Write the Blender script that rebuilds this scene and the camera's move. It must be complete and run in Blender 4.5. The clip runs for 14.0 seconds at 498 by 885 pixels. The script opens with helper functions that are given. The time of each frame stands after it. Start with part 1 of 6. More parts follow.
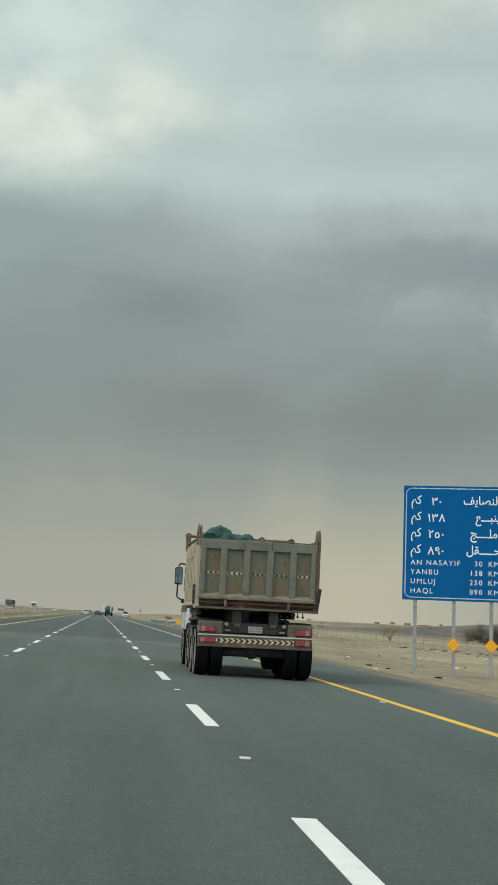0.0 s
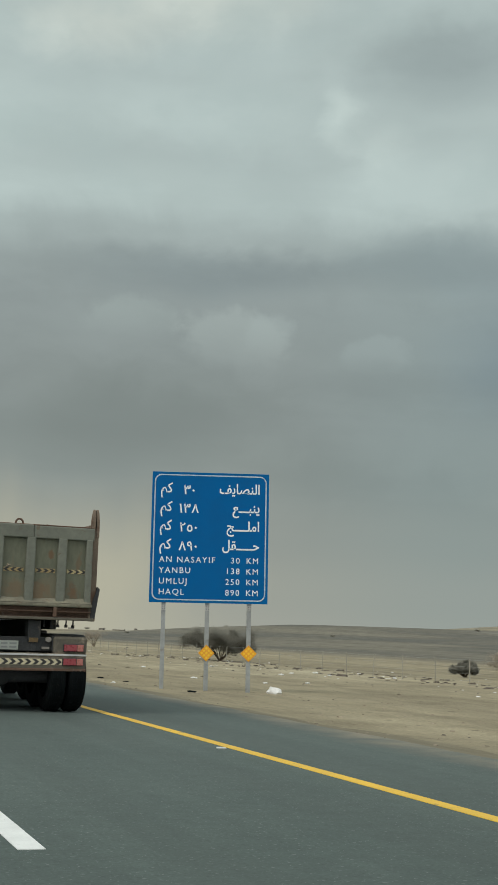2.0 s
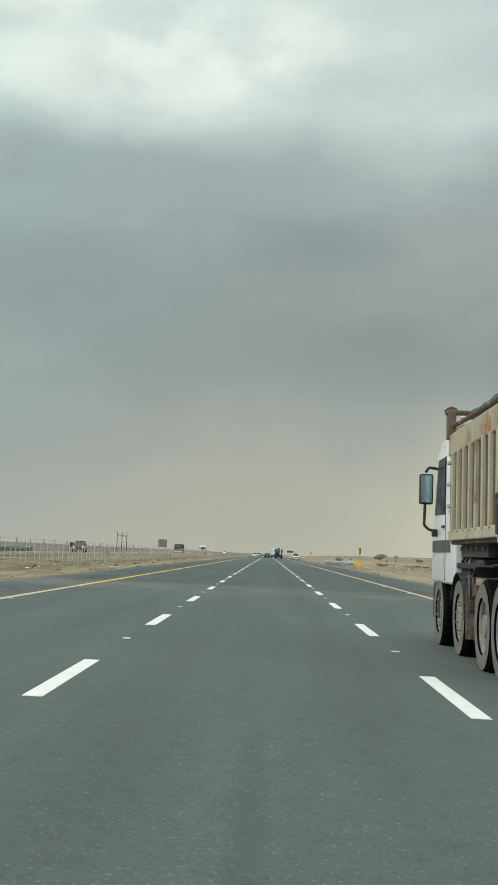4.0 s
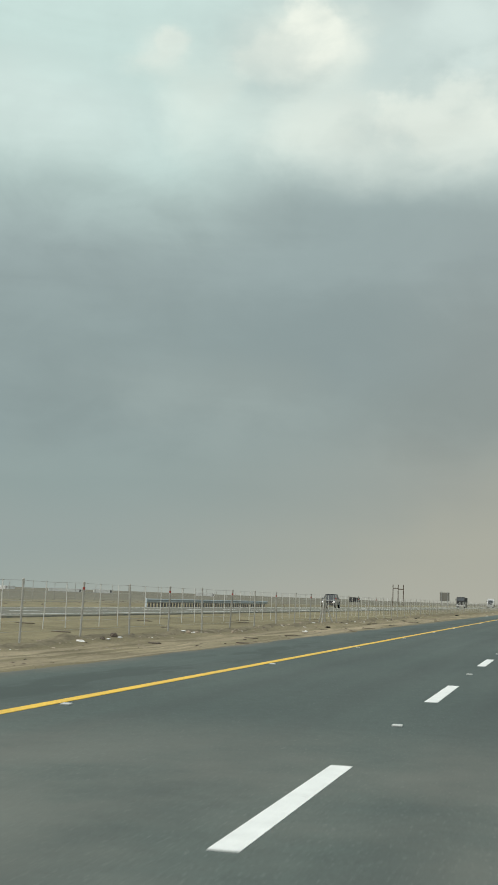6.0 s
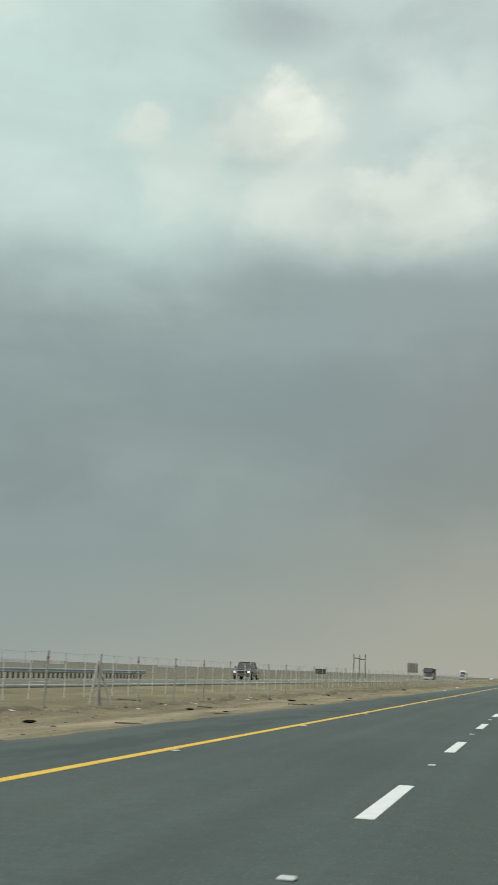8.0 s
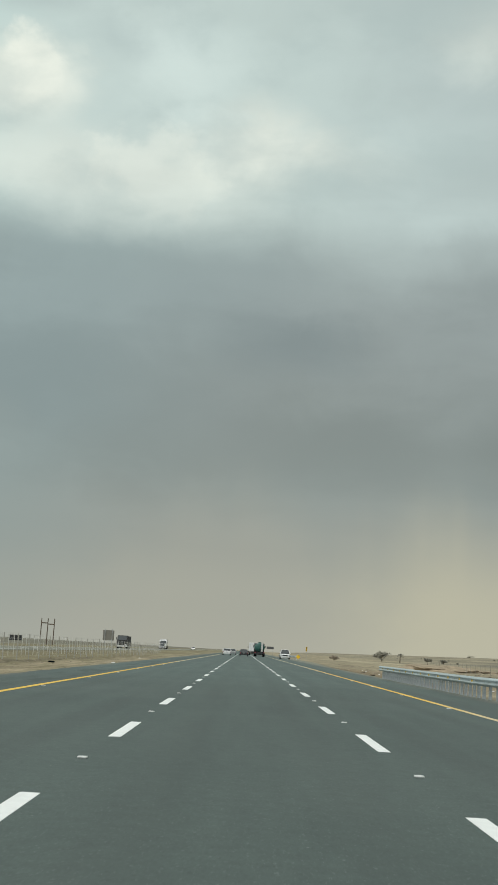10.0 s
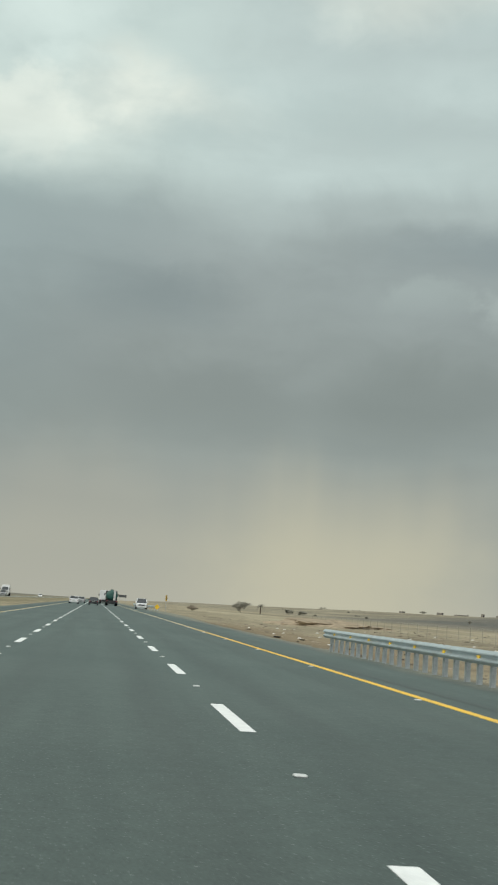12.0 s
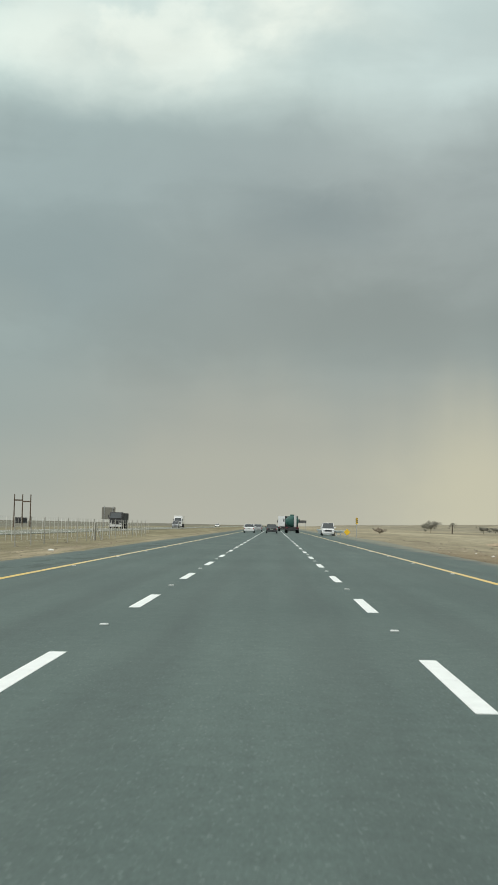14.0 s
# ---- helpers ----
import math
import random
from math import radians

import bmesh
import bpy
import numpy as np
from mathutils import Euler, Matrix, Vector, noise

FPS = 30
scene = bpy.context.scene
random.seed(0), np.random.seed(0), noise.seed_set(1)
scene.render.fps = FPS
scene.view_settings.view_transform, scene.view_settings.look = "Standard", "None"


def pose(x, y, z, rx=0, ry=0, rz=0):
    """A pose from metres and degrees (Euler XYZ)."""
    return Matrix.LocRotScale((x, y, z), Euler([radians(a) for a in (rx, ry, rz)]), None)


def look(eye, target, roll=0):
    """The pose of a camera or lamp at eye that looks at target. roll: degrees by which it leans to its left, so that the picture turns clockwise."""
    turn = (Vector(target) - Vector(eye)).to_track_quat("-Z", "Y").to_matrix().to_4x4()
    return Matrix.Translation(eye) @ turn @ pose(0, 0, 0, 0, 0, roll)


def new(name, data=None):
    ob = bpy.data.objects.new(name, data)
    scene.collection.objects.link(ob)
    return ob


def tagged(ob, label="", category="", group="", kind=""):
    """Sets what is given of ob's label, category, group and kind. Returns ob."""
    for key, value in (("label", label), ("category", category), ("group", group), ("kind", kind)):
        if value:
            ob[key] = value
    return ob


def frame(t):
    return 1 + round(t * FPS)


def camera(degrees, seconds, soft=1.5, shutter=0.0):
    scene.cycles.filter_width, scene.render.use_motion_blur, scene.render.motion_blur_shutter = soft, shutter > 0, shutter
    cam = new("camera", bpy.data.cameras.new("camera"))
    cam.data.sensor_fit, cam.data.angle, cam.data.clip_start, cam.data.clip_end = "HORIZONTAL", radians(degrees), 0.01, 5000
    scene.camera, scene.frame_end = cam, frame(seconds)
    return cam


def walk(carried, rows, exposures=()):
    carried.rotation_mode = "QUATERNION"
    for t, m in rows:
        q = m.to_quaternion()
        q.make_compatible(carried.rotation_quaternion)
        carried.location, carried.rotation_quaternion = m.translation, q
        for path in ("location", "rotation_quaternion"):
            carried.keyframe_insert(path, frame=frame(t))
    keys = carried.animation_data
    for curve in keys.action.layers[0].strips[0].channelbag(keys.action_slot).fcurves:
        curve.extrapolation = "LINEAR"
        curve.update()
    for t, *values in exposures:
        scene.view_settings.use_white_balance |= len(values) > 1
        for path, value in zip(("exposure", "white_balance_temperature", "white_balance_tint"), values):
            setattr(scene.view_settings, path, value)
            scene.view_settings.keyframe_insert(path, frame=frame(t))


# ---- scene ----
# ---------------------------------------------------------------- camera
cam = camera(24.0, 14.0, soft=1.5, shutter=0.1)
# t, x, y, z, yaw, pitch, roll; y runs along the road, the middle of the camera's lane is x = 0
ROWS = [
    (0.0, 0.38, 49.80, 1.256, -7.22, 8.69, -3.84),
    (0.5, 0.345, 51.42, 1.282, -8.54, 8.66, -3.71),
    (1.0, 0.324, 53.12, 1.295, -12.06, 8.95, -3.55),
    (1.5, 0.294, 54.90, 1.303, -17.67, 9.65, -2.77),
    (2.0, 0.237, 56.75, 1.272, -21.99, 9.75, -2.58),
    (2.5, 0.063, 58.58, 1.275, -24.49, 9.17, -2.78),
    (3.0, 0.073, 60.36, 1.267, -11.19, 7.57, -3.11),
    (3.5, 0.059, 62.16, 1.249, -2.94, 6.31, -2.84),
    (4.0, 0.037, 63.96, 1.244, 0.92, 5.39, -2.78),
    (4.2, 0.03, 64.80, 1.247, 1.95, 5.62, -2.75),
    (4.7, -0.02, 69.60, 1.255, 4.9, 6.1, -2.6),
    (5.2, -0.08, 78.60, 1.265, 8.5, 6.6, -2.45),
    (5.7, -0.14, 89.80, 1.275, 12.4, 7.1, -2.3),
    (6.3, -0.21, 102.55, 1.284, 17.75, 7.63, -2.18),
    (6.5, -0.227, 105.88, 1.299, 19.95, 7.50, -2.36),
    (7.0, -0.286, 114.24, 1.286, 23.88, 8.43, -2.70),
    (7.5, -0.337, 122.50, 1.266, 22.67, 10.05, -2.78),
    (8.0, -0.358, 130.59, 1.216, 13.76, 10.92, -2.20),
    (8.5, -0.319, 138.62, 1.234, 7.00, 10.35, -2.58),
    (8.7, -0.287, 141.86, 1.242, 5.05, 10.08, -3.13),
    (9.2, -0.23, 150.00, 1.243, 1.9, 9.9, -3.2),
    (10.3, -0.10, 168.00, 1.245, -1.2, 10.2, -3.3),
    (10.8, -0.038, 176.17, 1.245, -5.24, 10.78, -3.36),
    (11.0, -0.039, 179.35, 1.241, -8.37, 11.18, -3.42),
    (11.5, 0.019, 187.36, 1.309, -11.40, 11.08, -3.40),
    (12.0, 0.103, 195.63, 1.279, -7.44, 8.10, -4.03),
    (12.5, 0.236, 204.13, 1.243, -1.74, 1.81, -2.77),
    (13.0, 0.305, 212.43, 1.232, 1.21, 0.23, -1.82),
    (13.5, 0.239, 220.48, 1.272, 1.58, 2.38, -1.47),
    (14.0, 0.292, 228.61, 1.297, 1.23, 4.02, -1.22),
]
walk(cam, [(t, pose(x, y, z, 90 + pitch, roll, yaw)) for t, x, y, z, yaw, pitch, roll in ROWS],
     [(0.0, 0.12), (0.5, 0.12), (1.0, 0.05), (2.0, 0.03), (2.5, 0.05), (3.0, 0.28), (3.5, 0.34), (4.0, 0.31), (6.5, 0.16), (7.5, 0.08), (8.5, 0.14),
      (11.0, 0.13), (11.5, 0.14), (12.0, 0.22), (12.5, 0.28), (13.0, 0.45), (13.5, 0.41), (14.0, 0.33)])

# ---------------------------------------------------------------- world and sun


class Nodes:
    """Short hand for wiring node trees."""

    def __init__(self, tree, fresh=True):
        self.t = tree
        if fresh:
            tree.nodes.clear()

    def add(self, kind, **sets):
        n = self.t.nodes.new(kind)
        for key, value in sets.items():
            if key == "op":
                n.operation = value
            elif key == "noise_dimensions":
                n.noise_dimensions = value
            elif key == "blend":
                n.blend_type = value
            elif key == "kind":
                n.data_type = value
        return n

    def put(self, socket, value):
        if isinstance(value, bpy.types.NodeSocket):
            self.t.links.new(value, socket)
        else:
            socket.default_value = value

    def math(self, op, a, b=0.0, clamp=False):
        n = self.t.nodes.new("ShaderNodeMath")
        n.operation, n.use_clamp = op, clamp
        self.put(n.inputs[0], a)
        self.put(n.inputs[1], b)
        return n.outputs[0]

    def mix(self, f, a, b, blend="MIX"):
        n = self.t.nodes.new("ShaderNodeMix")
        n.data_type, n.blend_type = "RGBA", blend
        self.put(n.inputs[0], f)
        self.put(n.inputs[6], a)
        self.put(n.inputs[7], b)
        return n.outputs[2]

    def noise(self, vec, scale, detail=4.0, rough=0.55, distort=0.0):
        n = self.t.nodes.new("ShaderNodeTexNoise")
        if vec is not None:
            self.put(n.inputs["Vector"], vec)
        n.inputs["Scale"].default_value = scale
        n.inputs["Detail"].default_value = detail
        n.inputs["Roughness"].default_value = rough
        n.inputs["Distortion"].default_value = distort
        return n.outputs["Fac"]

    def ramp(self, f, stops, smooth=False):
        n = self.t.nodes.new("ShaderNodeValToRGB")
        el = n.color_ramp.elements
        n.color_ramp.interpolation = "EASE" if smooth else "LINEAR"
        while len(el) < len(stops):
            el.new(0.5)
        for e, (p, c) in zip(el, stops):
            e.position = p
            e.color = (*c, 1) if len(c) == 3 else c
        self.put(n.inputs[0], f)
        return n.outputs[0]

    def span(self, v, a, b, lo=0.0, hi=1.0):
        n = self.t.nodes.new("ShaderNodeMapRange")
        n.interpolation_type = "SMOOTHSTEP"
        self.put(n.inputs[0], v)
        for k, x in zip((1, 2, 3, 4), (a, b, lo, hi)):
            n.inputs[k].default_value = x
        return n.outputs[0]


def lin(r, g, b):
    """Linear colour from 0..255 display values."""
    out = []
    for c in (r, g, b):
        c /= 255
        out.append(c / 12.92 if c < 0.04045 else ((c + 0.055) / 1.055) ** 2.4)
    return tuple(out)


SUN_AZ, SUN_EL = 112.0, 46.0     # degrees left of the road's heading, and up

world = bpy.data.worlds.new("overcast_sky")
scene.world = world
world.use_nodes = True
W = Nodes(world.node_tree)
tc = W.add("ShaderNodeTexCoord")
sep = W.add("ShaderNodeSeparateXYZ")
W.put(sep.inputs[0], tc.outputs["Generated"])
dx, dy, dz = sep.outputs
elev = W.math("MULTIPLY", W.math("ARCSINE", dz), 57.2958)
azim = W.math("MULTIPLY", W.math("ARCTAN2", dx, dy), 57.2958)   # positive to the right


def on_dome(ka, ke, seed):
    """A noise vector in degrees of bearing and height, so that clouds lie flat and shafts hang upright."""
    c = W.add("ShaderNodeCombineXYZ")
    W.put(c.inputs[0], W.math("MULTIPLY", azim, ka))
    W.put(c.inputs[1], W.math("MULTIPLY", elev, ke))
    c.inputs[2].default_value = seed
    return c.outputs[0]


def centred(v, k):
    return W.math("MULTIPLY", W.math("SUBTRACT", v, 0.5), k)


big = W.noise(on_dome(0.035, 0.075, 3.1), 1.0, 3.0, 0.5)
puff = W.noise(on_dome(0.085, 0.13, 7.7), 1.0, 5.0, 0.48)
shaft = W.noise(on_dome(0.16, 0.02, 1.3), 1.0, 3.0, 0.5)
streak = W.noise(on_dome(0.06, 0.24, 4.4), 1.0, 5.0, 0.52, 0.3)
billow = W.noise(on_dome(0.22, 0.30, 9.2), 1.0, 6.0, 0.55, 0.35)
drift_a = W.noise(on_dome(0.14, 0.22, 12.5), 1.0, 5.0, 0.55)
# bearings and heights stirred by the wind, for ragged cloud outlines
azim_w = W.math("ADD", azim, W.math("ADD", centred(drift_a, 6.0), centred(billow, 3.0)))
elev_w = W.math("ADD", elev, W.math("ADD", centred(puff, 3.0), centred(billow, 2.2)))


def cloud(base, color, amount, az, el, wide, tall, hard=0.25):
    """Lays one soft-edged cloud mass, lit or dark, into the deck; bearings and heights in degrees."""
    u = W.math("DIVIDE", W.math("SUBTRACT", azim_w, az), wide)
    v = W.math("DIVIDE", W.math("SUBTRACT", elev_w, el), tall)
    d = W.math("SQRT", W.math("ADD", W.math("MULTIPLY", u, u), W.math("MULTIPLY", v, v)))
    f = W.math("MULTIPLY", W.span(d, hard, 1.25, 1.0, 0.0), amount)
    return W.mix(f, base, (*color, 1))


lump = W.noise(on_dome(0.42, 0.55, 15.5), 1.0, 5.0, 0.55)


def cumulus(base, color, amount, az, el, wide, tall, skirt=-1.0):
    """A heaped cloud: a lumpy crisp crown that melts away downwards."""
    u = W.math("DIVIDE", W.math("SUBTRACT", W.math("ADD", azim, centred(billow, 1.6)), az), wide)
    v = W.math("DIVIDE", W.math("SUBTRACT", W.math("ADD", elev, centred(puff, 1.0)), el), tall)
    d = W.math("SQRT", W.math("ADD", W.math("MULTIPLY", u, u), W.math("MULTIPLY", v, v)))
    d = W.math("ADD", d, centred(lump, 1.5))
    f = W.math("MULTIPLY", W.span(d, 0.55, 1.0, 1.0, 0.0), W.span(v, skirt, 0.35))
    return W.mix(W.math("MULTIPLY", f, amount), base, (*color, 1))


# the dark storm shelf below a bright deck
below = W.math("ADD", elev, W.math("MULTIPLY", W.math("ADD", centred(big, 6.0), centred(puff, 4.0)), W.span(elev, 2.0, 8.0)))
low_dusty = W.ramp(W.math("DIVIDE", below, 40.0, True), [
    (0.0, lin(163, 164, 154)), (0.06, lin(157, 160, 151)), (0.13, lin(147, 152, 146)), (0.22, lin(138, 146, 142)),
    (0.30, lin(139, 147, 144)), (0.42, lin(144, 153, 151)), (0.6, lin(157, 167, 164))], True)
low_cool = W.ramp(W.math("DIVIDE", below, 40.0, True), [
    (0.0, lin(149, 159, 154)), (0.06, lin(145, 156, 153)), (0.13, lin(139, 153, 151)), (0.22, lin(135, 149, 148)),
    (0.30, lin(136, 150, 149)), (0.42, lin(143, 157, 156)), (0.6, lin(157, 173, 169))], True)
low = W.mix(W.span(W.math("SUBTRACT", W.math("ADD", azim, centred(big, 14.0)), W.math("MULTIPLY", elev, 1.0)), -29.0, -9.0), low_cool, low_dusty)
low = W.mix(W.math("MULTIPLY", W.span(azim, 21.0, 33.0), 0.6), low, low_cool)
# the deck above: a thin cold veil to the left, plain pale grey ahead, heavier grey to the right
over = W.mix(W.span(azim, -22.0, -9.0), (*lin(192, 212, 206), 1), (*lin(188, 202, 197), 1))
over = W.mix(W.span(azim, -1.0, 11.0), over, (*lin(176, 189, 186), 1))
zen = W.mix(W.span(elev, 32.0, 75.0), over, (0.86, 0.88, 0.86, 1))
# its lower edge is sharp left of the road's heading and blurred elsewhere
wave = W.math("ADD", elev, W.math("ADD", centred(puff, 2.6), W.math("ADD", centred(streak, 1.8), centred(billow, 1.2))))
sharp = W.span(wave, 18.3, 22.0)
blurred = W.span(wave, 15.6, 22.8)
edge = W.add("ShaderNodeMix")
W.put(edge.inputs[0], W.math("MULTIPLY", W.span(azim, -19.0, -11.0), W.span(azim, 0.0, 7.0, 1.0, 0.0)))
W.put(edge.inputs[2], blurred)
W.put(edge.inputs[3], sharp)
deck = W.mix(edge.outputs[0], low, zen)

WARM, PALE, COOL = lin(226, 230, 218), lin(208, 221, 215), lin(188, 202, 198)
# sunlit heads on the deck
for amount, az, el, wide, tall, hard in (
        (0.30, -8.0, 22.0, 8.5, 3.0, 0.3), (0.85, -0.6, 24.0, 4.2, 2.4, 0.0), (0.50, 4.2, 23.8, 4.0, 1.2, 0.0),
        (0.95, -13.4, 26.3, 3.6, 2.2, 0.15), (0.55, -20.0, 25.8, 2.2, 1.2, 0.0), (0.35, -17.8, 23.5, 2.2, 3.2, 0.0),
        (0.35, -12.6, 22.6, 4.0, 2.6, 0.0), (0.42, 12.3, 29.2, 5.0, 2.0, 0.0), (0.55, 18.0, 31.0, 6.0, 2.4, 0.0), (0.5, -31.0, 30.4, 6.0, 1.6, 0.0)):
    deck = cloud(deck, WARM, amount, az, el, wide, tall, hard)
for amount, az, el, wide, tall, hard in ((0.6, -4.6, 27.8, 4.8, 2.6, 0.1), (0.5, -27.0, 22.5, 9.0, 3.0, 0.2), (0.45, 25.7, 25.5, 1.4, 1.6, 0.0), (0.35, 27.8, 23.7, 2.2, 1.4, 0.0)):
    deck = cloud(deck, PALE, amount, az, el, wide, tall, hard)
# long paler bands further right
for amount, az, el, wide, tall, hard in ((0.55, 14.0, 21.7, 11.0, 1.5, 0.2), (0.6, 30.0, 21.9, 8.0, 1.9, 0.2), (0.5, 7.0, 24.4, 6.5, 2.4, 0.2), (0.45, 17.0, 25.2, 7.0, 1.7, 0.2)):
    deck = cloud(deck, COOL, amount, az, el, wide, tall, hard)
# heavy dark patches
for color, amount, az, el, wide, tall, hard in (
        (lin(126, 137, 137), 0.60, 1.4, 14.6, 4.6, 1.9, 0.1), (lin(126, 137, 138), 0.60, 20.0, 17.7, 8.5, 1.5, 0.2), (lin(130, 144, 146), 0.50, 31.0, 18.4, 6.0, 1.8, 0.2),
        (lin(148, 160, 159), 0.75, 31.5, 27.8, 5.5, 2.6, 0.2), (lin(160, 173, 171), 0.70, -13.2, 30.8, 4.0, 1.5, 0.1), (lin(172, 186, 183), 0.60, -8.5, 28.6, 2.2, 1.2, 0.0),
        (lin(133, 147, 147), 0.45, -11.6, 12.6, 6.0, 3.6, 0.1), (lin(121, 138, 145), 0.55, 37.0, 14.0, 6.5, 4.5, 0.1), (lin(124, 149, 156), 0.55, -33.5, 9.5, 6.0, 6.0, 0.1)):
    deck = cloud(deck, color, amount, az, el, wide, tall, hard)
# low scud standing in front of the shelf, and a pale curtain of rain
deck = cloud(deck, lin(152, 163, 159), 0.40, -17.3, 9.4, 7.0, 2.8, 0.1)
for color, amount, az, el, wide, tall in ((lin(158, 169, 165), 0.45, 15.4, 15.5, 2.4, 1.3), (lin(164, 174, 170), 0.55, 20.4, 14.6, 3.2, 1.9), (lin(162, 173, 170), 0.42, 22.3, 15.0, 1.5, 1.3),
                                          (lin(156, 168, 166), 0.38, 27.9, 14.0, 1.9, 1.1)):
    deck = cumulus(deck, color, amount, az, el, wide, tall)
# sunlit towers over the fenced side and left of the heading
for color, amount, az, el, wide, tall, skirt in ((WARM, 0.55, -19.8, 26.2, 1.2, 0.9, -1.2), (lin(232, 235, 222), 0.8, -12.7, 26.9, 2.0, 1.9, -1.4), (WARM, 0.6, -14.6, 25.6, 2.6, 1.5, -1.6),
                                                 (WARM, 0.5, -5.4, 22.6, 4.2, 2.6, -1.5), (PALE, 0.45, -3.2, 25.3, 3.2, 0.9, -1.5)):
    deck = cumulus(deck, color, amount, az, el, wide, tall, skirt)
# long faint layers and mottling
layers = W.math("ADD", W.math("MULTIPLY", W.span(W.math("ADD", streak, centred(billow, 0.35)), 0.36, 0.64, -1.0, 1.0), 0.035), centred(billow, 0.10))
shade = W.math("ADD", 1.0, W.math("MULTIPLY", layers, W.span(elev, 3.0, 9.0)))
tint = W.add("ShaderNodeCombineColor")
for k in range(3):
    W.put(tint.inputs[k], shade)
deck = W.mix(1.0, deck, tint.outputs[0], "MULTIPLY")
# thin torn grey veils drifting over the bright deck
torn = W.noise(on_dome(0.17, 0.28, 21.0), 1.0, 5.0, 0.54, 0.15)
veil = W.math("MULTIPLY", W.math("MULTIPLY", W.span(torn, 0.44, 0.68), W.span(elev, 19.5, 23.0)), W.span(azim, -24.0, -12.0, 0.3, 1.0))
deck = W.mix(W.math("MULTIPLY", veil, 0.42), deck, (*lin(172, 187, 184), 1))
# hanging shafts of rain and blowing dust, lit from behind, ahead and to the right, under a gloomy belly
gl = W.math("MULTIPLY", W.span(W.math("ABSOLUTE", W.math("SUBTRACT", azim_w, 11.5)), 1.5, 11.5, 1.0, 0.0),
            W.span(W.math("ADD", elev, centred(shaft, 8.0)), 1.0, 8.0, 1.0, 0.0))
deck = W.mix(W.math("MULTIPLY", gl, 0.74), deck, (*lin(190, 185, 161), 1))
haze = W.math("MULTIPLY", W.span(W.math("ABSOLUTE", W.math("ADD", azim_w, 1.0)), 3.0, 10.0, 1.0, 0.0), W.span(W.math("ADD", elev, centred(shaft, 8.0)), 2.0, 9.0, 1.0, 0.0))
deck = W.mix(W.math("MULTIPLY", haze, 0.42), deck, (*lin(171, 168, 153), 1))
for amount, az, el, wide, tall, hard in ((0.75, 15.5, 10.9, 7.5, 2.9, 0.2), (0.45, 4.5, 10.6, 6.0, 2.4, 0.1)):
    deck = cloud(deck, lin(123, 131, 127), amount, az, el, wide, tall, hard)
# the storm stands ahead; the sky behind is thinner and brighter
rear = W.span(dy, 0.35, -0.7, 0.0, 1.0)
deck = W.mix(rear, deck, (0.80, 0.83, 0.82, 1))
# below the horizon
deck = W.mix(W.span(elev, -1.5, -0.1, 1.0, 0.0), deck, (*lin(150, 142, 122), 1))
sky = W.add("ShaderNodeTexSky")
sky.sky_type, sky.sun_disc = "NISHITA", False
sky.sun_elevation, sky.sun_rotation = radians(SUN_EL), radians(-SUN_AZ)
sky.dust_density = 6.0
clear = W.mix(1.0, sky.outputs[0], (0.10, 0.10, 0.10, 1), "MULTIPLY")
deck = W.mix(1.0, deck, (0.985, 1.0, 1.0, 1), "MULTIPLY")
both = W.mix(0.95, clear, deck)
bg = W.add("ShaderNodeBackground")
W.put(bg.inputs["Color"], both)
bg.inputs["Strength"].default_value = 1.0
wo = W.add("ShaderNodeOutputWorld")
W.put(wo.inputs[0], bg.outputs[0])

sun = new("sun", bpy.data.lights.new("sun", "SUN"))
sun.data.energy, sun.data.angle, sun.data.color = 1.25, radians(28), (1.0, 0.95, 0.88)
sun.matrix_world = look((0, 0, 60), (60 * math.sin(radians(SUN_AZ)) * math.cos(radians(SUN_EL)),
                                     -60 * math.cos(radians(SUN_AZ)) * math.cos(radians(SUN_EL)),
                                     60 - 60 * math.sin(radians(SUN_EL))))
scene.view_settings.exposure = 0.0

# ---------------------------------------------------------------- materials


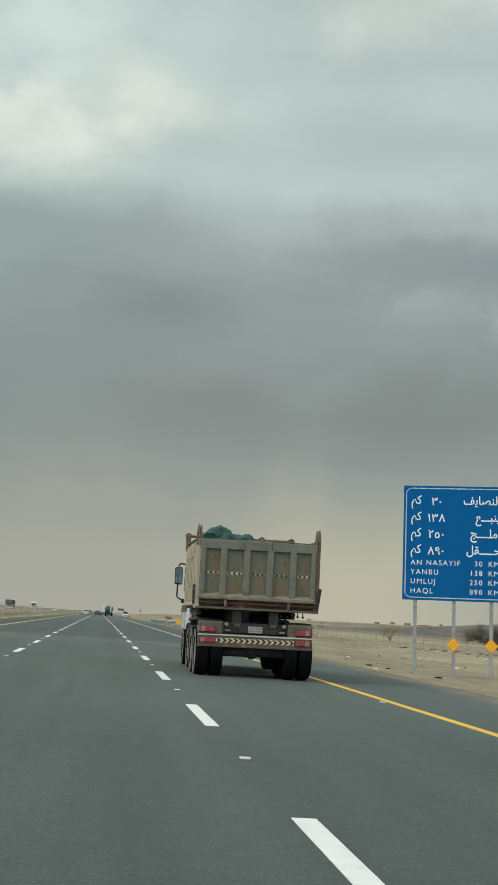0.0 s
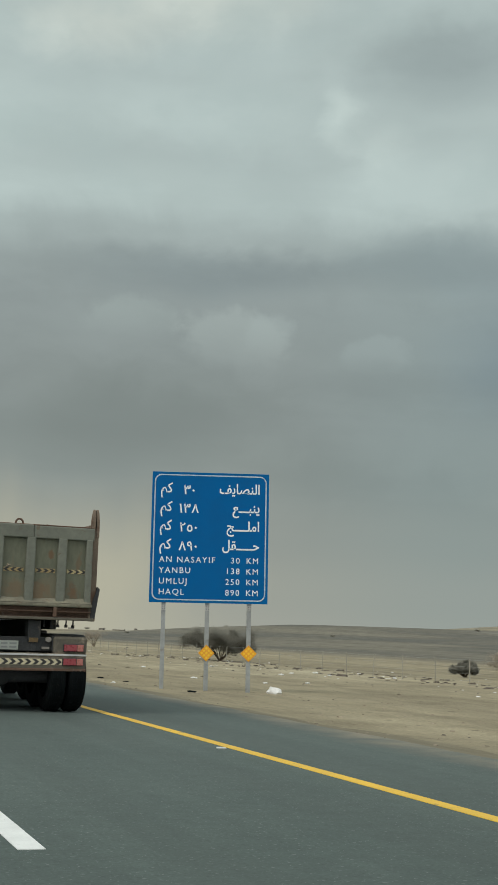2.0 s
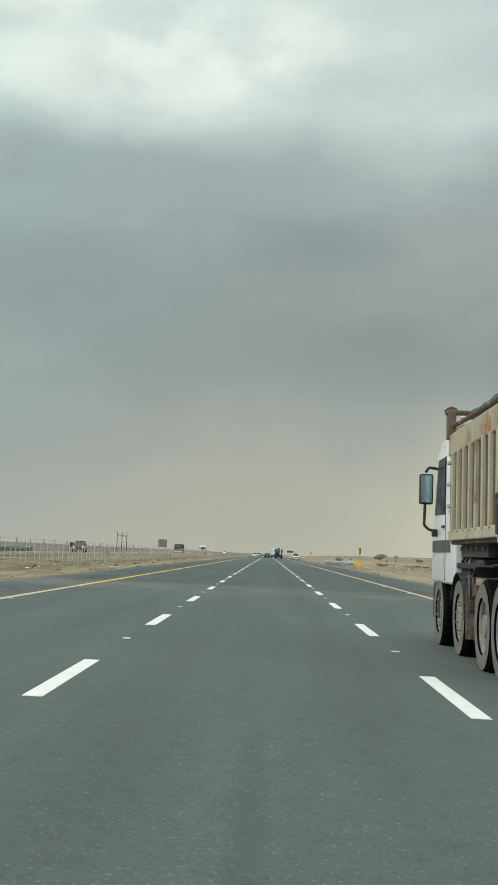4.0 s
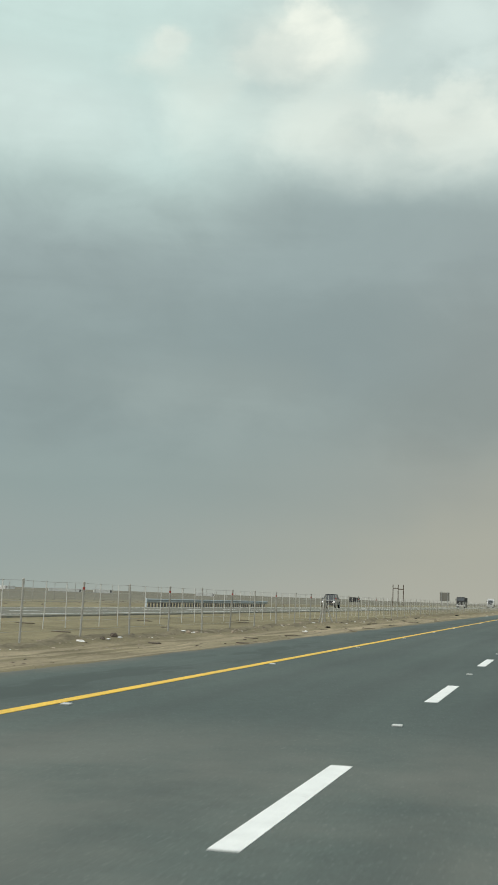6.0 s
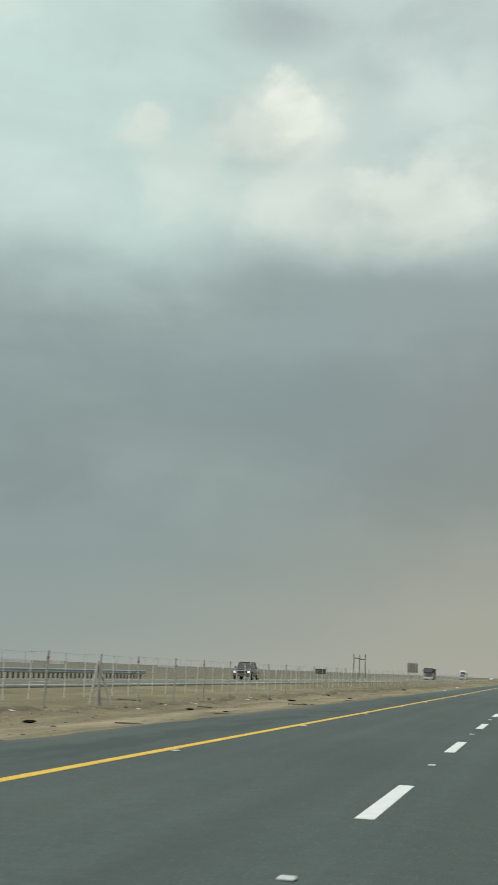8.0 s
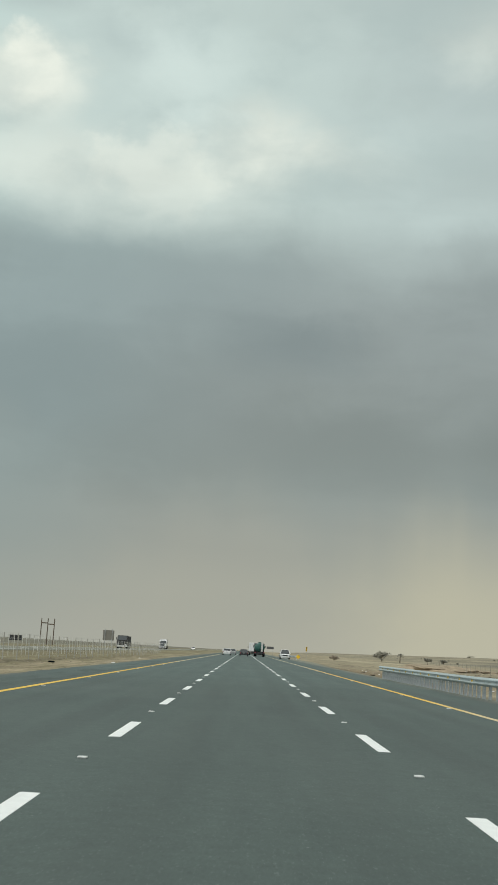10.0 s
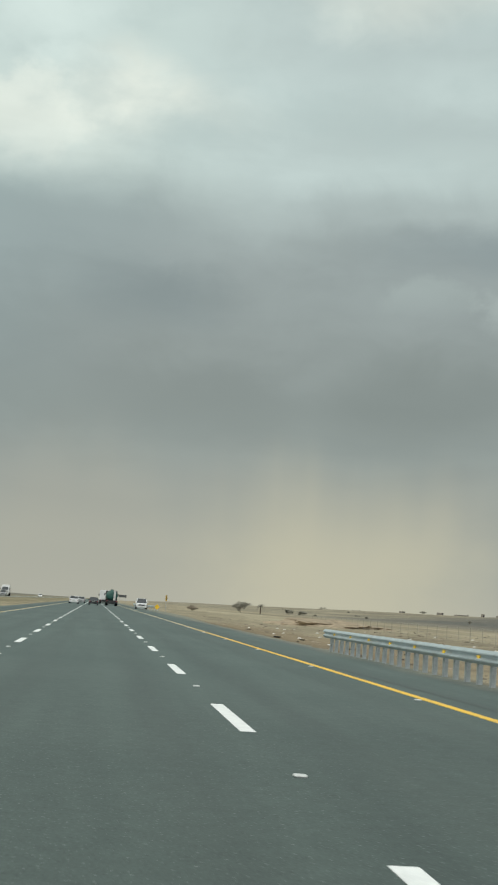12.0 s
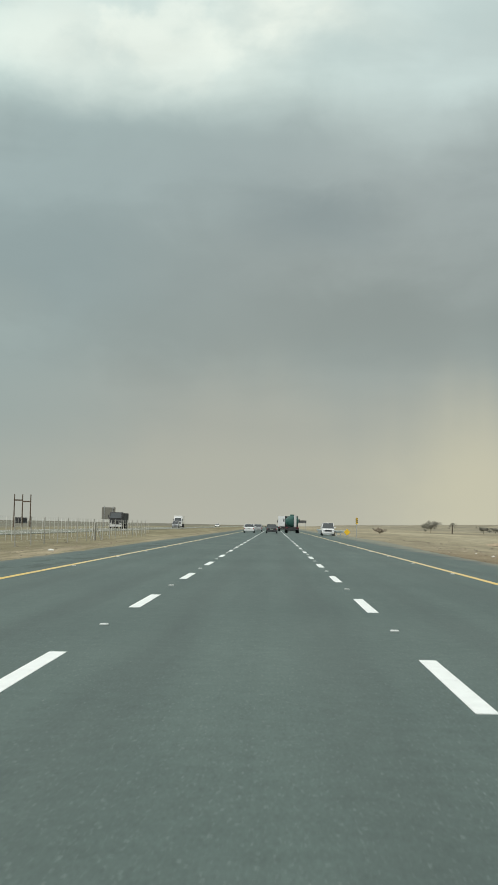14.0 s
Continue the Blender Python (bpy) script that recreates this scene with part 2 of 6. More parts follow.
def material(name, base, rough=0.7, metal=0.0, vary=0.25, scale=3.0, fine_scale=40.0, bump=0.2, bump_dist=0.01,
             stain=None, stain_amount=0.0, stain_scale=2.0, speck=None, speck_at=0.7, speck_scale=120.0, per_object=0.0,
             coat=0.0, spec=0.5, stretch=None):
    """A procedural paint, metal, soil or plastic: base colour varied at two scales, stains, specks and relief."""
    m = bpy.data.materials.new(name)
    m.use_nodes = True
    N = Nodes(m.node_tree)
    out = N.add("ShaderNodeOutputMaterial")
    b = N.add("ShaderNodeBsdfPrincipled")
    N.put(out.inputs[0], b.outputs[0])
    t = N.add("ShaderNodeTexCoord")
    v = t.outputs["Object"]
    if stretch:
        mm = N.add("ShaderNodeMapping")
        mm.inputs["Scale"].default_value = stretch
        N.put(mm.inputs["Vector"], v)
        v = mm.outputs[0]
    n1 = N.noise(v, scale, 5.0, 0.6)
    n2 = N.noise(v, fine_scale, 4.0, 0.6)
    lo = tuple(c * (1 - vary) for c in base)
    hi = tuple(min(1.0, c * (1 + vary)) for c in base)
    col = N.ramp(n1, [(0.3, lo), (0.7, hi)])
    grain = N.ramp(n2, [(0.3, (1 - vary * 0.6,) * 3), (0.7, (1 + vary * 0.6,) * 3)])
    col = N.mix(1.0, col, grain, "MULTIPLY")
    if stain:
        n3 = N.noise(v, stain_scale, 6.0, 0.65, 0.4)
        f = N.span(n3, 0.66 - 0.25 * stain_amount, 0.72 - 0.1 * stain_amount)
        col = N.mix(f, col, (*stain, 1))
    if speck:
        n4 = N.noise(v, speck_scale, 2.0, 0.5)
        col = N.mix(N.span(n4, speck_at, speck_at + 0.05), col, (*speck, 1))
    if per_object:
        oi = N.add("ShaderNodeObjectInfo")
        k = N.math("ADD", N.math("MULTIPLY", oi.outputs["Random"], 2 * per_object), 1 - per_object)
        col = N.mix(1.0, col, N.ramp(k, [(0.0, (0, 0, 0)), (1.0, (1, 1, 1))]), "MULTIPLY")
    N.put(b.inputs["Base Color"], col)
    b.inputs["Metallic"].default_value = metal
    N.put(b.inputs["Roughness"], N.span(n1, 0.2, 0.8, max(0.03, rough - 0.1), min(1.0, rough + 0.1)))
    b.inputs["Coat Weight"].default_value = coat
    b.inputs["Specular IOR Level"].default_value = spec
    if bump:
        bp = N.add("ShaderNodeBump")
        bp.inputs["Strength"].default_value = bump
        bp.inputs["Distance"].default_value = bump_dist
        N.put(bp.inputs["Height"], n2)
        N.put(b.inputs["Normal"], bp.outputs[0])
    return m


def asphalt_material():
    m = bpy.data.materials.new("asphalt")
    m.use_nodes = True
    N = Nodes(m.node_tree)
    out = N.add("ShaderNodeOutputMaterial")
    b = N.add("ShaderNodeBsdfPrincipled")
    N.put(out.inputs[0], b.outputs[0])
    g = N.add("ShaderNodeNewGeometry")
    v = g.outputs["Position"]
    sp = N.add("ShaderNodeSeparateXYZ")
    N.put(sp.inputs[0], v)
    long_map = N.add("ShaderNodeMapping")
    long_map.inputs["Scale"].default_value = (1.0, 0.05, 1.0)
    N.put(long_map.inputs["Vector"], v)
    streak = N.noise(long_map.outputs[0], 1.3, 5.0, 0.6)
    patch = N.noise(v, 0.16, 5.0, 0.6)
    stone = N.noise(v, 38.0, 3.0, 0.6)
    chip = N.noise(v, 30.0, 2.0, 0.5)
    col = N.ramp(patch, [(0.3, (0.063, 0.085, 0.079)), (0.7, (0.079, 0.103, 0.095))])
    col = N.mix(1.0, col, N.ramp(streak, [(0.3, (0.86, 0.86, 0.87)), (0.7, (1.1, 1.1, 1.09))]), "MULTIPLY")
    col = N.mix(1.0, col, N.ramp(stone, [(0.3, (0.82, 0.82, 0.82)), (0.72, (1.2, 1.2, 1.18))]), "MULTIPLY")
    col = N.mix(N.math("MULTIPLY", N.span(chip, 0.62, 0.71), 0.6), col, (0.19, 0.215, 0.205, 1))
    mottle = N.noise(v, 5.0, 4.0, 0.65)
    col = N.mix(1.0, col, N.ramp(mottle, [(0.3, (0.90, 0.90, 0.90)), (0.7, (1.10, 1.10, 1.10))]), "MULTIPLY")
    pit = N.noise(v, 17.0, 3.0, 0.6)
    col = N.mix(N.math("MULTIPLY", N.span(pit, 0.40, 0.30), 0.5), col, (0.040, 0.052, 0.049, 1))
    # wheel tracks worn darker and smoother, 0.9 m either side of each lane's middle
    lane = N.math("ABSOLUTE", N.math("SUBTRACT", N.math("FLOORED_MODULO", N.math("ADD", sp.outputs[0], 1.825), 3.65), 1.825))
    rut = N.span(N.math("ABSOLUTE", N.math("SUBTRACT", lane, 0.9)), 0.05, 0.5, 1.0, 0.0)
    col = N.mix(N.math("MULTIPLY", rut, 0.16), col, (0.045, 0.052, 0.05, 1))
    # sand blown over the outer shoulders
    off = N.math("ADD", N.math("ABSOLUTE", sp.outputs[0]), N.math("MULTIPLY", N.math("SUBTRACT", patch, 0.5), 1.6))
    dusty = N.math("MULTIPLY", N.span(off, 7.7, 8.9), N.span(N.noise(v, 1.1, 5.0, 0.7), 0.3, 0.7, 0.15, 0.75))
    col = N.mix(dusty, col, (0.25, 0.215, 0.155, 1))
    # asphalt colour lightened further on, in place of stronger light on the road
    col = N.mix(1.0, col, N.mix(N.span(sp.outputs[1], 196.0, 226.0), (1, 1, 1, 1), (1.19, 1.23, 1.23, 1)), "MULTIPLY")
    # thin tar smears on the fenced side's shoulder
    smear_map = N.add("ShaderNodeMapping")
    smear_map.inputs["Scale"].default_value = (1.0, 0.22, 1.0)
    N.put(smear_map.inputs["Vector"], v)
    smear = N.math("MULTIPLY", N.span(N.noise(smear_map.outputs[0], 1.1, 5.0, 0.65), 0.47, 0.56), N.span(N.math("ABSOLUTE", N.math("ADD", sp.outputs[0], 6.75)), 0.35, 0.85, 1.0, 0.0))
    col = N.mix(N.math("MULTIPLY", smear, 0.7), col, (0.043, 0.058, 0.053, 1))
    # asphalt colour lightened along this stretch, in place of a brighter exposure
    col = N.mix(1.0, col, N.mix(N.math("MULTIPLY", N.span(sp.outputs[1], 60.0, 69.0), N.span(sp.outputs[1], 90.0, 110.0, 1.0, 0.0)), (1, 1, 1, 1), (1.22, 1.20, 1.20, 1)), "MULTIPLY")
    # a faint soft oil streak along the lane's middle
    oil = N.math("MULTIPLY", N.math("MULTIPLY", N.span(N.math("ABSOLUTE", N.math("ADD", sp.outputs[0], N.math("MULTIPLY", N.math("SUBTRACT", patch, 0.5), 0.25))), 0.02, 0.12, 1.0, 0.0),
                 N.math("MULTIPLY", N.span(sp.outputs[1], 66.0, 68.0), N.span(sp.outputs[1], 71.5, 73.5, 1.0, 0.0))), N.span(pit, 0.3, 0.6, 0.15, 0.30))
    col = N.mix(oil, col, (0.040, 0.052, 0.049, 1))
    # a drift of blown sand lying across the lanes
    drift = N.math("MULTIPLY", N.span(N.math("ABSOLUTE", N.math("SUBTRACT", N.math("ADD", sp.outputs[1], N.math("MULTIPLY", streak, 4.0)), 105.5)), 1.0, 6.0, 1.0, 0.0),
                   N.span(N.noise(v, 0.35, 4.0, 0.6), 0.3, 0.65, 0.05, 0.42))
    col = N.mix(drift, col, (0.22, 0.217, 0.185, 1))
    N.put(b.inputs["Base Color"], col)
    b.inputs["Roughness"].default_value = 0.82
    b.inputs["Specular IOR Level"].default_value = 0.35
    bp = N.add("ShaderNodeBump")
    bp.inputs["Strength"].default_value = 0.14
    bp.inputs["Distance"].default_value = 0.003
    N.put(bp.inputs["Height"], stone)
    N.put(b.inputs["Normal"], bp.outputs[0])
    return m


def desert_material():
    m = bpy.data.materials.new("desert_soil")
    m.use_nodes = True
    N = Nodes(m.node_tree)
    out = N.add("ShaderNodeOutputMaterial")
    b = N.add("ShaderNodeBsdfPrincipled")
    N.put(out.inputs[0], b.outputs[0])
    g = N.add("ShaderNodeNewGeometry")
    v = g.outputs["Position"]
    lm = N.add("ShaderNodeMapping")
    lm.inputs["Scale"].default_value = (1.0, 0.16, 1.0)
    N.put(lm.inputs["Vector"], v)
    wide = N.noise(lm.outputs[0], 0.035, 6.0, 0.62, 0.3)
    mid = N.noise(lm.outputs[0], 0.5, 6.0, 0.65)
    grit = N.noise(v, 9.0, 5.0, 0.65)
    peb = N.noise(v, 3.2, 3.0, 0.55)
    col = N.ramp(wide, [(0.32, (0.185, 0.16, 0.118)), (0.5, (0.27, 0.235, 0.17)), (0.66, (0.36, 0.32, 0.24))])
    sp = N.add("ShaderNodeSeparateXYZ")
    N.put(sp.inputs[0], v)
    # browner soil on the fenced side, paler sand on the other, dark gravel on the rising hills
    col = N.mix(1.0, col, N.mix(N.span(sp.outputs[0], -6.0, 6.0), (0.85, 0.865, 0.745, 1), (1.17, 1.18, 1.12, 1)), "MULTIPLY")
    # a graded strip of pale sand with wheel tracks between the asphalt and the fence
    tm = N.add("ShaderNodeMapping")
    tm.inputs["Scale"].default_value = (1.0, 0.03, 1.0)
    N.put(tm.inputs["Vector"], v)
    track = N.noise(tm.outputs[0], 1.6, 4.0, 0.6)
    lane = N.span(N.math("ABSOLUTE", N.math("ADD", sp.outputs[0], N.math("ADD", 10.4, N.math("MULTIPLY", mid, 0.8)))), 0.9, 2.1, 1.0, 0.0)
    col = N.mix(N.math("MULTIPLY", lane, N.span(track, 0.38, 0.62, 0.0, 0.95)), col, (0.33, 0.28, 0.195, 1))
    # hill gravel pales further along the road, distance haze put into its colour
    col = N.mix(N.math("MULTIPLY", N.span(N.math("ADD", sp.outputs[0], N.math("MULTIPLY", wide, 80.0)), 120.0, 190.0), N.math("MULTIPLY", N.span(wide, 0.35, 0.62, 0.98, 0.72), N.span(sp.outputs[1], 700.0, 1050.0, 1.0, 0.35))), col, (0.128, 0.128, 0.115, 1))
    # pale sandy benches lying along the dark hillside
    bench_map = N.add("ShaderNodeMapping")
    bench_map.inputs["Scale"].default_value = (1.0, 0.12, 4.0)
    N.put(bench_map.inputs["Vector"], v)
    bench = N.math("MULTIPLY", N.span(N.noise(bench_map.outputs[0], 0.02, 5.0, 0.6), 0.53, 0.62), N.span(sp.outputs[0], 170.0, 320.0))
    col = N.mix(N.math("MULTIPLY", bench, 0.55), col, (0.30, 0.285, 0.245, 1))
    # plain greyed beyond the opposite carriageway: distance haze put into its colour
    haze_grey = N.math("MULTIPLY", N.span(N.math("ADD", sp.outputs[0], N.math("MULTIPLY", wide, 30.0)), -55.0, -22.0, 1.0, 0.0), N.span(peb, 0.3, 0.6, 0.55, 0.9))
    col = N.mix(haze_grey, col, (0.172, 0.168, 0.142, 1))
    col = N.mix(1.0, col, N.ramp(mid, [(0.3, (0.72, 0.71, 0.69)), (0.7, (1.16, 1.16, 1.15))]), "MULTIPLY")
    col = N.mix(1.0, col, N.ramp(grit, [(0.3, (0.78, 0.78, 0.78)), (0.7, (1.18, 1.18, 1.18))]), "MULTIPLY")
    col = N.mix(N.math("MULTIPLY", N.span(peb, 0.66, 0.72), 0.55), col, (0.11, 0.092, 0.07, 1))
    # dark trodden gravel along the far verge
    verge = N.math("MULTIPLY", N.span(N.math("ADD", sp.outputs[0], N.math("MULTIPLY", mid, 3.0)), 11.5, 14.5, 1.0, 0.0), N.span(sp.outputs[0], 5.0, 8.0))
    col = N.mix(N.math("MULTIPLY", verge, 0.75), col, (0.165, 0.15, 0.108, 1))
    # browner, freshly graded soil before and behind the guard rail, and paler windblown sand streaks
    graded_soil = N.math("MULTIPLY", N.span(N.math("ADD", sp.outputs[0], N.math("MULTIPLY", mid, 8.0)), 18.0, 24.0, 1.0, 0.0), N.math("MULTIPLY", N.span(sp.outputs[0], 5.0, 8.0), N.math("MULTIPLY", N.span(sp.outputs[1], 228.0, 246.0), N.span(sp.outputs[1], 300.0, 345.0, 1.0, 0.0))))
    col = N.mix(N.math("MULTIPLY", graded_soil, N.span(grit, 0.25, 0.75, 0.9, 0.5)), col, (0.195, 0.148, 0.092, 1))
    clump = N.noise(v, 0.23, 6.0, 0.7)
    col = N.mix(1.0, col, N.ramp(clump, [(0.30, (0.74, 0.73, 0.72)), (0.5, (1.0, 1.0, 1.0)), (0.72, (1.14, 1.13, 1.10))]), "MULTIPLY")
    N.put(b.inputs["Base Color"], col)
    b.inputs["Roughness"].default_value = 0.95
    b.inputs["Specular IOR Level"].default_value = 0.15
    bp = N.add("ShaderNodeBump")
    bp.inputs["Strength"].default_value = 0.6
    bp.inputs["Distance"].default_value = 0.05
    N.put(bp.inputs["Height"], N.math("ADD", mid, N.math("MULTIPLY", grit, 0.3)))
    N.put(b.inputs["Normal"], bp.outputs[0])
    return m


def glass_material(name, tint, rough=0.06):
    m = bpy.data.materials.new(name)
    m.use_nodes = True
    b = m.node_tree.nodes["Principled BSDF"]
    b.inputs["Base Color"].default_value = (*tint, 1)
    b.inputs["Roughness"].default_value = rough
    b.inputs["Metallic"].default_value = 0.0
    b.inputs["Specular IOR Level"].default_value = 0.8
    b.inputs["Coat Weight"].default_value = 0.5
    return m


def glow_material(name, color, strength):
    m = bpy.data.materials.new(name)
    m.use_nodes = True
    b = m.node_tree.nodes["Principled BSDF"]
    b.inputs["Base Color"].default_value = (*color, 1)
    b.inputs["Emission Color"].default_value = (*color, 1)
    b.inputs["Emission Strength"].default_value = strength
    return m


ASPHALT = asphalt_material()
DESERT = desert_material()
WHITE_PAINT = material("white_road_paint", (0.78, 0.80, 0.78), 0.6, vary=0.07, scale=5, fine_scale=60, bump=0.25, bump_dist=0.003,
                       stain=(0.52, 0.53, 0.51), stain_amount=0.08, stain_scale=9)
YELLOW_PAINT = material("yellow_road_paint", (0.78, 0.49, 0.045), 0.6, vary=0.1, scale=2, fine_scale=50, bump=0.25, bump_dist=0.003,
                        stain=(0.36, 0.27, 0.1), stain_amount=0.3, stain_scale=7)
STUD = material("stud_ceramic", (0.6, 0.62, 0.6), 0.35, vary=0.1, bump=0.05)
TAR_FAINT = material("thin_tar_smear", (0.059, 0.077, 0.071), 0.8, vary=0.2, bump=0.1)
STEEL = material("galvanised_steel", (0.46, 0.52, 0.53), 0.42, metal=0.55, vary=0.14, scale=2.5, fine_scale=22, bump=0.08,
                 stain=(0.34, 0.34, 0.31), stain_amount=0.3, stain_scale=1.6)
POST_STEEL = material("post_steel", (0.36, 0.38, 0.38), 0.5, metal=0.6, vary=0.2, scale=3, bump=0.08,
                      stain=(0.2, 0.16, 0.12), stain_amount=0.3, stain_scale=2)
FENCE_STEEL = material("weathered_fence_steel", (0.40, 0.395, 0.355), 0.65, metal=0.3, vary=0.2, scale=4, bump=0.2,
                       stain=(0.22, 0.16, 0.11), stain_amount=0.35, per_object=0.2)
DROPPER = material("pale_dropper_paint", (0.60, 0.60, 0.56), 0.6, vary=0.12, scale=9, bump=0.1, stain=(0.3, 0.27, 0.22), stain_amount=0.4, stain_scale=9)
WIRE = material("fence_wire", (0.42, 0.42, 0.40), 0.5, metal=0.6, vary=0.1, bump=0)
RED_CAP = material("red_reflector", (0.32, 0.045, 0.03), 0.5, vary=0.15, bump=0.05)
SIGN_BLUE = material("sign_blue_sheet", (0.0, 0.112, 0.335), 0.75, vary=0.06, scale=1.2, fine_scale=30, bump=0.02, spec=0.12)
SIGN_WHITE = material("sign_white_sheet", (0.80, 0.88, 0.92), 0.5, vary=0.04, bump=0.0)
SIGN_BACK = material("sign_aluminium", (0.55, 0.56, 0.55), 0.45, metal=0.6, vary=0.1, bump=0.05)
AMBER = material("amber_reflector", (0.82, 0.38, 0.012), 0.4, vary=0.08, bump=0.02)
AMBER_LENS = material("amber_lens", (1.0, 0.62, 0.05), 0.2, vary=0.05, bump=0.0, coat=0.5)


def dust_haze_over(m, spans, dust):
    """Sand colour mixed over a road marking along stretches, for blown sand and for distance haze: from, full from,
    full to, to, and the side (-1, 1 or 0 for both).
    """
    N = Nodes(m.node_tree, False)
    b = next(n for n in m.node_tree.nodes if n.type == "BSDF_PRINCIPLED")
    col = b.inputs["Base Color"].links[0].from_socket
    g = N.add("ShaderNodeNewGeometry")
    sp = N.add("ShaderNodeSeparateXYZ")
    N.put(sp.inputs[0], g.outputs["Position"])
    n = N.noise(g.outputs["Position"], 0.9, 5.0, 0.65)
    for a, b0, b1, c, side in spans:
        f = N.math("MULTIPLY", N.span(sp.outputs[1], a, b0), N.span(sp.outputs[1], b1, c, 1.0, 0.0))
        if side:
            f = N.math("MULTIPLY", f, N.math("GREATER_THAN", N.math("MULTIPLY", sp.outputs[0], side), 0.0))
        col = N.mix(N.math("MULTIPLY", f, N.span(n, 0.25, 0.6, 0.5, 0.85)), col, (*dust, 1))
    N.put(b.inputs["Base Color"], col)


# the long far stretch pales the yellow for dusty haze
dust_haze_over(YELLOW_PAINT, ((80.0, 90.0, 98.0, 105.0, -1), (84.0, 98.0, 188.0, 204.0, 1), (232.0, 285.0, 2500.0, 2600.0, 0)), (0.52, 0.47, 0.35))
HAZ_YELLOW = material("hazard_yellow", (0.80, 0.50, 0.02), 0.45, vary=0.06, bump=0.02)
HAZ_BLACK = material("hazard_black", (0.028, 0.024, 0.02), 0.5, vary=0.1, bump=0.02)
BED_PAINT = material("faded_olive_grey_paint", (0.142, 0.149, 0.102), 0.65, vary=0.22, scale=1.5, fine_scale=11, bump=0.15, bump_dist=0.008,
                     stain=(0.155, 0.125, 0.075), stain_amount=0.35, stain_scale=2.6, stretch=(1.6, 1, 0.55))
RIB_PAINT = material("grey_green_rib_paint", (0.160, 0.170, 0.136), 0.6, vary=0.18, scale=2.2, fine_scale=14, bump=0.15, bump_dist=0.008,
                     stain=(0.13, 0.09, 0.055), stain_amount=0.35, stain_scale=4.0)
LEDGE_DUST = material("dusty_ledge", (0.20, 0.19, 0.14), 0.9, vary=0.25, scale=4, fine_scale=25, bump=0.2, stain=(0.15, 0.10, 0.06), stain_amount=0.4, stain_scale=5)


def rust_spots(m, spots, rust):
    """Blotches of rust that bleed downwards, at places of the part's own x and z."""
    N = Nodes(m.node_tree, False)
    b = next(n for n in m.node_tree.nodes if n.type == "BSDF_PRINCIPLED")
    col = b.inputs["Base Color"].links[0].from_socket
    t = N.add("ShaderNodeTexCoord")
    sp = N.add("ShaderNodeSeparateXYZ")
    N.put(sp.inputs[0], t.outputs["Object"])
    n = N.noise(t.outputs["Object"], 7.0, 5.0, 0.65)
    fine = N.noise(t.outputs["Object"], 26.0, 4.0, 0.6)
    for x, z, wide, tall, amount in spots:
        u = N.math("DIVIDE", N.math("SUBTRACT", sp.outputs[0], x), wide)
        v = N.math("DIVIDE", N.math("SUBTRACT", sp.outputs[2], z), tall)
        d = N.math("SQRT", N.math("ADD", N.math("MULTIPLY", u, u), N.math("MULTIPLY", v, v)))
        d = N.math("ADD", d, N.math("ADD", N.math("MULTIPLY", N.math("SUBTRACT", n, 0.5), 2.4), N.math("MULTIPLY", N.math("SUBTRACT", fine, 0.5), 1.0)))
        col = N.mix(N.math("MULTIPLY", N.span(d, 0.45, 1.05, 1.0, 0.0), amount), col, (*rust, 1))
    N.put(b.inputs["Base Color"], col)


rust_spots(BED_PAINT, ((-0.95, 2.63, 0.09, 0.10, 0.85), (-0.93, 2.45, 0.05, 0.14, 0.45), (-1.0, 1.98, 0.12, 0.16, 0.35), (-0.50, 2.45, 0.08, 0.10, 0.4), (-0.48, 1.98, 0.15, 0.17, 0.6),
                       (0.02, 2.0, 0.20, 0.16, 0.55), (0.42, 1.98, 0.14, 0.20, 0.7), (0.62, 2.62, 0.06, 0.09, 0.7), (0.58, 2.0, 0.08, 0.14, 0.5), (1.02, 1.99, 0.10, 0.16, 0.7), (1.1, 2.45, 0.05, 0.12, 0.4)),
           (0.165, 0.080, 0.032))
rust_spots(BED_PAINT, ((-0.75, 1.95, 0.5, 0.28, 0.45), (0.0, 1.95, 0.4, 0.3, 0.5), (0.6, 1.98, 0.45, 0.3, 0.5), (-0.95, 2.35, 0.12, 0.3, 0.3)), (0.185, 0.155, 0.098))
SIDE_PAINT = material("faded_beige_paint", (0.47, 0.43, 0.31), 0.62, vary=0.16, scale=1.8, fine_scale=14, bump=0.12, bump_dist=0.006,
                      stain=(0.22, 0.13, 0.075), stain_amount=0.35, stain_scale=2.0, stretch=(1, 1, 0.4))
RAIL_PAINT = material("rust_streaked_beige_rail", (0.42, 0.37, 0.26), 0.65, vary=0.2, scale=1.8, fine_scale=14, bump=0.15, bump_dist=0.008,
                      stain=(0.30, 0.15, 0.055), stain_amount=0.6, stain_scale=1.6, stretch=(1, 1, 0.6))
RUST_BEAM = material("rusty_oxide_beam", (0.122, 0.072, 0.048), 0.78, vary=0.3, scale=3, fine_scale=20, bump=0.25, bump_dist=0.006,
                     stain=(0.24, 0.20, 0.16), stain_amount=0.5, stain_scale=3)
BUMPER_PAINT = material("dusty_bumper_paint", (0.112, 0.100, 0.076), 0.75, vary=0.2, scale=4, bump=0.15, stain=(0.25, 0.21, 0.16), stain_amount=0.5, stain_scale=3)
HOSE_GREY = material("dusty_grey_hose", (0.12, 0.12, 0.108), 0.8, vary=0.2, scale=9, bump=0.1)
CAB_GLASS = material("dark_cab_window", (0.012, 0.014, 0.016), 0.35, vary=0.1, bump=0.0, spec=0.2)
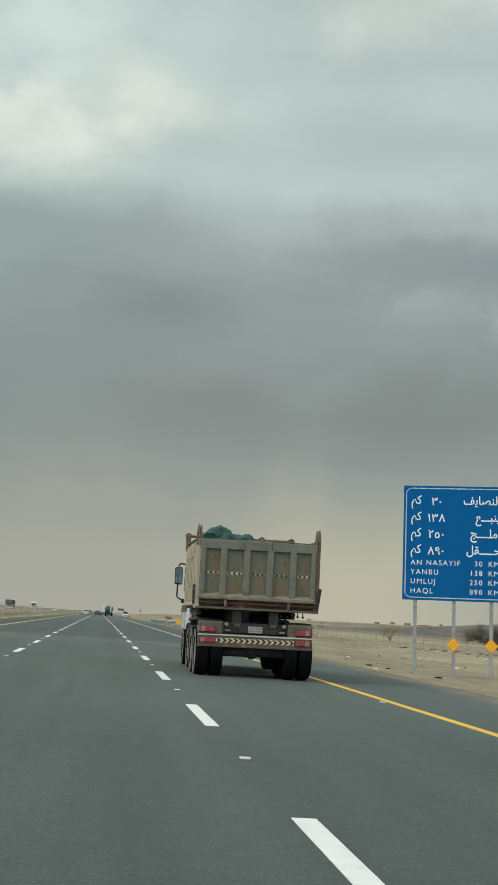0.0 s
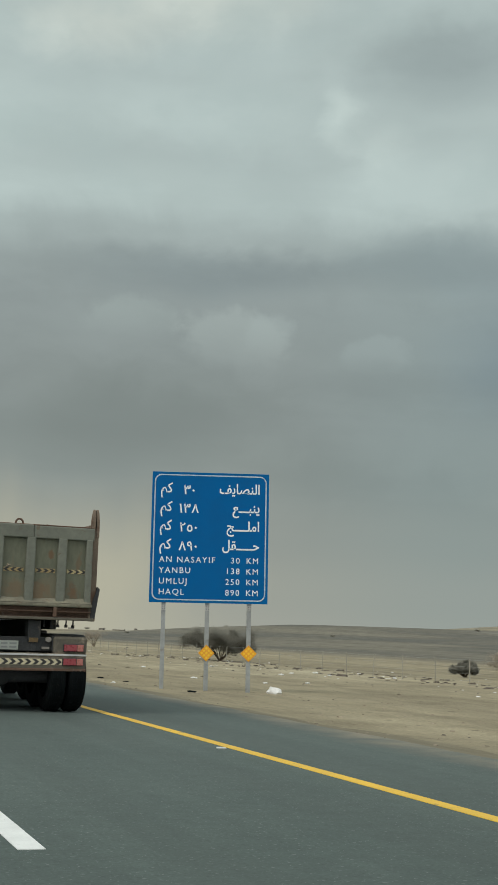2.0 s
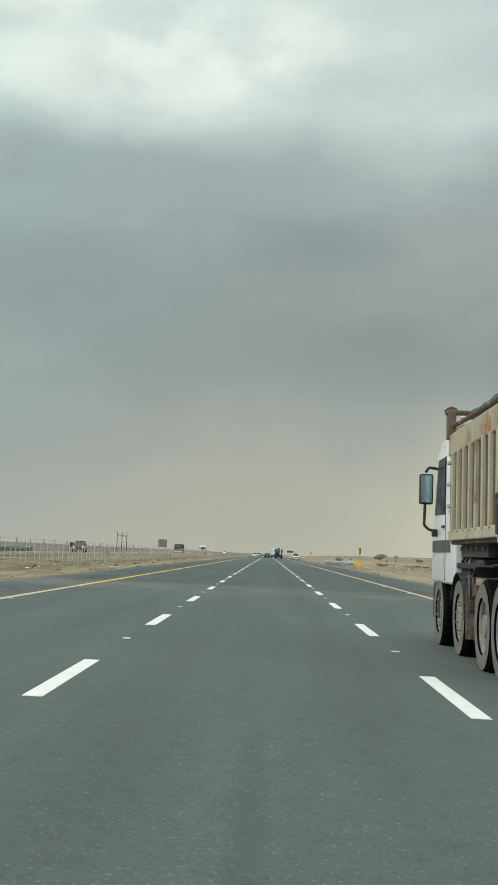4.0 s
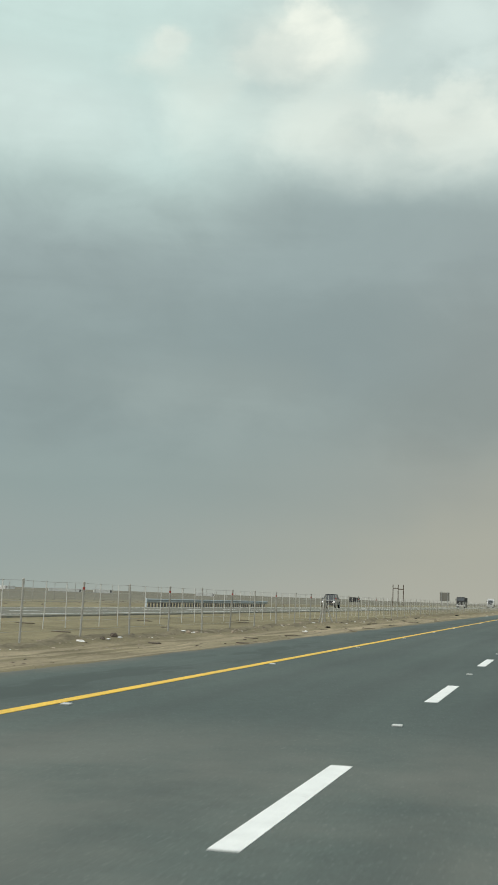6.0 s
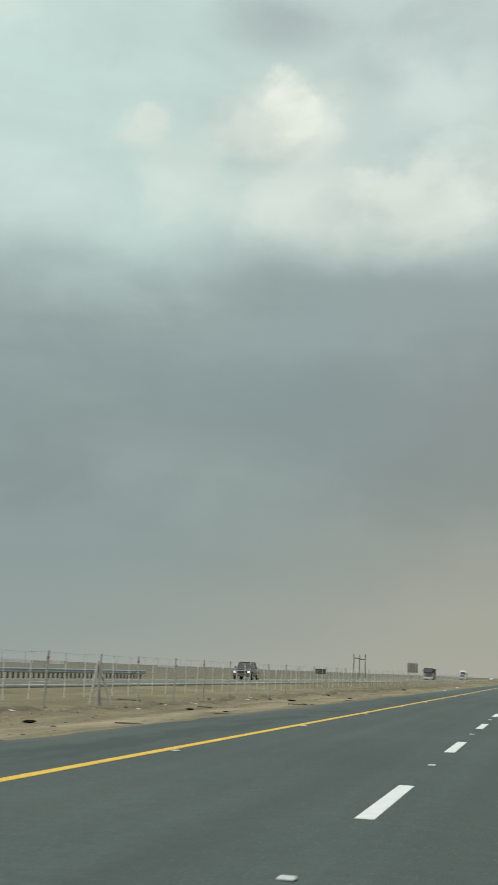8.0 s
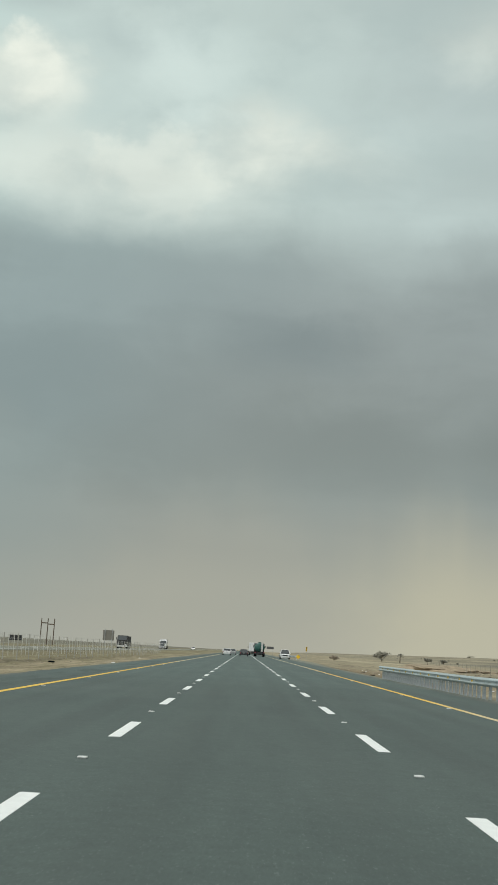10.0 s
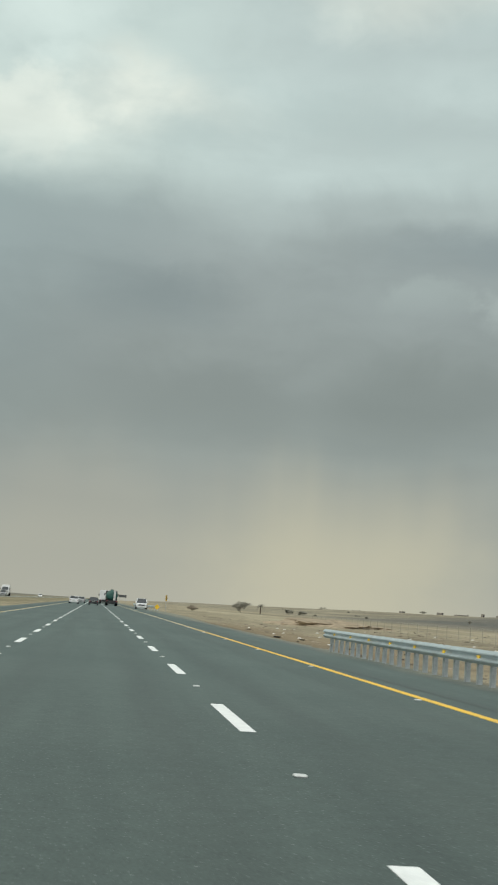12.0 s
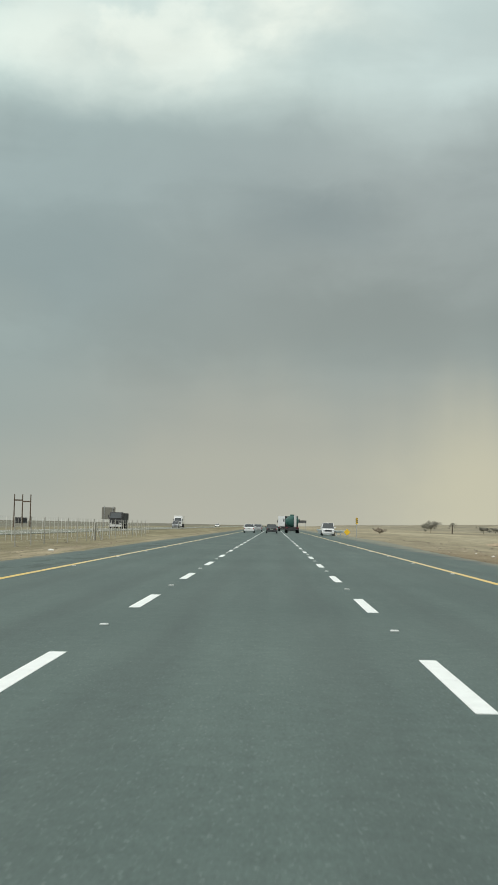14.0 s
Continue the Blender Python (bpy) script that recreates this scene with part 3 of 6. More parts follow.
CAB_BAND = material("dark_grey_cab_band", (0.085, 0.092, 0.098), 0.6, vary=0.12, bump=0.03)
CHASSIS = material("grimy_chassis", (0.035, 0.037, 0.038), 0.75, vary=0.35, scale=5, bump=0.2, stain=(0.14, 0.12, 0.095), stain_amount=0.35, stain_scale=4)
CHASSIS_DUST = material("dusty_grey_chassis", (0.085, 0.086, 0.080), 0.8, vary=0.3, scale=5, bump=0.2, stain=(0.17, 0.15, 0.12), stain_amount=0.35, stain_scale=4)
RUBBER = material("tyre_rubber", (0.0055, 0.0075, 0.008), 0.9, vary=0.25, scale=9, bump=0.25, stain=(0.02, 0.019, 0.017), stain_amount=0.15, stain_scale=5, spec=0.08)
WALL_DUST = material("dusty_tyre_wall", (0.165, 0.157, 0.138), 0.9, vary=0.25, scale=7, bump=0.2)
RIM = material("dusty_rim", (0.27, 0.25, 0.22), 0.7, metal=0.2, vary=0.3, scale=6, bump=0.15)
CAB_WHITE = material("white_cab_paint", (0.80, 0.82, 0.82), 0.35, vary=0.06, scale=2, bump=0.02, stain=(0.36, 0.32, 0.26), stain_amount=0.3, stain_scale=2, coat=0.3)
BLACK_PLASTIC = material("black_plastic", (0.022, 0.024, 0.026), 0.5, vary=0.2, bump=0.05)
CHROME_BAR = material("bright_bar", (0.62, 0.62, 0.6), 0.35, metal=0.7, vary=0.12, bump=0.03)
LAMP_RED = material("red_lamp_lens", (0.28, 0.040, 0.052), 0.3, vary=0.12, scale=30, bump=0.05, coat=0.4)
LAMP_DULL = material("dusty_dull_lamp_lens", (0.125, 0.048, 0.036), 0.6, vary=0.2, scale=20, bump=0.05)
LAMP_PINK = material("pink_lamp_lens", (0.42, 0.15, 0.125), 0.3, vary=0.1, scale=30, bump=0.05, coat=0.4)
TAPE_PALE = material("pale_tape", (0.60, 0.57, 0.45), 0.5, vary=0.1, scale=12, bump=0.02)
TAPE_CREAM = material("cream_tape", (0.62, 0.56, 0.38), 0.5, vary=0.1, scale=12, bump=0.02)
TAPE_TAN = material("dusty_yellow_tape", (0.36, 0.27, 0.12), 0.6, vary=0.15, scale=12, bump=0.02)
TAPE_GOLD = material("yellowed_tape", (0.52, 0.43, 0.22), 0.5, vary=0.12, scale=12, bump=0.02)
TAPE_DARK = material("dark_tape", (0.035, 0.033, 0.03), 0.5, vary=0.1, bump=0.0)
AMBER_DIM = material("dusty_amber_plate", (0.13, 0.085, 0.035), 0.7, vary=0.3, scale=20, bump=0.1)
PLATE_BAR = material("plate_lettering", (0.22, 0.23, 0.23), 0.6, vary=0.1, bump=0.0)
# stained panel, its base colour darkened for the shade between the ribs
BED_SIDE = material("stained_panel_rib_shade", (0.085, 0.08, 0.058), 0.75, vary=0.25, scale=1.8, bump=0.12, stain=(0.12, 0.075, 0.045), stain_amount=0.6, stain_scale=2)
PLATE = material("number_plate", (0.34, 0.37, 0.33), 0.5, vary=0.06, bump=0.0)
TARP = material("green_tarpaulin", (0.012, 0.075, 0.062), 0.6, vary=0.3, scale=6, fine_scale=30, bump=0.3, bump_dist=0.02)
GLASS_DARK = glass_material("tinted_glass", (0.02, 0.028, 0.03))
MIRROR_GLASS = material("mirror_glass", (0.40, 0.56, 0.66), 0.10, metal=1.0, vary=0.02, bump=0.0)
CAR_WHITE = material("white_car_paint", (0.70, 0.71, 0.70), 0.3, vary=0.04, bump=0.0, coat=0.6)
CAR_DARK = material("dark_car_paint", (0.02, 0.022, 0.024), 0.3, vary=0.1, bump=0.0, coat=0.6)
CAR_GREY = material("dark_grey_car_paint", (0.06, 0.066, 0.07), 0.4, metal=0.0, vary=0.06, bump=0.0, coat=0.5)
CAR_SILVER = material("silver_car_paint", (0.36, 0.37, 0.37), 0.35, metal=0.4, vary=0.05, bump=0.0, coat=0.5)
TANK_GREEN = material("green_tank_paint", (0.022, 0.09, 0.075), 0.5, vary=0.2, scale=2, bump=0.05)
HEADLAMP = glow_material("lit_headlamp", (1.0, 0.97, 0.9), 0.7)
LENS_CLEAR = glass_material("clear_lens", (0.6, 0.62, 0.62), 0.1)
STONE = material("pale_stone", (0.30, 0.25, 0.185), 0.9, vary=0.3, scale=8, bump=0.4, per_object=0.2)
SOIL_BANK = material("grey_brown_soil", (0.185, 0.163, 0.112), 0.95, vary=0.3, scale=1.5, fine_scale=9, bump=0.7, bump_dist=0.05, spec=0.1)
SOIL_ORANGE = material("pale_orange_soil", (0.315, 0.26, 0.185), 0.95, vary=0.25, scale=1.2, fine_scale=7, bump=0.6, bump_dist=0.05, spec=0.1)
FAR_WALL = material("sand_coloured_blockwork", (0.23, 0.215, 0.185), 0.9, vary=0.2, scale=0.8, bump=0.2)
DARK_STONE = material("dark_stone", (0.11, 0.09, 0.07), 0.9, vary=0.3, scale=8, bump=0.4)
LITTER = material("white_litter", (0.72, 0.72, 0.69), 0.6, vary=0.12, scale=12, bump=0.2)
BARK = material("dry_bark", (0.10, 0.075, 0.052), 0.9, vary=0.3, scale=8, bump=0.4)
LEAF = material("dusty_leaf", (0.15, 0.145, 0.115), 0.8, vary=0.4, scale=5, bump=0.0)
# leaf colour paled for distance haze, used on plants far off
FAR_LEAF = material("hazed_leaf", (0.26, 0.25, 0.20), 0.9, vary=0.3, scale=3, bump=0.0)
DARK_STEEL = material("darkened_steel", (0.10, 0.105, 0.105), 0.7, metal=0.3, vary=0.2, bump=0.1)
PALE_POST = material("grey_wooden_post", (0.32, 0.30, 0.25), 0.85, vary=0.2, scale=5, bump=0.1, per_object=0.2)
POST_RUST = material("rusty_olive_post", (0.165, 0.125, 0.09), 0.75, vary=0.3, scale=2.5, bump=0.2, stain=(0.12, 0.07, 0.045), stain_amount=0.6, stain_scale=3)
TWIG = material("dry_twig", (0.28, 0.24, 0.18), 0.9, vary=0.3, scale=8, bump=0.0)
BLOCKWORK = material("whitewashed_blockwork", (0.62, 0.63, 0.60), 0.9, vary=0.15, scale=0.6, bump=0.2)
DARK_OPENING = material("unlit_opening", (0.03, 0.03, 0.03), 0.9, vary=0.1, bump=0.0)

# ---------------------------------------------------------------- mesh helpers


def box(bm, x0, x1, y0, y1, z0, z1, bevel=0.0):
    r = bmesh.ops.create_cube(bm, size=1.0, matrix=Matrix.LocRotScale(
        ((x0 + x1) / 2, (y0 + y1) / 2, (z0 + z1) / 2), None, (abs(x1 - x0), abs(y1 - y0), abs(z1 - z0))))
    if bevel:
        edges = list({e for v in r["verts"] for e in v.link_edges})
        bmesh.ops.bevel(bm, geom=edges, offset=bevel, segments=2, profile=0.5, affect="EDGES")
    return r["verts"]


def boxed(*a, bevel=0.0):
    bm = bmesh.new()
    box(bm, *a, bevel=bevel)
    return bm


def rod(bm, p, q, r, seg=8, r2=None):
    """A round bar from p to q."""
    p, q = Vector(p), Vector(q)
    d = q - p
    m = Matrix.Translation((p + q) / 2) @ d.to_track_quat("Z", "Y").to_matrix().to_4x4()
    bmesh.ops.create_cone(bm, cap_ends=True, segments=seg, radius1=r, radius2=r if r2 is None else r2, depth=d.length, matrix=m)


def rodded(p, q, r, seg=8, r2=None):
    bm = bmesh.new()
    rod(bm, p, q, r, seg, r2)
    return bm


def pipe(bm, pts, r, seg=8):
    for a, b in zip(pts, pts[1:]):
        rod(bm, a, b, r, seg)


def prism(bm, outline, depth, place):
    """A flat outline of (u, v) pairs, thickened by depth; place(u, v, w) gives the point."""
    a = [bm.verts.new(place(u, v, 0.0)) for u, v in outline]
    b = [bm.verts.new(place(u, v, depth)) for u, v in outline]
    bm.faces.new(a)
    bm.faces.new(b[::-1])
    n = len(a)
    for i in range(n):
        bm.faces.new((a[i], b[i], b[(i + 1) % n], a[(i + 1) % n]))


def finish(bm, smooth=False):
    bmesh.ops.recalc_face_normals(bm, faces=bm.faces)
    if smooth:
        for f in bm.faces:
            f.smooth = True
        for e in bm.edges:
            if len(e.link_faces) == 2 and e.calc_face_angle() > 0.7:
                e.smooth = False


def part(name, bm, mat, parent=None, label="", smooth=False):
    finish(bm, smooth)
    me = bpy.data.meshes.new(name)
    bm.to_mesh(me)
    bm.free()
    me.materials.append(mat)
    ob = new(name, me)
    if parent is not None:
        ob.parent = parent
    if label:
        tagged(ob, label)
    return ob


def share(name, like, parent, m):
    """Another part on the same mesh."""
    ob = new(name, like.data)
    ob.parent = parent
    ob.matrix_basis = m
    return ob


def thing(name, label, category, group="", kind="", m=None):
    e = new(name)
    e.empty_display_size = 0.2
    tagged(e, label, category, group, kind)
    if m is not None:
        e.matrix_basis = m
    return e


def islands(me):
    """The faces of a mesh, sorted into pieces that hang together."""
    head = list(range(len(me.vertices)))

    def root(i):
        while head[i] != i:
            head[i] = head[head[i]]
            i = head[i]
        return i
    for e in me.edges:
        a, b = root(e.vertices[0]), root(e.vertices[1])
        head[a] = b
    out = {}
    for p in me.polygons:
        out.setdefault(root(p.vertices[0]), []).append(list(p.vertices))
    return list(out.values())


def lettering(name, text, size, mat, parent, m, depth=0.004, spread=1.0, align="LEFT", thick=0.0):
    """A line of raised letters, each stroke group a part of its own."""
    c = bpy.data.curves.new(name, "FONT")
    c.body, c.size, c.extrude, c.space_character, c.align_x = text, size, depth, spread, align
    c.offset = thick
    c.resolution_u = 3
    tmp = bpy.data.objects.new(name, c)
    scene.collection.objects.link(tmp)
    me = bpy.data.meshes.new_from_object(tmp.evaluated_get(bpy.context.evaluated_depsgraph_get()))
    bpy.data.objects.remove(tmp)
    bpy.data.curves.remove(c)
    for faces in islands(me):
        used = sorted({i for f in faces for i in f})
        at = {i: k for k, i in enumerate(used)}
        piece = bpy.data.meshes.new(name)
        piece.from_pydata([me.vertices[i].co.copy() for i in used], [], [[at[i] for i in f] for f in faces])
        piece.materials.append(mat)
        ob = new(name, piece)
        ob.parent = parent
        ob.matrix_basis = m
    bpy.data.meshes.remove(me)


# ---------------------------------------------------------------- ground and roads


def smooth(a, b, v):
    v = max(0.0, min(1.0, (v - a) / (b - a)))
    return v * v * (3 - 2 * v)


def ground_z(x, y):
    """Height of the desert beside and beyond the roads."""
    if x >= 0:
        z = -0.03 - 0.42 * smooth(8.3, 13.0, x) + 0.12 * smooth(20, 34, x)
        z += (9.0 + 6.0 * math.exp(-((y - 690) / 190) ** 2)) * smooth(110, 330, x)
        z += 120 * smooth(330, 1500, x) * (0.75 + 0.25 * noise.noise(Vector((x * 0.002, y * 0.0012, 3)))) * (1 - 0.8 * smooth(900, 2200, y))
    else:
        u = -x
        z = -0.03 - 0.17 * smooth(8.0, 10.0, u)
        z += 0.16 * math.exp(-((u - 13.1) / 0.7) ** 2) * (0.5 + noise.noise(Vector((y * 0.6, 1.7, 0))))
        z += 0.12 * smooth(16, 22, u) - 0.05 * smooth(38, 60, u)
    edge = smooth(8.6, 10.5, abs(x))
    if -32.0 < x < -21.5:
        edge = 0.0
        z = 0.02
    z += edge * (0.07 * noise.noise(Vector((x * 0.35, y * 0.22, 0))) + 0.05 * noise.noise(Vector((x * 1.3, y * 0.8, 5))))
    far = smooth(60, 400, abs(x))
    z += far * 1.2 * noise.noise(Vector((x * 0.006, y * 0.006, 9)))
    return z


def graded(lo, hi, near, step, growth):
    """Coordinates that are close together inside near, and spread out beyond."""
    a, b = near
    v = list(np.arange(a, b + step, step))
    s = step
    while v[-1] < hi:
        s *= growth
        v.append(min(hi, v[-1] + s))
    s = step
    while v[0] > lo:
        s *= growth
        v.insert(0, max(lo, v[0] - s))
    return v


def sheet(name, xs, ys, height, mat):
    vs = [(x, y, height(x, y)) for y in ys for x in xs]
    w = len(xs)
    fs = [(j * w + i, j * w + i + 1, (j + 1) * w + i + 1, (j + 1) * w + i) for j in range(len(ys) - 1) for i in range(w - 1)]
    me = bpy.data.meshes.new(name)
    me.from_pydata(vs, [], fs)
    me.materials.append(mat)
    for p in me.polygons:
        p.use_smooth = True
    return new(name, me)


tagged(sheet("ground", graded(-4500, 4500, (-19, 19), 0.45, 1.16), graded(-900, 5000, (60, 290), 0.9, 1.13), ground_z, DESERT),
       "pale brown stony desert soil with low banks", "ground", kind="structure")

ROAD_L, ROAD_R = -8.25, 8.75


def road_slab(name, x0, x1, y0, y1, z, wobble, mat, widen=0.0):
    """A carriageway slab with crumbled edges; widen: a paved lay-by further on, on the outer side."""
    ys = graded(y0, y1, (60, 300), 0.8, 1.2)
    vs, fs = [], []
    for y in ys:
        a = x0 + wobble * (noise.noise(Vector((y * 0.5, 0, 2))) + 0.5 * noise.noise(Vector((y * 2.1, 0, 4))))
        b = x1 + wobble * (noise.noise(Vector((y * 0.45, 7, 2))) + 0.5 * noise.noise(Vector((y * 1.9, 7, 4))))
        b += widen * smooth(272, 345, y)
        vs += [(a - 0.05, y, z - 0.12), (a, y, z), (0.67 * a + 0.33 * b, y, z), (0.33 * a + 0.67 * b, y, z), (b, y, z), (b + 0.05, y, z - 0.12)]
    for j in range(len(ys) - 1):
        for i in range(5):
            fs.append((j * 6 + i, j * 6 + i + 1, j * 6 + i + 7, j * 6 + i + 6))
    me = bpy.data.meshes.new(name)
    me.from_pydata(vs, [], fs)
    me.materials.append(mat)
    return new(name, me)


road = tagged(road_slab("road", ROAD_L, ROAD_R, -300, 4200, 0.0, 0.2, ASPHALT, 1.7), "grey asphalt highway with three lanes and paved shoulders", "road", kind="structure")
road_b = tagged(road_slab("road", -31.6, -22.0, -300, 4200, 0.09, 0.12, ASPHALT), "grey asphalt of the opposite carriageway", "road", kind="structure")

PERIOD, DASH, LANE = 9.612, 3.28, 1.825


def strip(name, x0, x1, y0, y1, z, mat, parent, step=4.0, rag=0.008):
    """A long painted line with slightly uneven edges."""
    ys = np.arange(y0, y1 + step, step)
    vs, fs = [], []
    for y in ys:
        k = rag * noise.noise(Vector((y * 0.9, x0, 1)))
        vs += [(x0 + k, y, z), (x1 + k * 0.6, y, z), (x0 + k, y, z - 0.01), (x1 + k * 0.6, y, z - 0.01)]
    for j in range(len(ys) - 1):
        a = 4 * j
        fs += [(a, a + 1, a + 5, a + 4), (a + 2, a, a + 4, a + 6), (a + 1, a + 3, a + 7, a + 5)]
    me = bpy.data.meshes.new(name)
    me.from_pydata(vs, [], [tuple(reversed(f)) for f in fs])
    me.materials.append(mat)
    ob = new(name, me)
    ob.parent = parent
    return ob


for x in (-5.72, 5.68):
    tagged(strip("edge_line", x - 0.085, x + 0.085, -200, 2600, 0.005, YELLOW_PAINT, road), "yellow painted edge line")
for x in (-23.4, -30.2):
    strip("edge_line", x - 0.08, x + 0.08, -200, 2600, 0.095, WHITE_PAINT, road_b)

bm = bmesh.new()
box(bm, -0.085, 0.085, -DASH, 0, -0.004, 0.005)
dash = part("lane_dash", bm, WHITE_PAINT, road, "white painted lane dash")
dash.location = (LANE, PERIOD * 3, 0)
bm = bmesh.new()
box(bm, -0.055, 0.055, -0.05, 0.05, 0.0, 0.022, bevel=0.012)
stud = part("road_stud", bm, STUD, road, "pale raised road stud")
stud.location = (LANE, PERIOD * 3 + 3.15, 0)
for side in (-LANE, LANE):
    for k in range(3, 96):
        y = PERIOD * k
        if not (side == LANE and k == 3):
            share("lane_dash", dash, road, pose(side, y, 0))
            share("road_stud", stud, road, pose(side, y + 3.15, 0))
for k in range(6, 40):
    for x in (-5.5, 5.46):
        share("road_stud", stud, road, pose(x, PERIOD * k + 3.15, 0))
for k in range(6, 70):
    share("lane_dash", dash, road_b, pose(-26.8, PERIOD * k, 0.09))
# a tar-sealed joint that runs on from a lane dash


def ribbon(name, pts, width, z, mat, parent, label):
    """A thin flat band along a smooth line of points."""
    vs, fs = [], []
    for i, (x, y) in enumerate(pts):
        w = width * (0.75 + 0.5 * noise.noise(Vector((x * 3, y * 2.3, 8)))) / 2
        vs += [(x - w, y, z), (x + w, y, z)]
        if i:
            fs.append((2 * i - 2, 2 * i - 1, 2 * i + 1, 2 * i))
    me = bpy.data.meshes.new(name)
    me.from_pydata(vs, [], fs)
    me.materials.append(mat)
    ob = new(name, me)
    ob.parent = parent
    return tagged(ob, label)


ribbon("tar_joint", [(1.24 + 0.0218 * i + 0.018 * math.sin(i * 0.45), 181.6 + i * 0.35) for i in range(58)], 0.05, 0.0035, TAR_FAINT, road, "dark sealed crack in the asphalt")
ribbon("tyre_mark", [(6.32 - 0.42 * smooth(214, 234, 196 + i * 0.9) + 0.03 * math.sin(i * 0.7), 196 + i * 0.9) for i in range(62)], 0.13, 0.003, TAR_FAINT, road, "dark tyre mark along the paved shoulder")

# ---------------------------------------------------------------- dump truck
TRUCK = pose(3.92, 76.35, 0, 0, -1.0, -0.25)


def wheel(parent, x_out, y, width, r, twin, name="wheel"):
    """One road wheel (or a twin pair) with tyre tread, dusty wall, rim and hub; x_out is the outer face, its sign the side."""
    s = 1 if x_out > 0 else -1
    hub = part(name, rodded((x_out - s * width * 0.5, y, r), (x_out - s * 0.12, y, r), r * 0.30, 16), RIM, parent)
    for i in range(2 if twin else 1):
        xo = x_out - s * i * (width + 0.045)
        xi = xo - s * width
        bm = bmesh.new()
        prof = [(xi, r * 0.60), (xi, r * 0.90), (xi + s * 0.03, r * 0.985), (xi + s * 0.07, r), (xo - s * 0.07, r), (xo - s * 0.03, r * 0.985),
                (xo, r * 0.90), (xo - s * 0.004, r * 0.75), (xo - s * 0.02, r * 0.60)]
        seg = 40
        rings = [[bm.verts.new((px_, y + pr * math.sin(2 * math.pi * k / seg), r + pr * math.cos(2 * math.pi * k / seg))) for px_, pr in prof]
                 for k in range(seg)]
        for k in range(seg):
            a, b = rings[k], rings[(k + 1) % seg]
            for j in range(len(prof) - 1):
                bm.faces.new((a[j], a[j + 1], b[j + 1], b[j]))
        # tread blocks
        for k in range(seg):
            an = 2 * math.pi * (k + 0.5) / seg
            for j, fx in enumerate((0.25, 0.5, 0.75)):
                c = Vector((xi + (xo - xi) * fx, y + r * math.sin(an), r + r * math.cos(an)))
                m = Matrix.Translation(c) @ Matrix.Rotation(-an, 4, "X")
                bmesh.ops.create_cube(bm, size=1.0, matrix=m @ Matrix.Diagonal((width * 0.17, 2 * math.pi * r / seg * 0.72, 0.018, 1)))
        ty = part("tyre", bm, RUBBER, hub, smooth=False)
        bm = bmesh.new()
        for k in range(seg):
            a0, a1 = 2 * math.pi * k / seg, 2 * math.pi * (k + 1) / seg
            bm.faces.new([bm.verts.new((xo + s * 0.004, y + rr * math.sin(a), r + rr * math.cos(a)))
                          for rr, a in ((r * 0.62, a0), (r * 0.94, a0), (r * 0.94, a1), (r * 0.62, a1))])
        if i == 0:
            part("tyre_wall", bm, WALL_DUST, hub, "dust-coated tyre side wall")
        else:
            bm.free()
    bm = bmesh.new()
    depth = 0.10 if twin else 0.03
    seg = 28
    prof = [(x_out - s * 0.02, r * 0.60), (x_out - s * 0.035, r * 0.54), (x_out - s * depth, r * 0.50), (x_out - s * depth, r * 0.30), (x_out - s * 0.02, r * 0.24), (x_out - s * 0.02, 0.001)]
    rings = [[bm.verts.new((px_, y + pr * math.sin(2 * math.pi * k / seg), r + pr * math.cos(2 * math.pi * k / seg))) for px_, pr in prof]
             for k in range(seg)]
    for k in range(seg):
        a, b = rings[k], rings[(k + 1) % seg]
        for j in range(len(prof) - 1):
            bm.faces.new((a[j], a[j + 1], b[j + 1], b[j]))
    for k in range(10):
        an = 2 * math.pi * k / 10
        c = (x_out - s * depth, y + r * 0.40 * math.sin(an), r + r * 0.40 * math.cos(an))
        rod(bm, c, (c[0] + s * 0.035, c[1], c[2]), 0.016, 6)
    part("rim", bm, RIM, hub)
    return hub


def chevron_strip(parent, x0, x1, y, z, h, n, way, tape=None):
    """A pale adhesive strip with dark arrow heads, facing back along -y."""
    base = part("reflective_strip", boxed(x0, x1, y - 0.004, y, z - h / 2, z + h / 2), tape or TAPE_PALE, parent, "dusty reflective strip with dark chevrons")
    w = (x1 - x0) / n
    t = w * 0.5
    for i in range(n):
        cx = x0 + w * (i + 0.5)
        o = [(-t * 0.9 * way, -h / 2), (0.1 * t * way, -h / 2), (t * way, 0), (0.1 * t * way, h / 2), (-t * 0.9 * way, h / 2), (0, 0)]
        bm = bmesh.new()
        prism(bm, o, -0.003, lambda u, v, w_: (cx + u, y - 0.0045 + w_, z + v * 0.92))
        part("chevron", bm, TAPE_DARK, base)
    return base


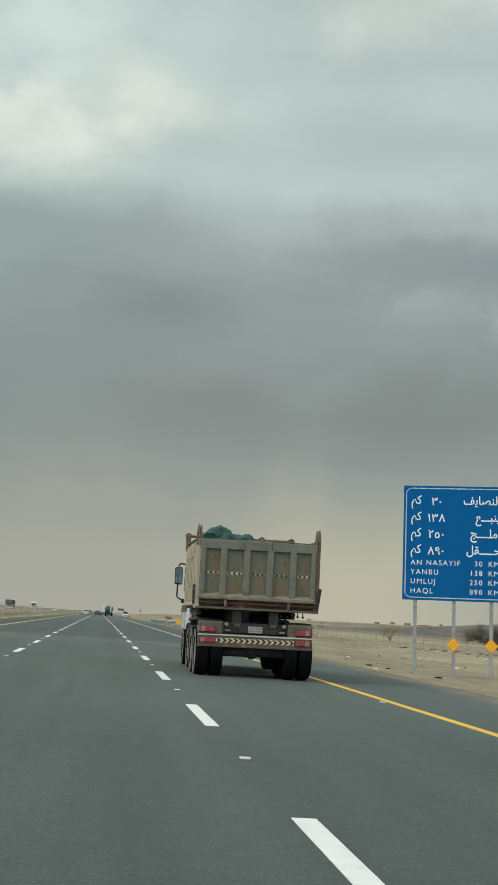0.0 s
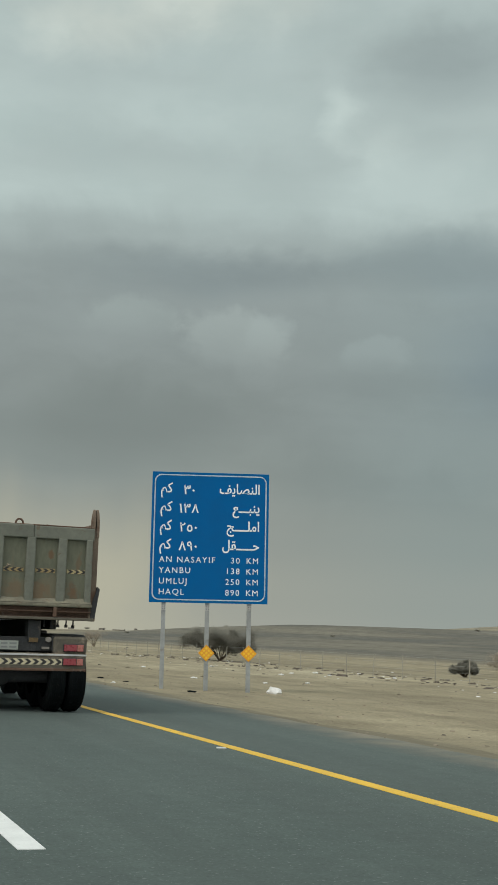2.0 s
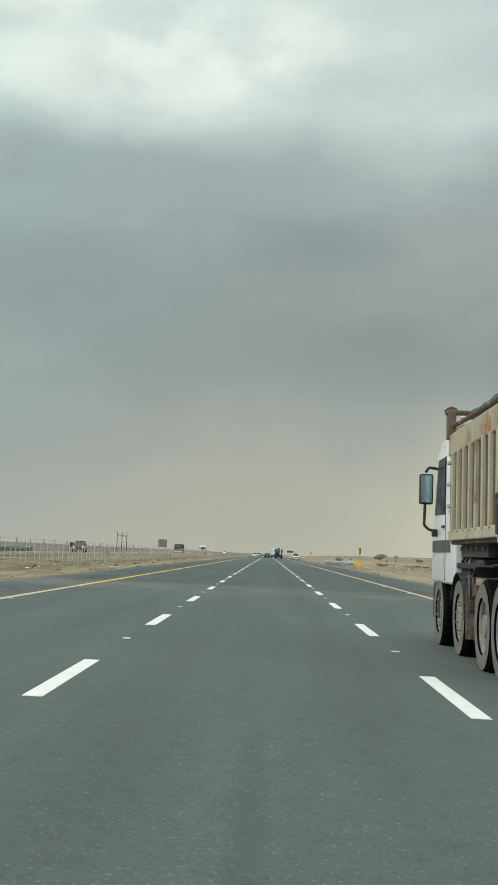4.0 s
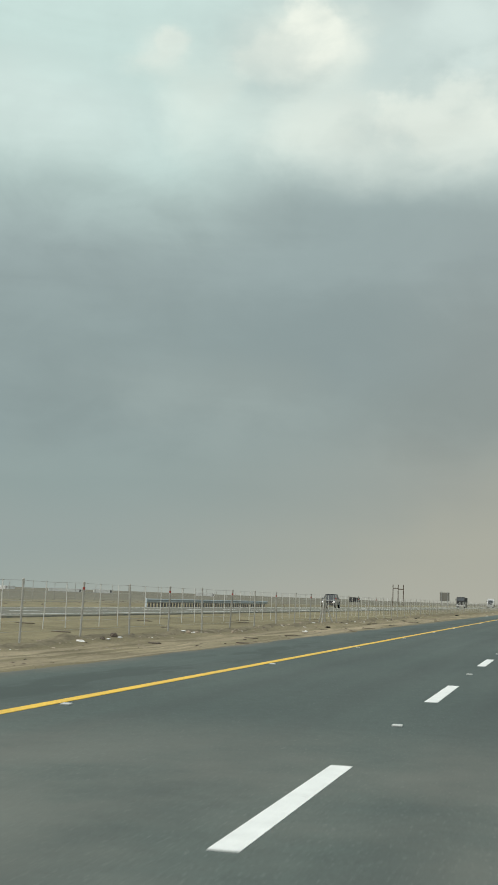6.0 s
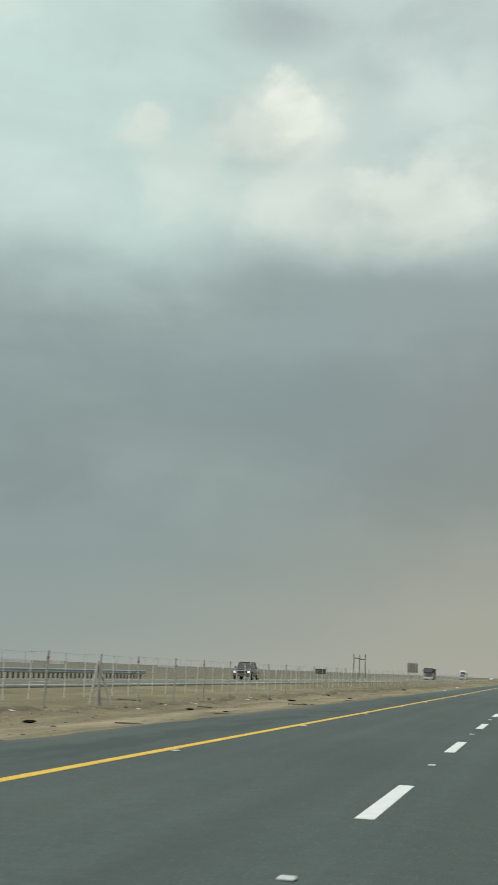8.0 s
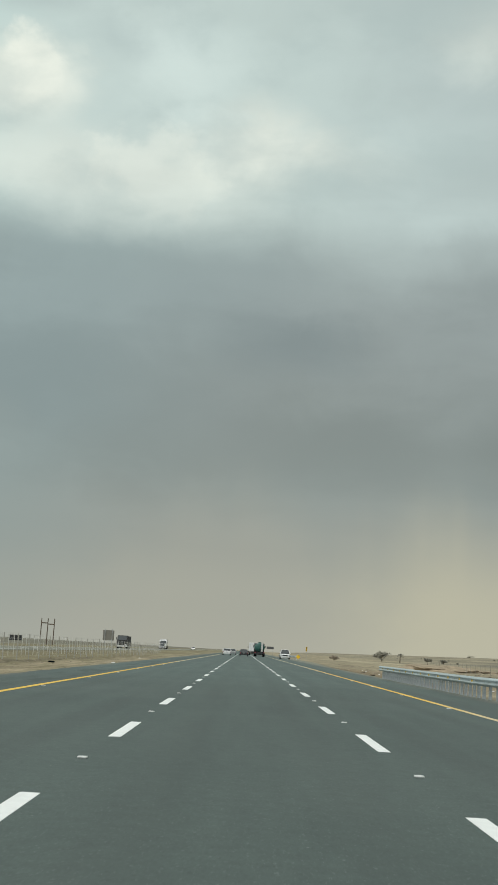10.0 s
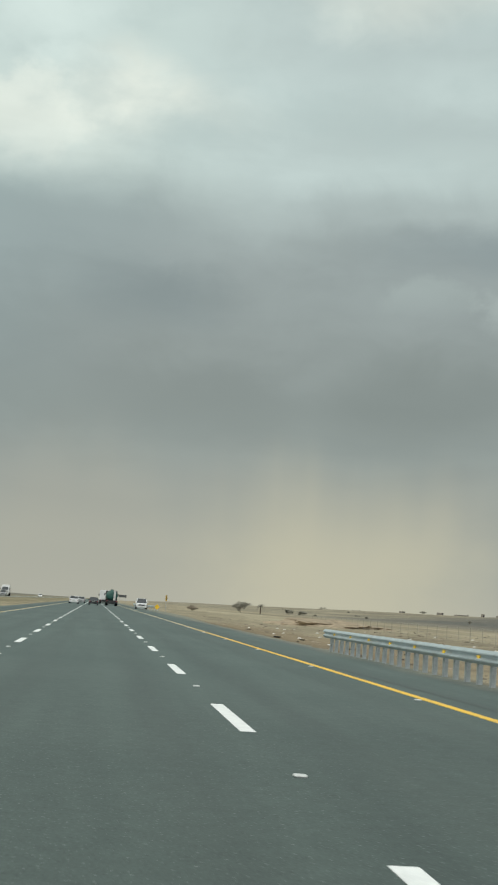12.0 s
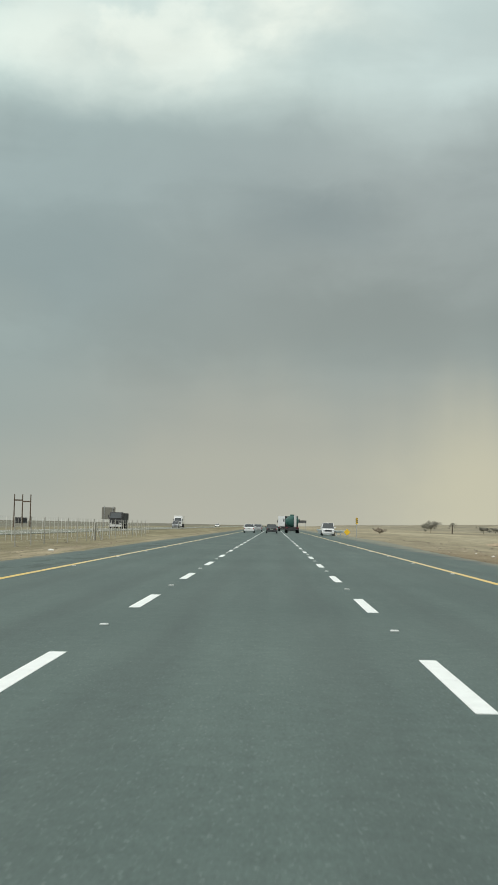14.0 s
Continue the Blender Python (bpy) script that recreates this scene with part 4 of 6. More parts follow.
def dump_truck(m):
    tr = thing("dump_truck", "dusty white-cabbed tipper truck with a faded rusty olive steel bed", "truck", m=m)
    HW, GW, L, Z0, Z1 = 1.335, 1.385, 4.0, 1.62, 3.05
    # --- tipping bed
    bed = part("bed_floor", boxed(-HW, HW, 0.05, L, Z0 - 0.10, Z0, bevel=0.01), RUST_BEAM, tr)
    for s in (-1, 1):
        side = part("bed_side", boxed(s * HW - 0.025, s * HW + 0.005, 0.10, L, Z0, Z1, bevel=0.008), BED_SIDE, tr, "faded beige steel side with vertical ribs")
        for k in range(8):
            y = 0.36 + k * 0.46
            part("rib", boxed(s * (HW + 0.0), s * (HW + 0.075), y - 0.034, y + 0.034, Z0 + 0.06, Z1 - 0.28, bevel=0.015), SIDE_PAINT, side)
        for z in (2.05, 2.35, 2.65):
            part("rung", boxed(s * HW, s * (HW + 0.075), L - 0.30, L - 0.02, z - 0.025, z + 0.025, bevel=0.008), SIDE_PAINT, side)
        part("top_rail", boxed(s * HW - 0.05, s * HW + 0.08, 0.06, L + 0.05, Z1 - 0.30, Z1, bevel=0.02), RAIL_PAINT, side, "dented beige top rail with orange rust")
        part("bottom_rail", boxed(s * HW - 0.05, s * HW + 0.075, 0.06, L, Z0 - 0.05, Z0 + 0.09, bevel=0.015), SIDE_PAINT, side)
        # corner post that stands above the tailgate, with its hinge ears
        bm = bmesh.new()
        box(bm, s * HW - s * 0.03, s * (HW + 0.095), 0.02, 0.16, Z0 - 0.12, Z1 + 0.03, bevel=0.02)
        post = part("corner_post", bm, SIDE_PAINT if s < 0 else POST_RUST, tr, "dented corner post of the bed with rusty edges")
        # two rusty ears with rounded tips, bent slightly together, that carry the tailgate's hinge pin
        for w0, w1, bend in ((-0.025, 0.022, 0.012), (0.050, 0.097, -0.012)):
            bm = bmesh.new()
            o = [(-0.075, Z1 - 0.12), (0.075, Z1 - 0.12), (0.08, Z1 + 0.14), (0.068, 3.31), (0.05, 3.375), (0.022, 3.405), (-0.022, 3.405), (-0.05, 3.375), (-0.068, 3.31), (-0.08, Z1 + 0.14)]
            mid = (w0 + w1) / 2
            prism(bm, o, w1 - w0, lambda u, v, w: (s * (HW + mid + (w0 + w - mid) * (1 - 0.45 * smooth(3.30, 3.41, v)) + bend * max(0.0, (v - Z1) / 0.33)), 0.085 + u, v))
            part("hinge_ear", bm, POST_RUST, post, "rusty hinge ear with a rounded tip")
        bm = bmesh.new()
        rod(bm, (s * (HW - 0.03), 0.08, 3.20), (s * (HW + 0.102), 0.08, 3.20), 0.022, 10)
        part("hinge_pin", bm, RUST_BEAM, post)
        bm = bmesh.new()
        o = [(0.02, 1.50), (0.10, 1.55), (0.17, 2.05), (0.13, 2.08), (0.04, 1.80)] if s > 0 else [(0.10, 1.58), (0.145, 1.60), (0.15, 2.02), (0.115, 2.05), (0.10, 1.98)]
        prism(bm, o, 0.10, lambda u, v, w: (s * (HW + u - 0.02), 0.0 + w, v))
        part("latch_arm", bm, CHASSIS, tr, "dark latch arm at the foot of the corner post")
        bm = bmesh.new()
        pipe(bm, [(s * HW, 0.3, Z1), (s * HW, 0.3, Z1 + 0.07), (s * HW, L * 0.5, Z1 + 0.08), (s * HW, L - 0.1, Z1 + 0.12)], 0.032, 8)
        part("sheet_rail", bm, RUST_BEAM, tr)
    part("bed_front", boxed(-HW, HW, L - 0.05, L, Z0, Z1 + 0.16, bevel=0.01), SIDE_PAINT, tr)
    bm = bmesh.new()
    box(bm, -HW - 0.10, HW + 0.10, L - 0.05, L + 0.10, Z1 + 0.29, Z1 + 0.35, bevel=0.015)
    board = part("headboard", bm, POST_RUST, tr, "rusty rail across the head of the bed")
    for x in (-HW - 0.02, HW + 0.02):
        part("headboard_post", boxed(x - 0.06, x + 0.06, L - 0.06, L + 0.09, Z1 - 0.06, Z1 + 0.30, bevel=0.012), POST_RUST, board, "rust-brown headboard post")
        bm = bmesh.new()
        prism(bm, [(-0.10, 0.0), (0.10, 0.0), (0.06, 0.035), (0.0, 0.06), (-0.06, 0.035)], 0.12, lambda u, v, w: (x + u, L - 0.02 + w, Z1 + 0.345 + v))
        part("post_cap", bm, RUST_BEAM, board)
    bm = bmesh.new()
    rod(bm, (-HW + 0.1, L - 0.08, Z1 + 0.24), (HW - 0.1, L - 0.08, Z1 + 0.25), 0.02, 8)
    part("sheet_roll", bm, TAPE_PALE, board, "pale rolled sheet under the rail")
    # --- tailgate
    gate = part("tailgate", boxed(-GW + 0.05, GW - 0.05, 0.02, 0.06, Z0 + 0.10, Z1 - 0.03, bevel=0.006), BED_PAINT, tr, "faded olive-grey tailgate with rust patches")
    for x0, x1, dz in ((-GW + 0.04, -0.40, 0.0), (-0.402, 0.30, 0.006), (0.298, GW - 0.04, -0.003)):
        part("gate_top_rail", boxed(x0, x1, -0.045 - dz, 0.06, Z1 - 0.20, Z1 + 0.02 + dz, bevel=0.02), RIB_PAINT, gate)
    bm = bmesh.new()
    for k in range(40):
        xa = -GW + 0.06 + (2 * GW - 0.12) * k / 40
        xb = -GW + 0.06 + (2 * GW - 0.12) * (k + 1) / 40
        za, zb = (Z0 + 0.245 + 0.035 * noise.noise(Vector((v_ * 4.0, 3.3, 0))) for v_ in (xa, xb))
        bm.faces.new([bm.verts.new(p) for p in ((xa, 0.016, za), (xb, 0.016, zb), (xb, -0.083, Z0 + 0.166), (xa, -0.083, Z0 + 0.166))])
    part("gate_ledge", bm, LEDGE_DUST, gate, "sloping ledge with a layer of pale dust")
    part("gate_top_edge", boxed(-GW + 0.05, GW - 0.05, -0.03, 0.05, Z1 + 0.016, Z1 + 0.036, bevel=0.006), RUST_BEAM, gate, "rusty top edge")
    part("gate_bottom_rail", boxed(-GW + 0.04, GW - 0.04, -0.085, 0.06, Z0 + 0.10, Z0 + 0.165, bevel=0.02), LEDGE_DUST, gate)
    wide = 2 * (GW - 0.05)
    for k in range(6):
        x = -GW + 0.05 + wide * k / 5
        w = 0.075 if 0 < k < 5 else 0.055
        x = min(max(x, -GW + 0.12), GW - 0.12)
        part("gate_rib", boxed(x - w, x + w, -0.05, 0.03, Z0 + 0.16, Z1 - 0.18, bevel=0.016), RIB_PAINT, gate)
    for k in range(5):
        xa = -GW + 0.05 + wide * k / 5 + 0.10
        chevron_strip(gate, xa, xa + wide / 5 - 0.20, 0.019, 2.32, 0.07, 3, -1 if k < 3 else 1, (TAPE_GOLD, TAPE_PALE, TAPE_TAN, TAPE_TAN, TAPE_GOLD)[k])
    bm = bmesh.new()
    for k in range(12):
        a0, a1 = math.pi * k / 12, math.pi * (k + 1) / 12
        rod(bm, (0.05 + 0.06 * math.cos(a0), 0.0, Z1 + 0.05 + 0.06 * math.sin(a0)), (0.05 + 0.06 * math.cos(a1), 0.0, Z1 + 0.05 + 0.06 * math.sin(a1)), 0.017, 6)
    for x in (-0.01, 0.11):
        rod(bm, (x, 0.0, Z1), (x, 0.0, Z1 + 0.055), 0.017, 6)
    part("lifting_ring", bm, RUST_BEAM, gate, "bent steel ring on the top rail", smooth=True)
    # rusty sill below the gate
    sill = part("tail_sill", boxed(-HW - 0.02, HW + 0.02, 0.05, 0.16, Z0 - 0.07, Z0 + 0.10, bevel=0.012), RUST_BEAM, tr, "rust-brown sill beam below the tailgate")
    part("sill_lip", boxed(-HW - 0.05, HW + 0.05, -0.06, 0.16, Z0 - 0.115, Z0 - 0.07, bevel=0.008), BUMPER_PAINT, sill)
    for x in (-0.72, 0.72):
        part("gate_hook", boxed(x - 0.03, x + 0.03, -0.075, -0.02, Z0 - 0.065, Z0 + 0.10, bevel=0.012), RUST_BEAM, sill)
    part("sill_shelf", boxed(-HW, HW, -0.03, 0.06, Z0 + 0.015, Z0 + 0.035, bevel=0.006), RUST_BEAM, sill)
    for x in (0.62, 0.74, 0.86, 1.0, 1.12):
        bm = bmesh.new()
        rod(bm, (x, 0.3, Z0 - 0.10), (x, 0.3, Z0 - 0.20), 0.012, 6)
        rod(bm, (x, 0.3, Z0 - 0.19), (x, 0.3, Z0 - 0.235), 0.028, 8)
        part("chain_hook", bm, CHASSIS, sill)
    # --- chassis below
    for x in (-0.42, 0.42):
        part("chassis_rail", boxed(x - 0.05, x + 0.05, 0.1, 5.9, 0.98, 1.24, bevel=0.01), CHASSIS, tr)
        part("subframe", boxed(x - 0.06, x + 0.06, 0.15, 4.2, 1.25, 1.50, bevel=0.01), CHASSIS, tr)
        part("tipping_hinge", boxed(x - 0.11, x + 0.11, 0.08, 0.34, 1.16, 1.50, bevel=0.02), CHASSIS, tr)
    part("crossbeam", boxed(-0.95, 0.95, 0.12, 0.30, 0.98, 1.22, bevel=0.015), CHASSIS, tr)
    for y, z in ((0.55, 0.56), (1.80, 0.56)):
        part("axle", rodded((-1.0, y, z), (1.0, y, z), 0.11, 14), CHASSIS, tr)
        bm = bmesh.new()
        bmesh.ops.create_uvsphere(bm, u_segments=16, v_segments=10, radius=0.16, matrix=Matrix.Translation((0, y, z)) @ Matrix.Diagonal((1, 0.9, 1, 1)))
        part("differential", bm, CHASSIS, tr, smooth=True)
    for x in (-0.52, 0.52):
        bm = bmesh.new()
        for k in range(6):
            box(bm, x - 0.05, x + 0.05, 0.45 - 0.0 + k * 0.09, 1.9 - k * 0.09, 0.72 + k * 0.028, 0.745 + k * 0.028)
        part("leaf_spring", bm, CHASSIS, tr)
    part("fuel_tank", boxed(-1.18, -0.58, 2.45, 2.95, 0.62, 1.10, bevel=0.06), RIM, tr)
    part("battery_box", boxed(-1.20, -0.62, 3.75, 4.25, 0.70, 1.12, bevel=0.03), CHASSIS, tr)
    part("side_marker", boxed(-1.22, -1.19, 2.55, 2.85, 0.86, 1.0, bevel=0.01), LAMP_DULL, tr)
    part("air_tank", rodded((-1.05, 3.35, 1.15), (-1.05, 4.1, 1.15), 0.12, 14), CHASSIS, tr)
    bm = bmesh.new()
    pipe(bm, [(-1.15, 3.2, 1.45), (-1.18, 3.6, 1.30), (-1.10, 4.0, 1.42), (-1.15, 4.3, 1.25)], 0.02, 6)
    part("air_hose", bm, BLACK_PLASTIC, tr)
    part("side_bar", boxed(-1.22, -1.18, 2.4, 4.3, 1.20, 1.27, bevel=0.01), CHASSIS, tr)
    for s in (-1, 1):
        fr = part("side_frame", boxed(s * 1.08, s * 1.20, 1.95, 3.95, Z0 - 0.27, Z0 - 0.06, bevel=0.012), CHASSIS_DUST, tr, "dusty grey side frame with bolts under the bed")
        for k in range(5):
            y = 2.1 + 0.42 * k
            part("bolt", rodded((s * 1.19, y, Z0 - 0.16), (s * 1.235, y, Z0 - 0.16), 0.03, 8), RIM, fr)
        part("gear_box", boxed(s * 0.72, s * 1.16, 2.50, 3.02, 1.05, 1.33, bevel=0.03), CHASSIS_DUST, tr)
        part("gear_box", boxed(s * 0.78, s * 1.14, 3.10, 3.60, 1.12, 1.34, bevel=0.03), CHASSIS, tr)
        part("stay", rodded((s * 1.12, 3.05, 0.95), (s * 1.14, 3.05, Z0 - 0.1), 0.025, 8), CHASSIS_DUST, tr)
        part("rear_wall", boxed(s * 0.50, s * 1.10, 3.70, 3.76, 0.85, 1.50, bevel=0.01), CHASSIS, tr)
    # --- wheels
    for s in (-1, 1):
        for y in (0.50, 1.60):
            wheel(tr, s * 1.32, y, 0.285, 0.54, True)
        for y in (3.80, 5.70):
            wheel(tr, s * 1.25, y, 0.30, 0.53, False)
        bm = bmesh.new()
        pts = [(0.02 + 0.0, 1.00), (0.05, 1.20), (0.25, 1.25), (1.0, 1.26), (2.2, 1.25), (2.45, 1.12)]
        for a, b in zip(pts, pts[1:]):
            f = [bm.verts.new((s * x, y, z)) for x, (y, z) in ((0.72, a), (1.30, a), (1.30, b), (0.72, b))]
            bm.faces.new(f)
        ob = part("mudguard", bm, CHASSIS, tr)
        sm = ob.modifiers.new("thick", "SOLIDIFY")
        sm.thickness = 0.02
        # arched guard, flap and red lamp of the second axle
        bm = bmesh.new()
        arc = [(3.80 + 0.62 * math.cos(radians(a)), 0.53 + 0.62 * math.sin(radians(a))) for a in range(20, 181, 20)]
        for a, b in zip(arc, arc[1:]):
            bm.faces.new([bm.verts.new((s * x, y, z)) for x, (y, z) in ((0.93, a), (1.28, a), (1.28, b), (0.93, b))])
        ob = part("axle_guard", bm, CHASSIS, tr, "dusty arched guard over the second axle")
        sm = ob.modifiers.new("thick", "SOLIDIFY")
        sm.thickness = 0.02
        flap = part("mud_flap", boxed(s * 0.95, s * 1.26, 3.13, 3.16, 0.28, 0.92, bevel=0.008), BUMPER_PAINT, tr, "dusty mud flap with a red lamp")
        part("flap_lamp", boxed(s * 0.98, s * 1.22, 3.10, 3.13, 0.64, 0.80, bevel=0.012), LAMP_DULL, flap, "dull red lamp under dust")
        for k in range(6):
            x = s * (0.97 + 0.05 * k)
            bm = bmesh.new()
            pipe(bm, [(x, 3.20, 1.10), (x, 3.12, 1.08), (x, 3.09, 1.0), (x, 3.10, 0.84)], 0.022, 6)
            part("hose", bm, HOSE_GREY, flap, "dusty grey hose loop")
    # --- bumper and lamps
    bump = part("rear_bumper", boxed(-1.30, 1.30, -0.02, 0.06, 0.70, 0.96, bevel=0.015), BUMPER_PAINT, tr, "dusty rear bumper with lamps")
    part("bumper_lower_edge", boxed(-1.31, 1.31, -0.035, 0.06, 0.665, 0.71, bevel=0.01), RUST_BEAM, bump)
    part("bright_bar", boxed(-1.30, 1.30, -0.035, -0.018, 0.915, 0.945, bevel=0.005), CHROME_BAR, bump, "bright metal strip across the bumper")
    for s in (-1, 1):
        wing = part("lamp_panel", boxed(s * 0.74, s * 1.31, -0.015, 0.10, 0.95, 1.235, bevel=0.04), BUMPER_PAINT, tr, "dusty brown lamp panel")
        for z0, z1 in ((0.985, 1.115), (0.755, 0.885)):
            x0, x1 = (0.90, 1.25)
            lamp = part("tail_lamp", boxed(s * x0, s * x1, -0.045, 0.0, z0, z1, bevel=0.012), BLACK_PLASTIC, bump)
            part("red_lens", boxed(s * (x0 + 0.01), s * (x0 + 0.225), -0.058, -0.04, z0 + 0.01, z1 - 0.01, bevel=0.006), LAMP_RED, lamp, "red lens")
            part("pink_lens", boxed(s * (x0 + 0.235), s * (x1 - 0.01), -0.058, -0.04, z0 + 0.01, z1 - 0.01, bevel=0.006), LAMP_PINK, lamp, "faded pink lens")
        part("amber_arrow_plate", boxed(s * 0.34, s * 0.49, 0.07, 0.10, 1.13, 1.205, bevel=0.005), AMBER_DIM, tr, "dusty amber reflector plate")
        part("reversing_lamp", rodded((s * 0.66, 0.02, 1.18), (s * 0.66, 0.12, 1.18), 0.045, 12), RIM, tr)
        part("lamp_bracket", boxed(s * 0.56, s * 0.68, 0.05, 0.1, 1.02, 1.06), RIM, tr)
    chevron_strip(bump, -0.89, 0.89, -0.021, 0.815, 0.10, 14, 1, TAPE_CREAM)
    plate = part("number_plate", boxed(-0.15, 0.17, 0.085, 0.10, 1.00, 1.15, bevel=0.004), PLATE, tr, "pale number plate")
    for x0, x1, z in ((-0.12, -0.01, 1.105), (0.02, 0.14, 1.105), (-0.12, -0.01, 1.045), (0.02, 0.14, 1.045)):
        part("plate_bar", boxed(x0, x1, 0.081, 0.086, z - 0.014, z + 0.014), PLATE_BAR, plate)
    # --- cab
    cab_out = [(3.85, 0.95), (3.85, 3.0), (4.35, 3.12), (5.2, 3.12), (5.65, 2.95), (6.12, 1.95), (6.18, 0.95)]
    bm = bmesh.new()
    prism(bm, cab_out, 2.44, lambda u, v, w: (-1.22 + w, u, v))
    bmesh.ops.bevel(bm, geom=bm.edges[:], offset=0.05, segments=3, profile=0.5, affect="EDGES")
    cab = part("cab", bm, CAB_WHITE, tr, "white forward-control cab", smooth=True)
    bm = bmesh.new()
    prism(bm, [(4.75, 2.02), (4.75, 2.80), (5.45, 2.80), (5.80, 2.05)], 0.012, lambda u, v, w: (-1.222 - w, u, v))
    part("side_window", bm, CAB_GLASS, cab)
    bm = bmesh.new()
    prism(bm, [(4.75, 2.02), (4.75, 2.80), (5.45, 2.80), (5.80, 2.05)], 0.012, lambda u, v, w: (1.222 + w, u, v))
    part("side_window", bm, CAB_GLASS, cab)
    for s in (-1, 1):
        bm = bmesh.new()
        prism(bm, [(4.72, 1.98), (4.72, 2.84), (5.49, 2.84), (5.86, 2.0)], 0.006, lambda u, v, w: (s * (1.221 + w), u, v))
        part("window_surround", bm, CAB_GLASS, cab, "black rubber window surround")
    bm = bmesh.new()
    prism(bm, [(-1.05, 0), (1.05, 0), (0.98, 0.95), (-0.98, 0.95)], 0.012, lambda u, v, w: (u, 6.10 - v * 0.44 + w, 2.0 + v * 0.9))
    part("windscreen", bm, GLASS_DARK, cab)
    for s in (-1, 1):
        part("cab_band", boxed(s * 1.218, s * 1.236, 4.2, 6.0, 1.42, 1.60, bevel=0.004), CAB_BAND, cab, "grey band along the cab")
        part("cab_step", boxed(s * 1.03, s * 1.20, 5.3, 6.1, 0.40, 0.95, bevel=0.04), CHASSIS, cab)
        part("door_seam", boxed(s * 1.219, s * 1.226, 4.70, 4.715, 1.0, 2.85), BLACK_PLASTIC, cab)
        part("door_handle", boxed(s * 1.22, s * 1.25, 4.80, 4.98, 1.78, 1.82, bevel=0.008), BLACK_PLASTIC, cab)
        bm = bmesh.new()
        pipe(bm, [(s * 1.22, 5.60, 2.72), (s * 1.36, 5.60, 2.74), (s * 1.41, 5.60, 2.66)], 0.022, 8)
        arm = part("mirror_arm", bm, BLACK_PLASTIC, cab, smooth=True)
        bm = bmesh.new()
        pipe(bm, [(s * 1.41, 5.60, 2.20), (s * 1.42, 5.60, 1.84), (s * 1.35, 5.60, 1.77), (s * 1.22, 5.60, 1.74)], 0.022, 8)
        box(bm, s * 1.22, s * 1.30, 5.54, 5.66, 1.66, 1.78, bevel=0.02)
        part("mirror_stay", bm, BLACK_PLASTIC, cab, smooth=True)
        part("mirror_head", boxed(s * 1.29, s * 1.50, 5.57, 5.66, 2.16, 2.64, bevel=0.03), BLACK_PLASTIC, arm)
        part("mirror_glass", boxed(s * 1.31, s * 1.48, 5.562, 5.572, 2.19, 2.61, bevel=0.002), MIRROR_GLASS, arm, "blue-grey mirror glass")
    part("front_bumper", boxed(-1.16, 1.16, 6.28, 6.68, 0.45, 0.95, bevel=0.06), BUMPER_PAINT, tr)
    cab.location.y = 0.38
    cab.scale.x = 1.03
    part("exhaust_stack", rodded((-0.95, 4.12, 1.0), (-0.95, 4.12, 2.6), 0.07, 12), CHASSIS, tr)
    return tr


truck = dump_truck(TRUCK)


def heap(name, mat, label, category, cx, cy, z, sx, sy, sz, seed, m=None):
    """A crumpled soft heap: folds pressed out of a flattened mound."""
    bm = bmesh.new()
    bmesh.ops.create_icosphere(bm, subdivisions=4, radius=1.0)
    for v in bm.verts:
        n = v.co.copy()
        k = 1 + 0.35 * noise.noise(n * 1.7 + Vector((seed, 0, 0))) + 0.13 * noise.noise(n * 4.5 + Vector((0, seed, 0))) + 0.07 * abs(noise.noise(n * 9))
        v.co = Vector((n.x * sx * k, n.y * sy * k, max(-0.35, n.z) * sz * k))
        v.co += Vector((cx, cy, z + 0.3 * sz))
    ob = part(name, bm, mat, smooth=True)
    if m is not None:
        ob.matrix_basis = m
    return tagged(ob, label, category)


heap("tarpaulin", TARP, "crumpled dark green tarpaulin heaped in the truck bed", "tarpaulin", -0.70, 3.25, 3.00, 0.50, 0.5, 0.44, 3.1, TRUCK)
heap("tarpaulin", TARP, "slumped end of the dark green tarpaulin beside the heap", "tarpaulin", -0.12, 3.2, 2.98, 0.42, 0.45, 0.34, 6.3, TRUCK)
heap("load", STONE, "pale sandy load lying in the truck bed", "sand", 0.0, 2.1, 2.15, 1.05, 1.75, 0.5, 1.3, TRUCK)

# ---------------------------------------------------------------- road sign
SIGN_Y = 96.6


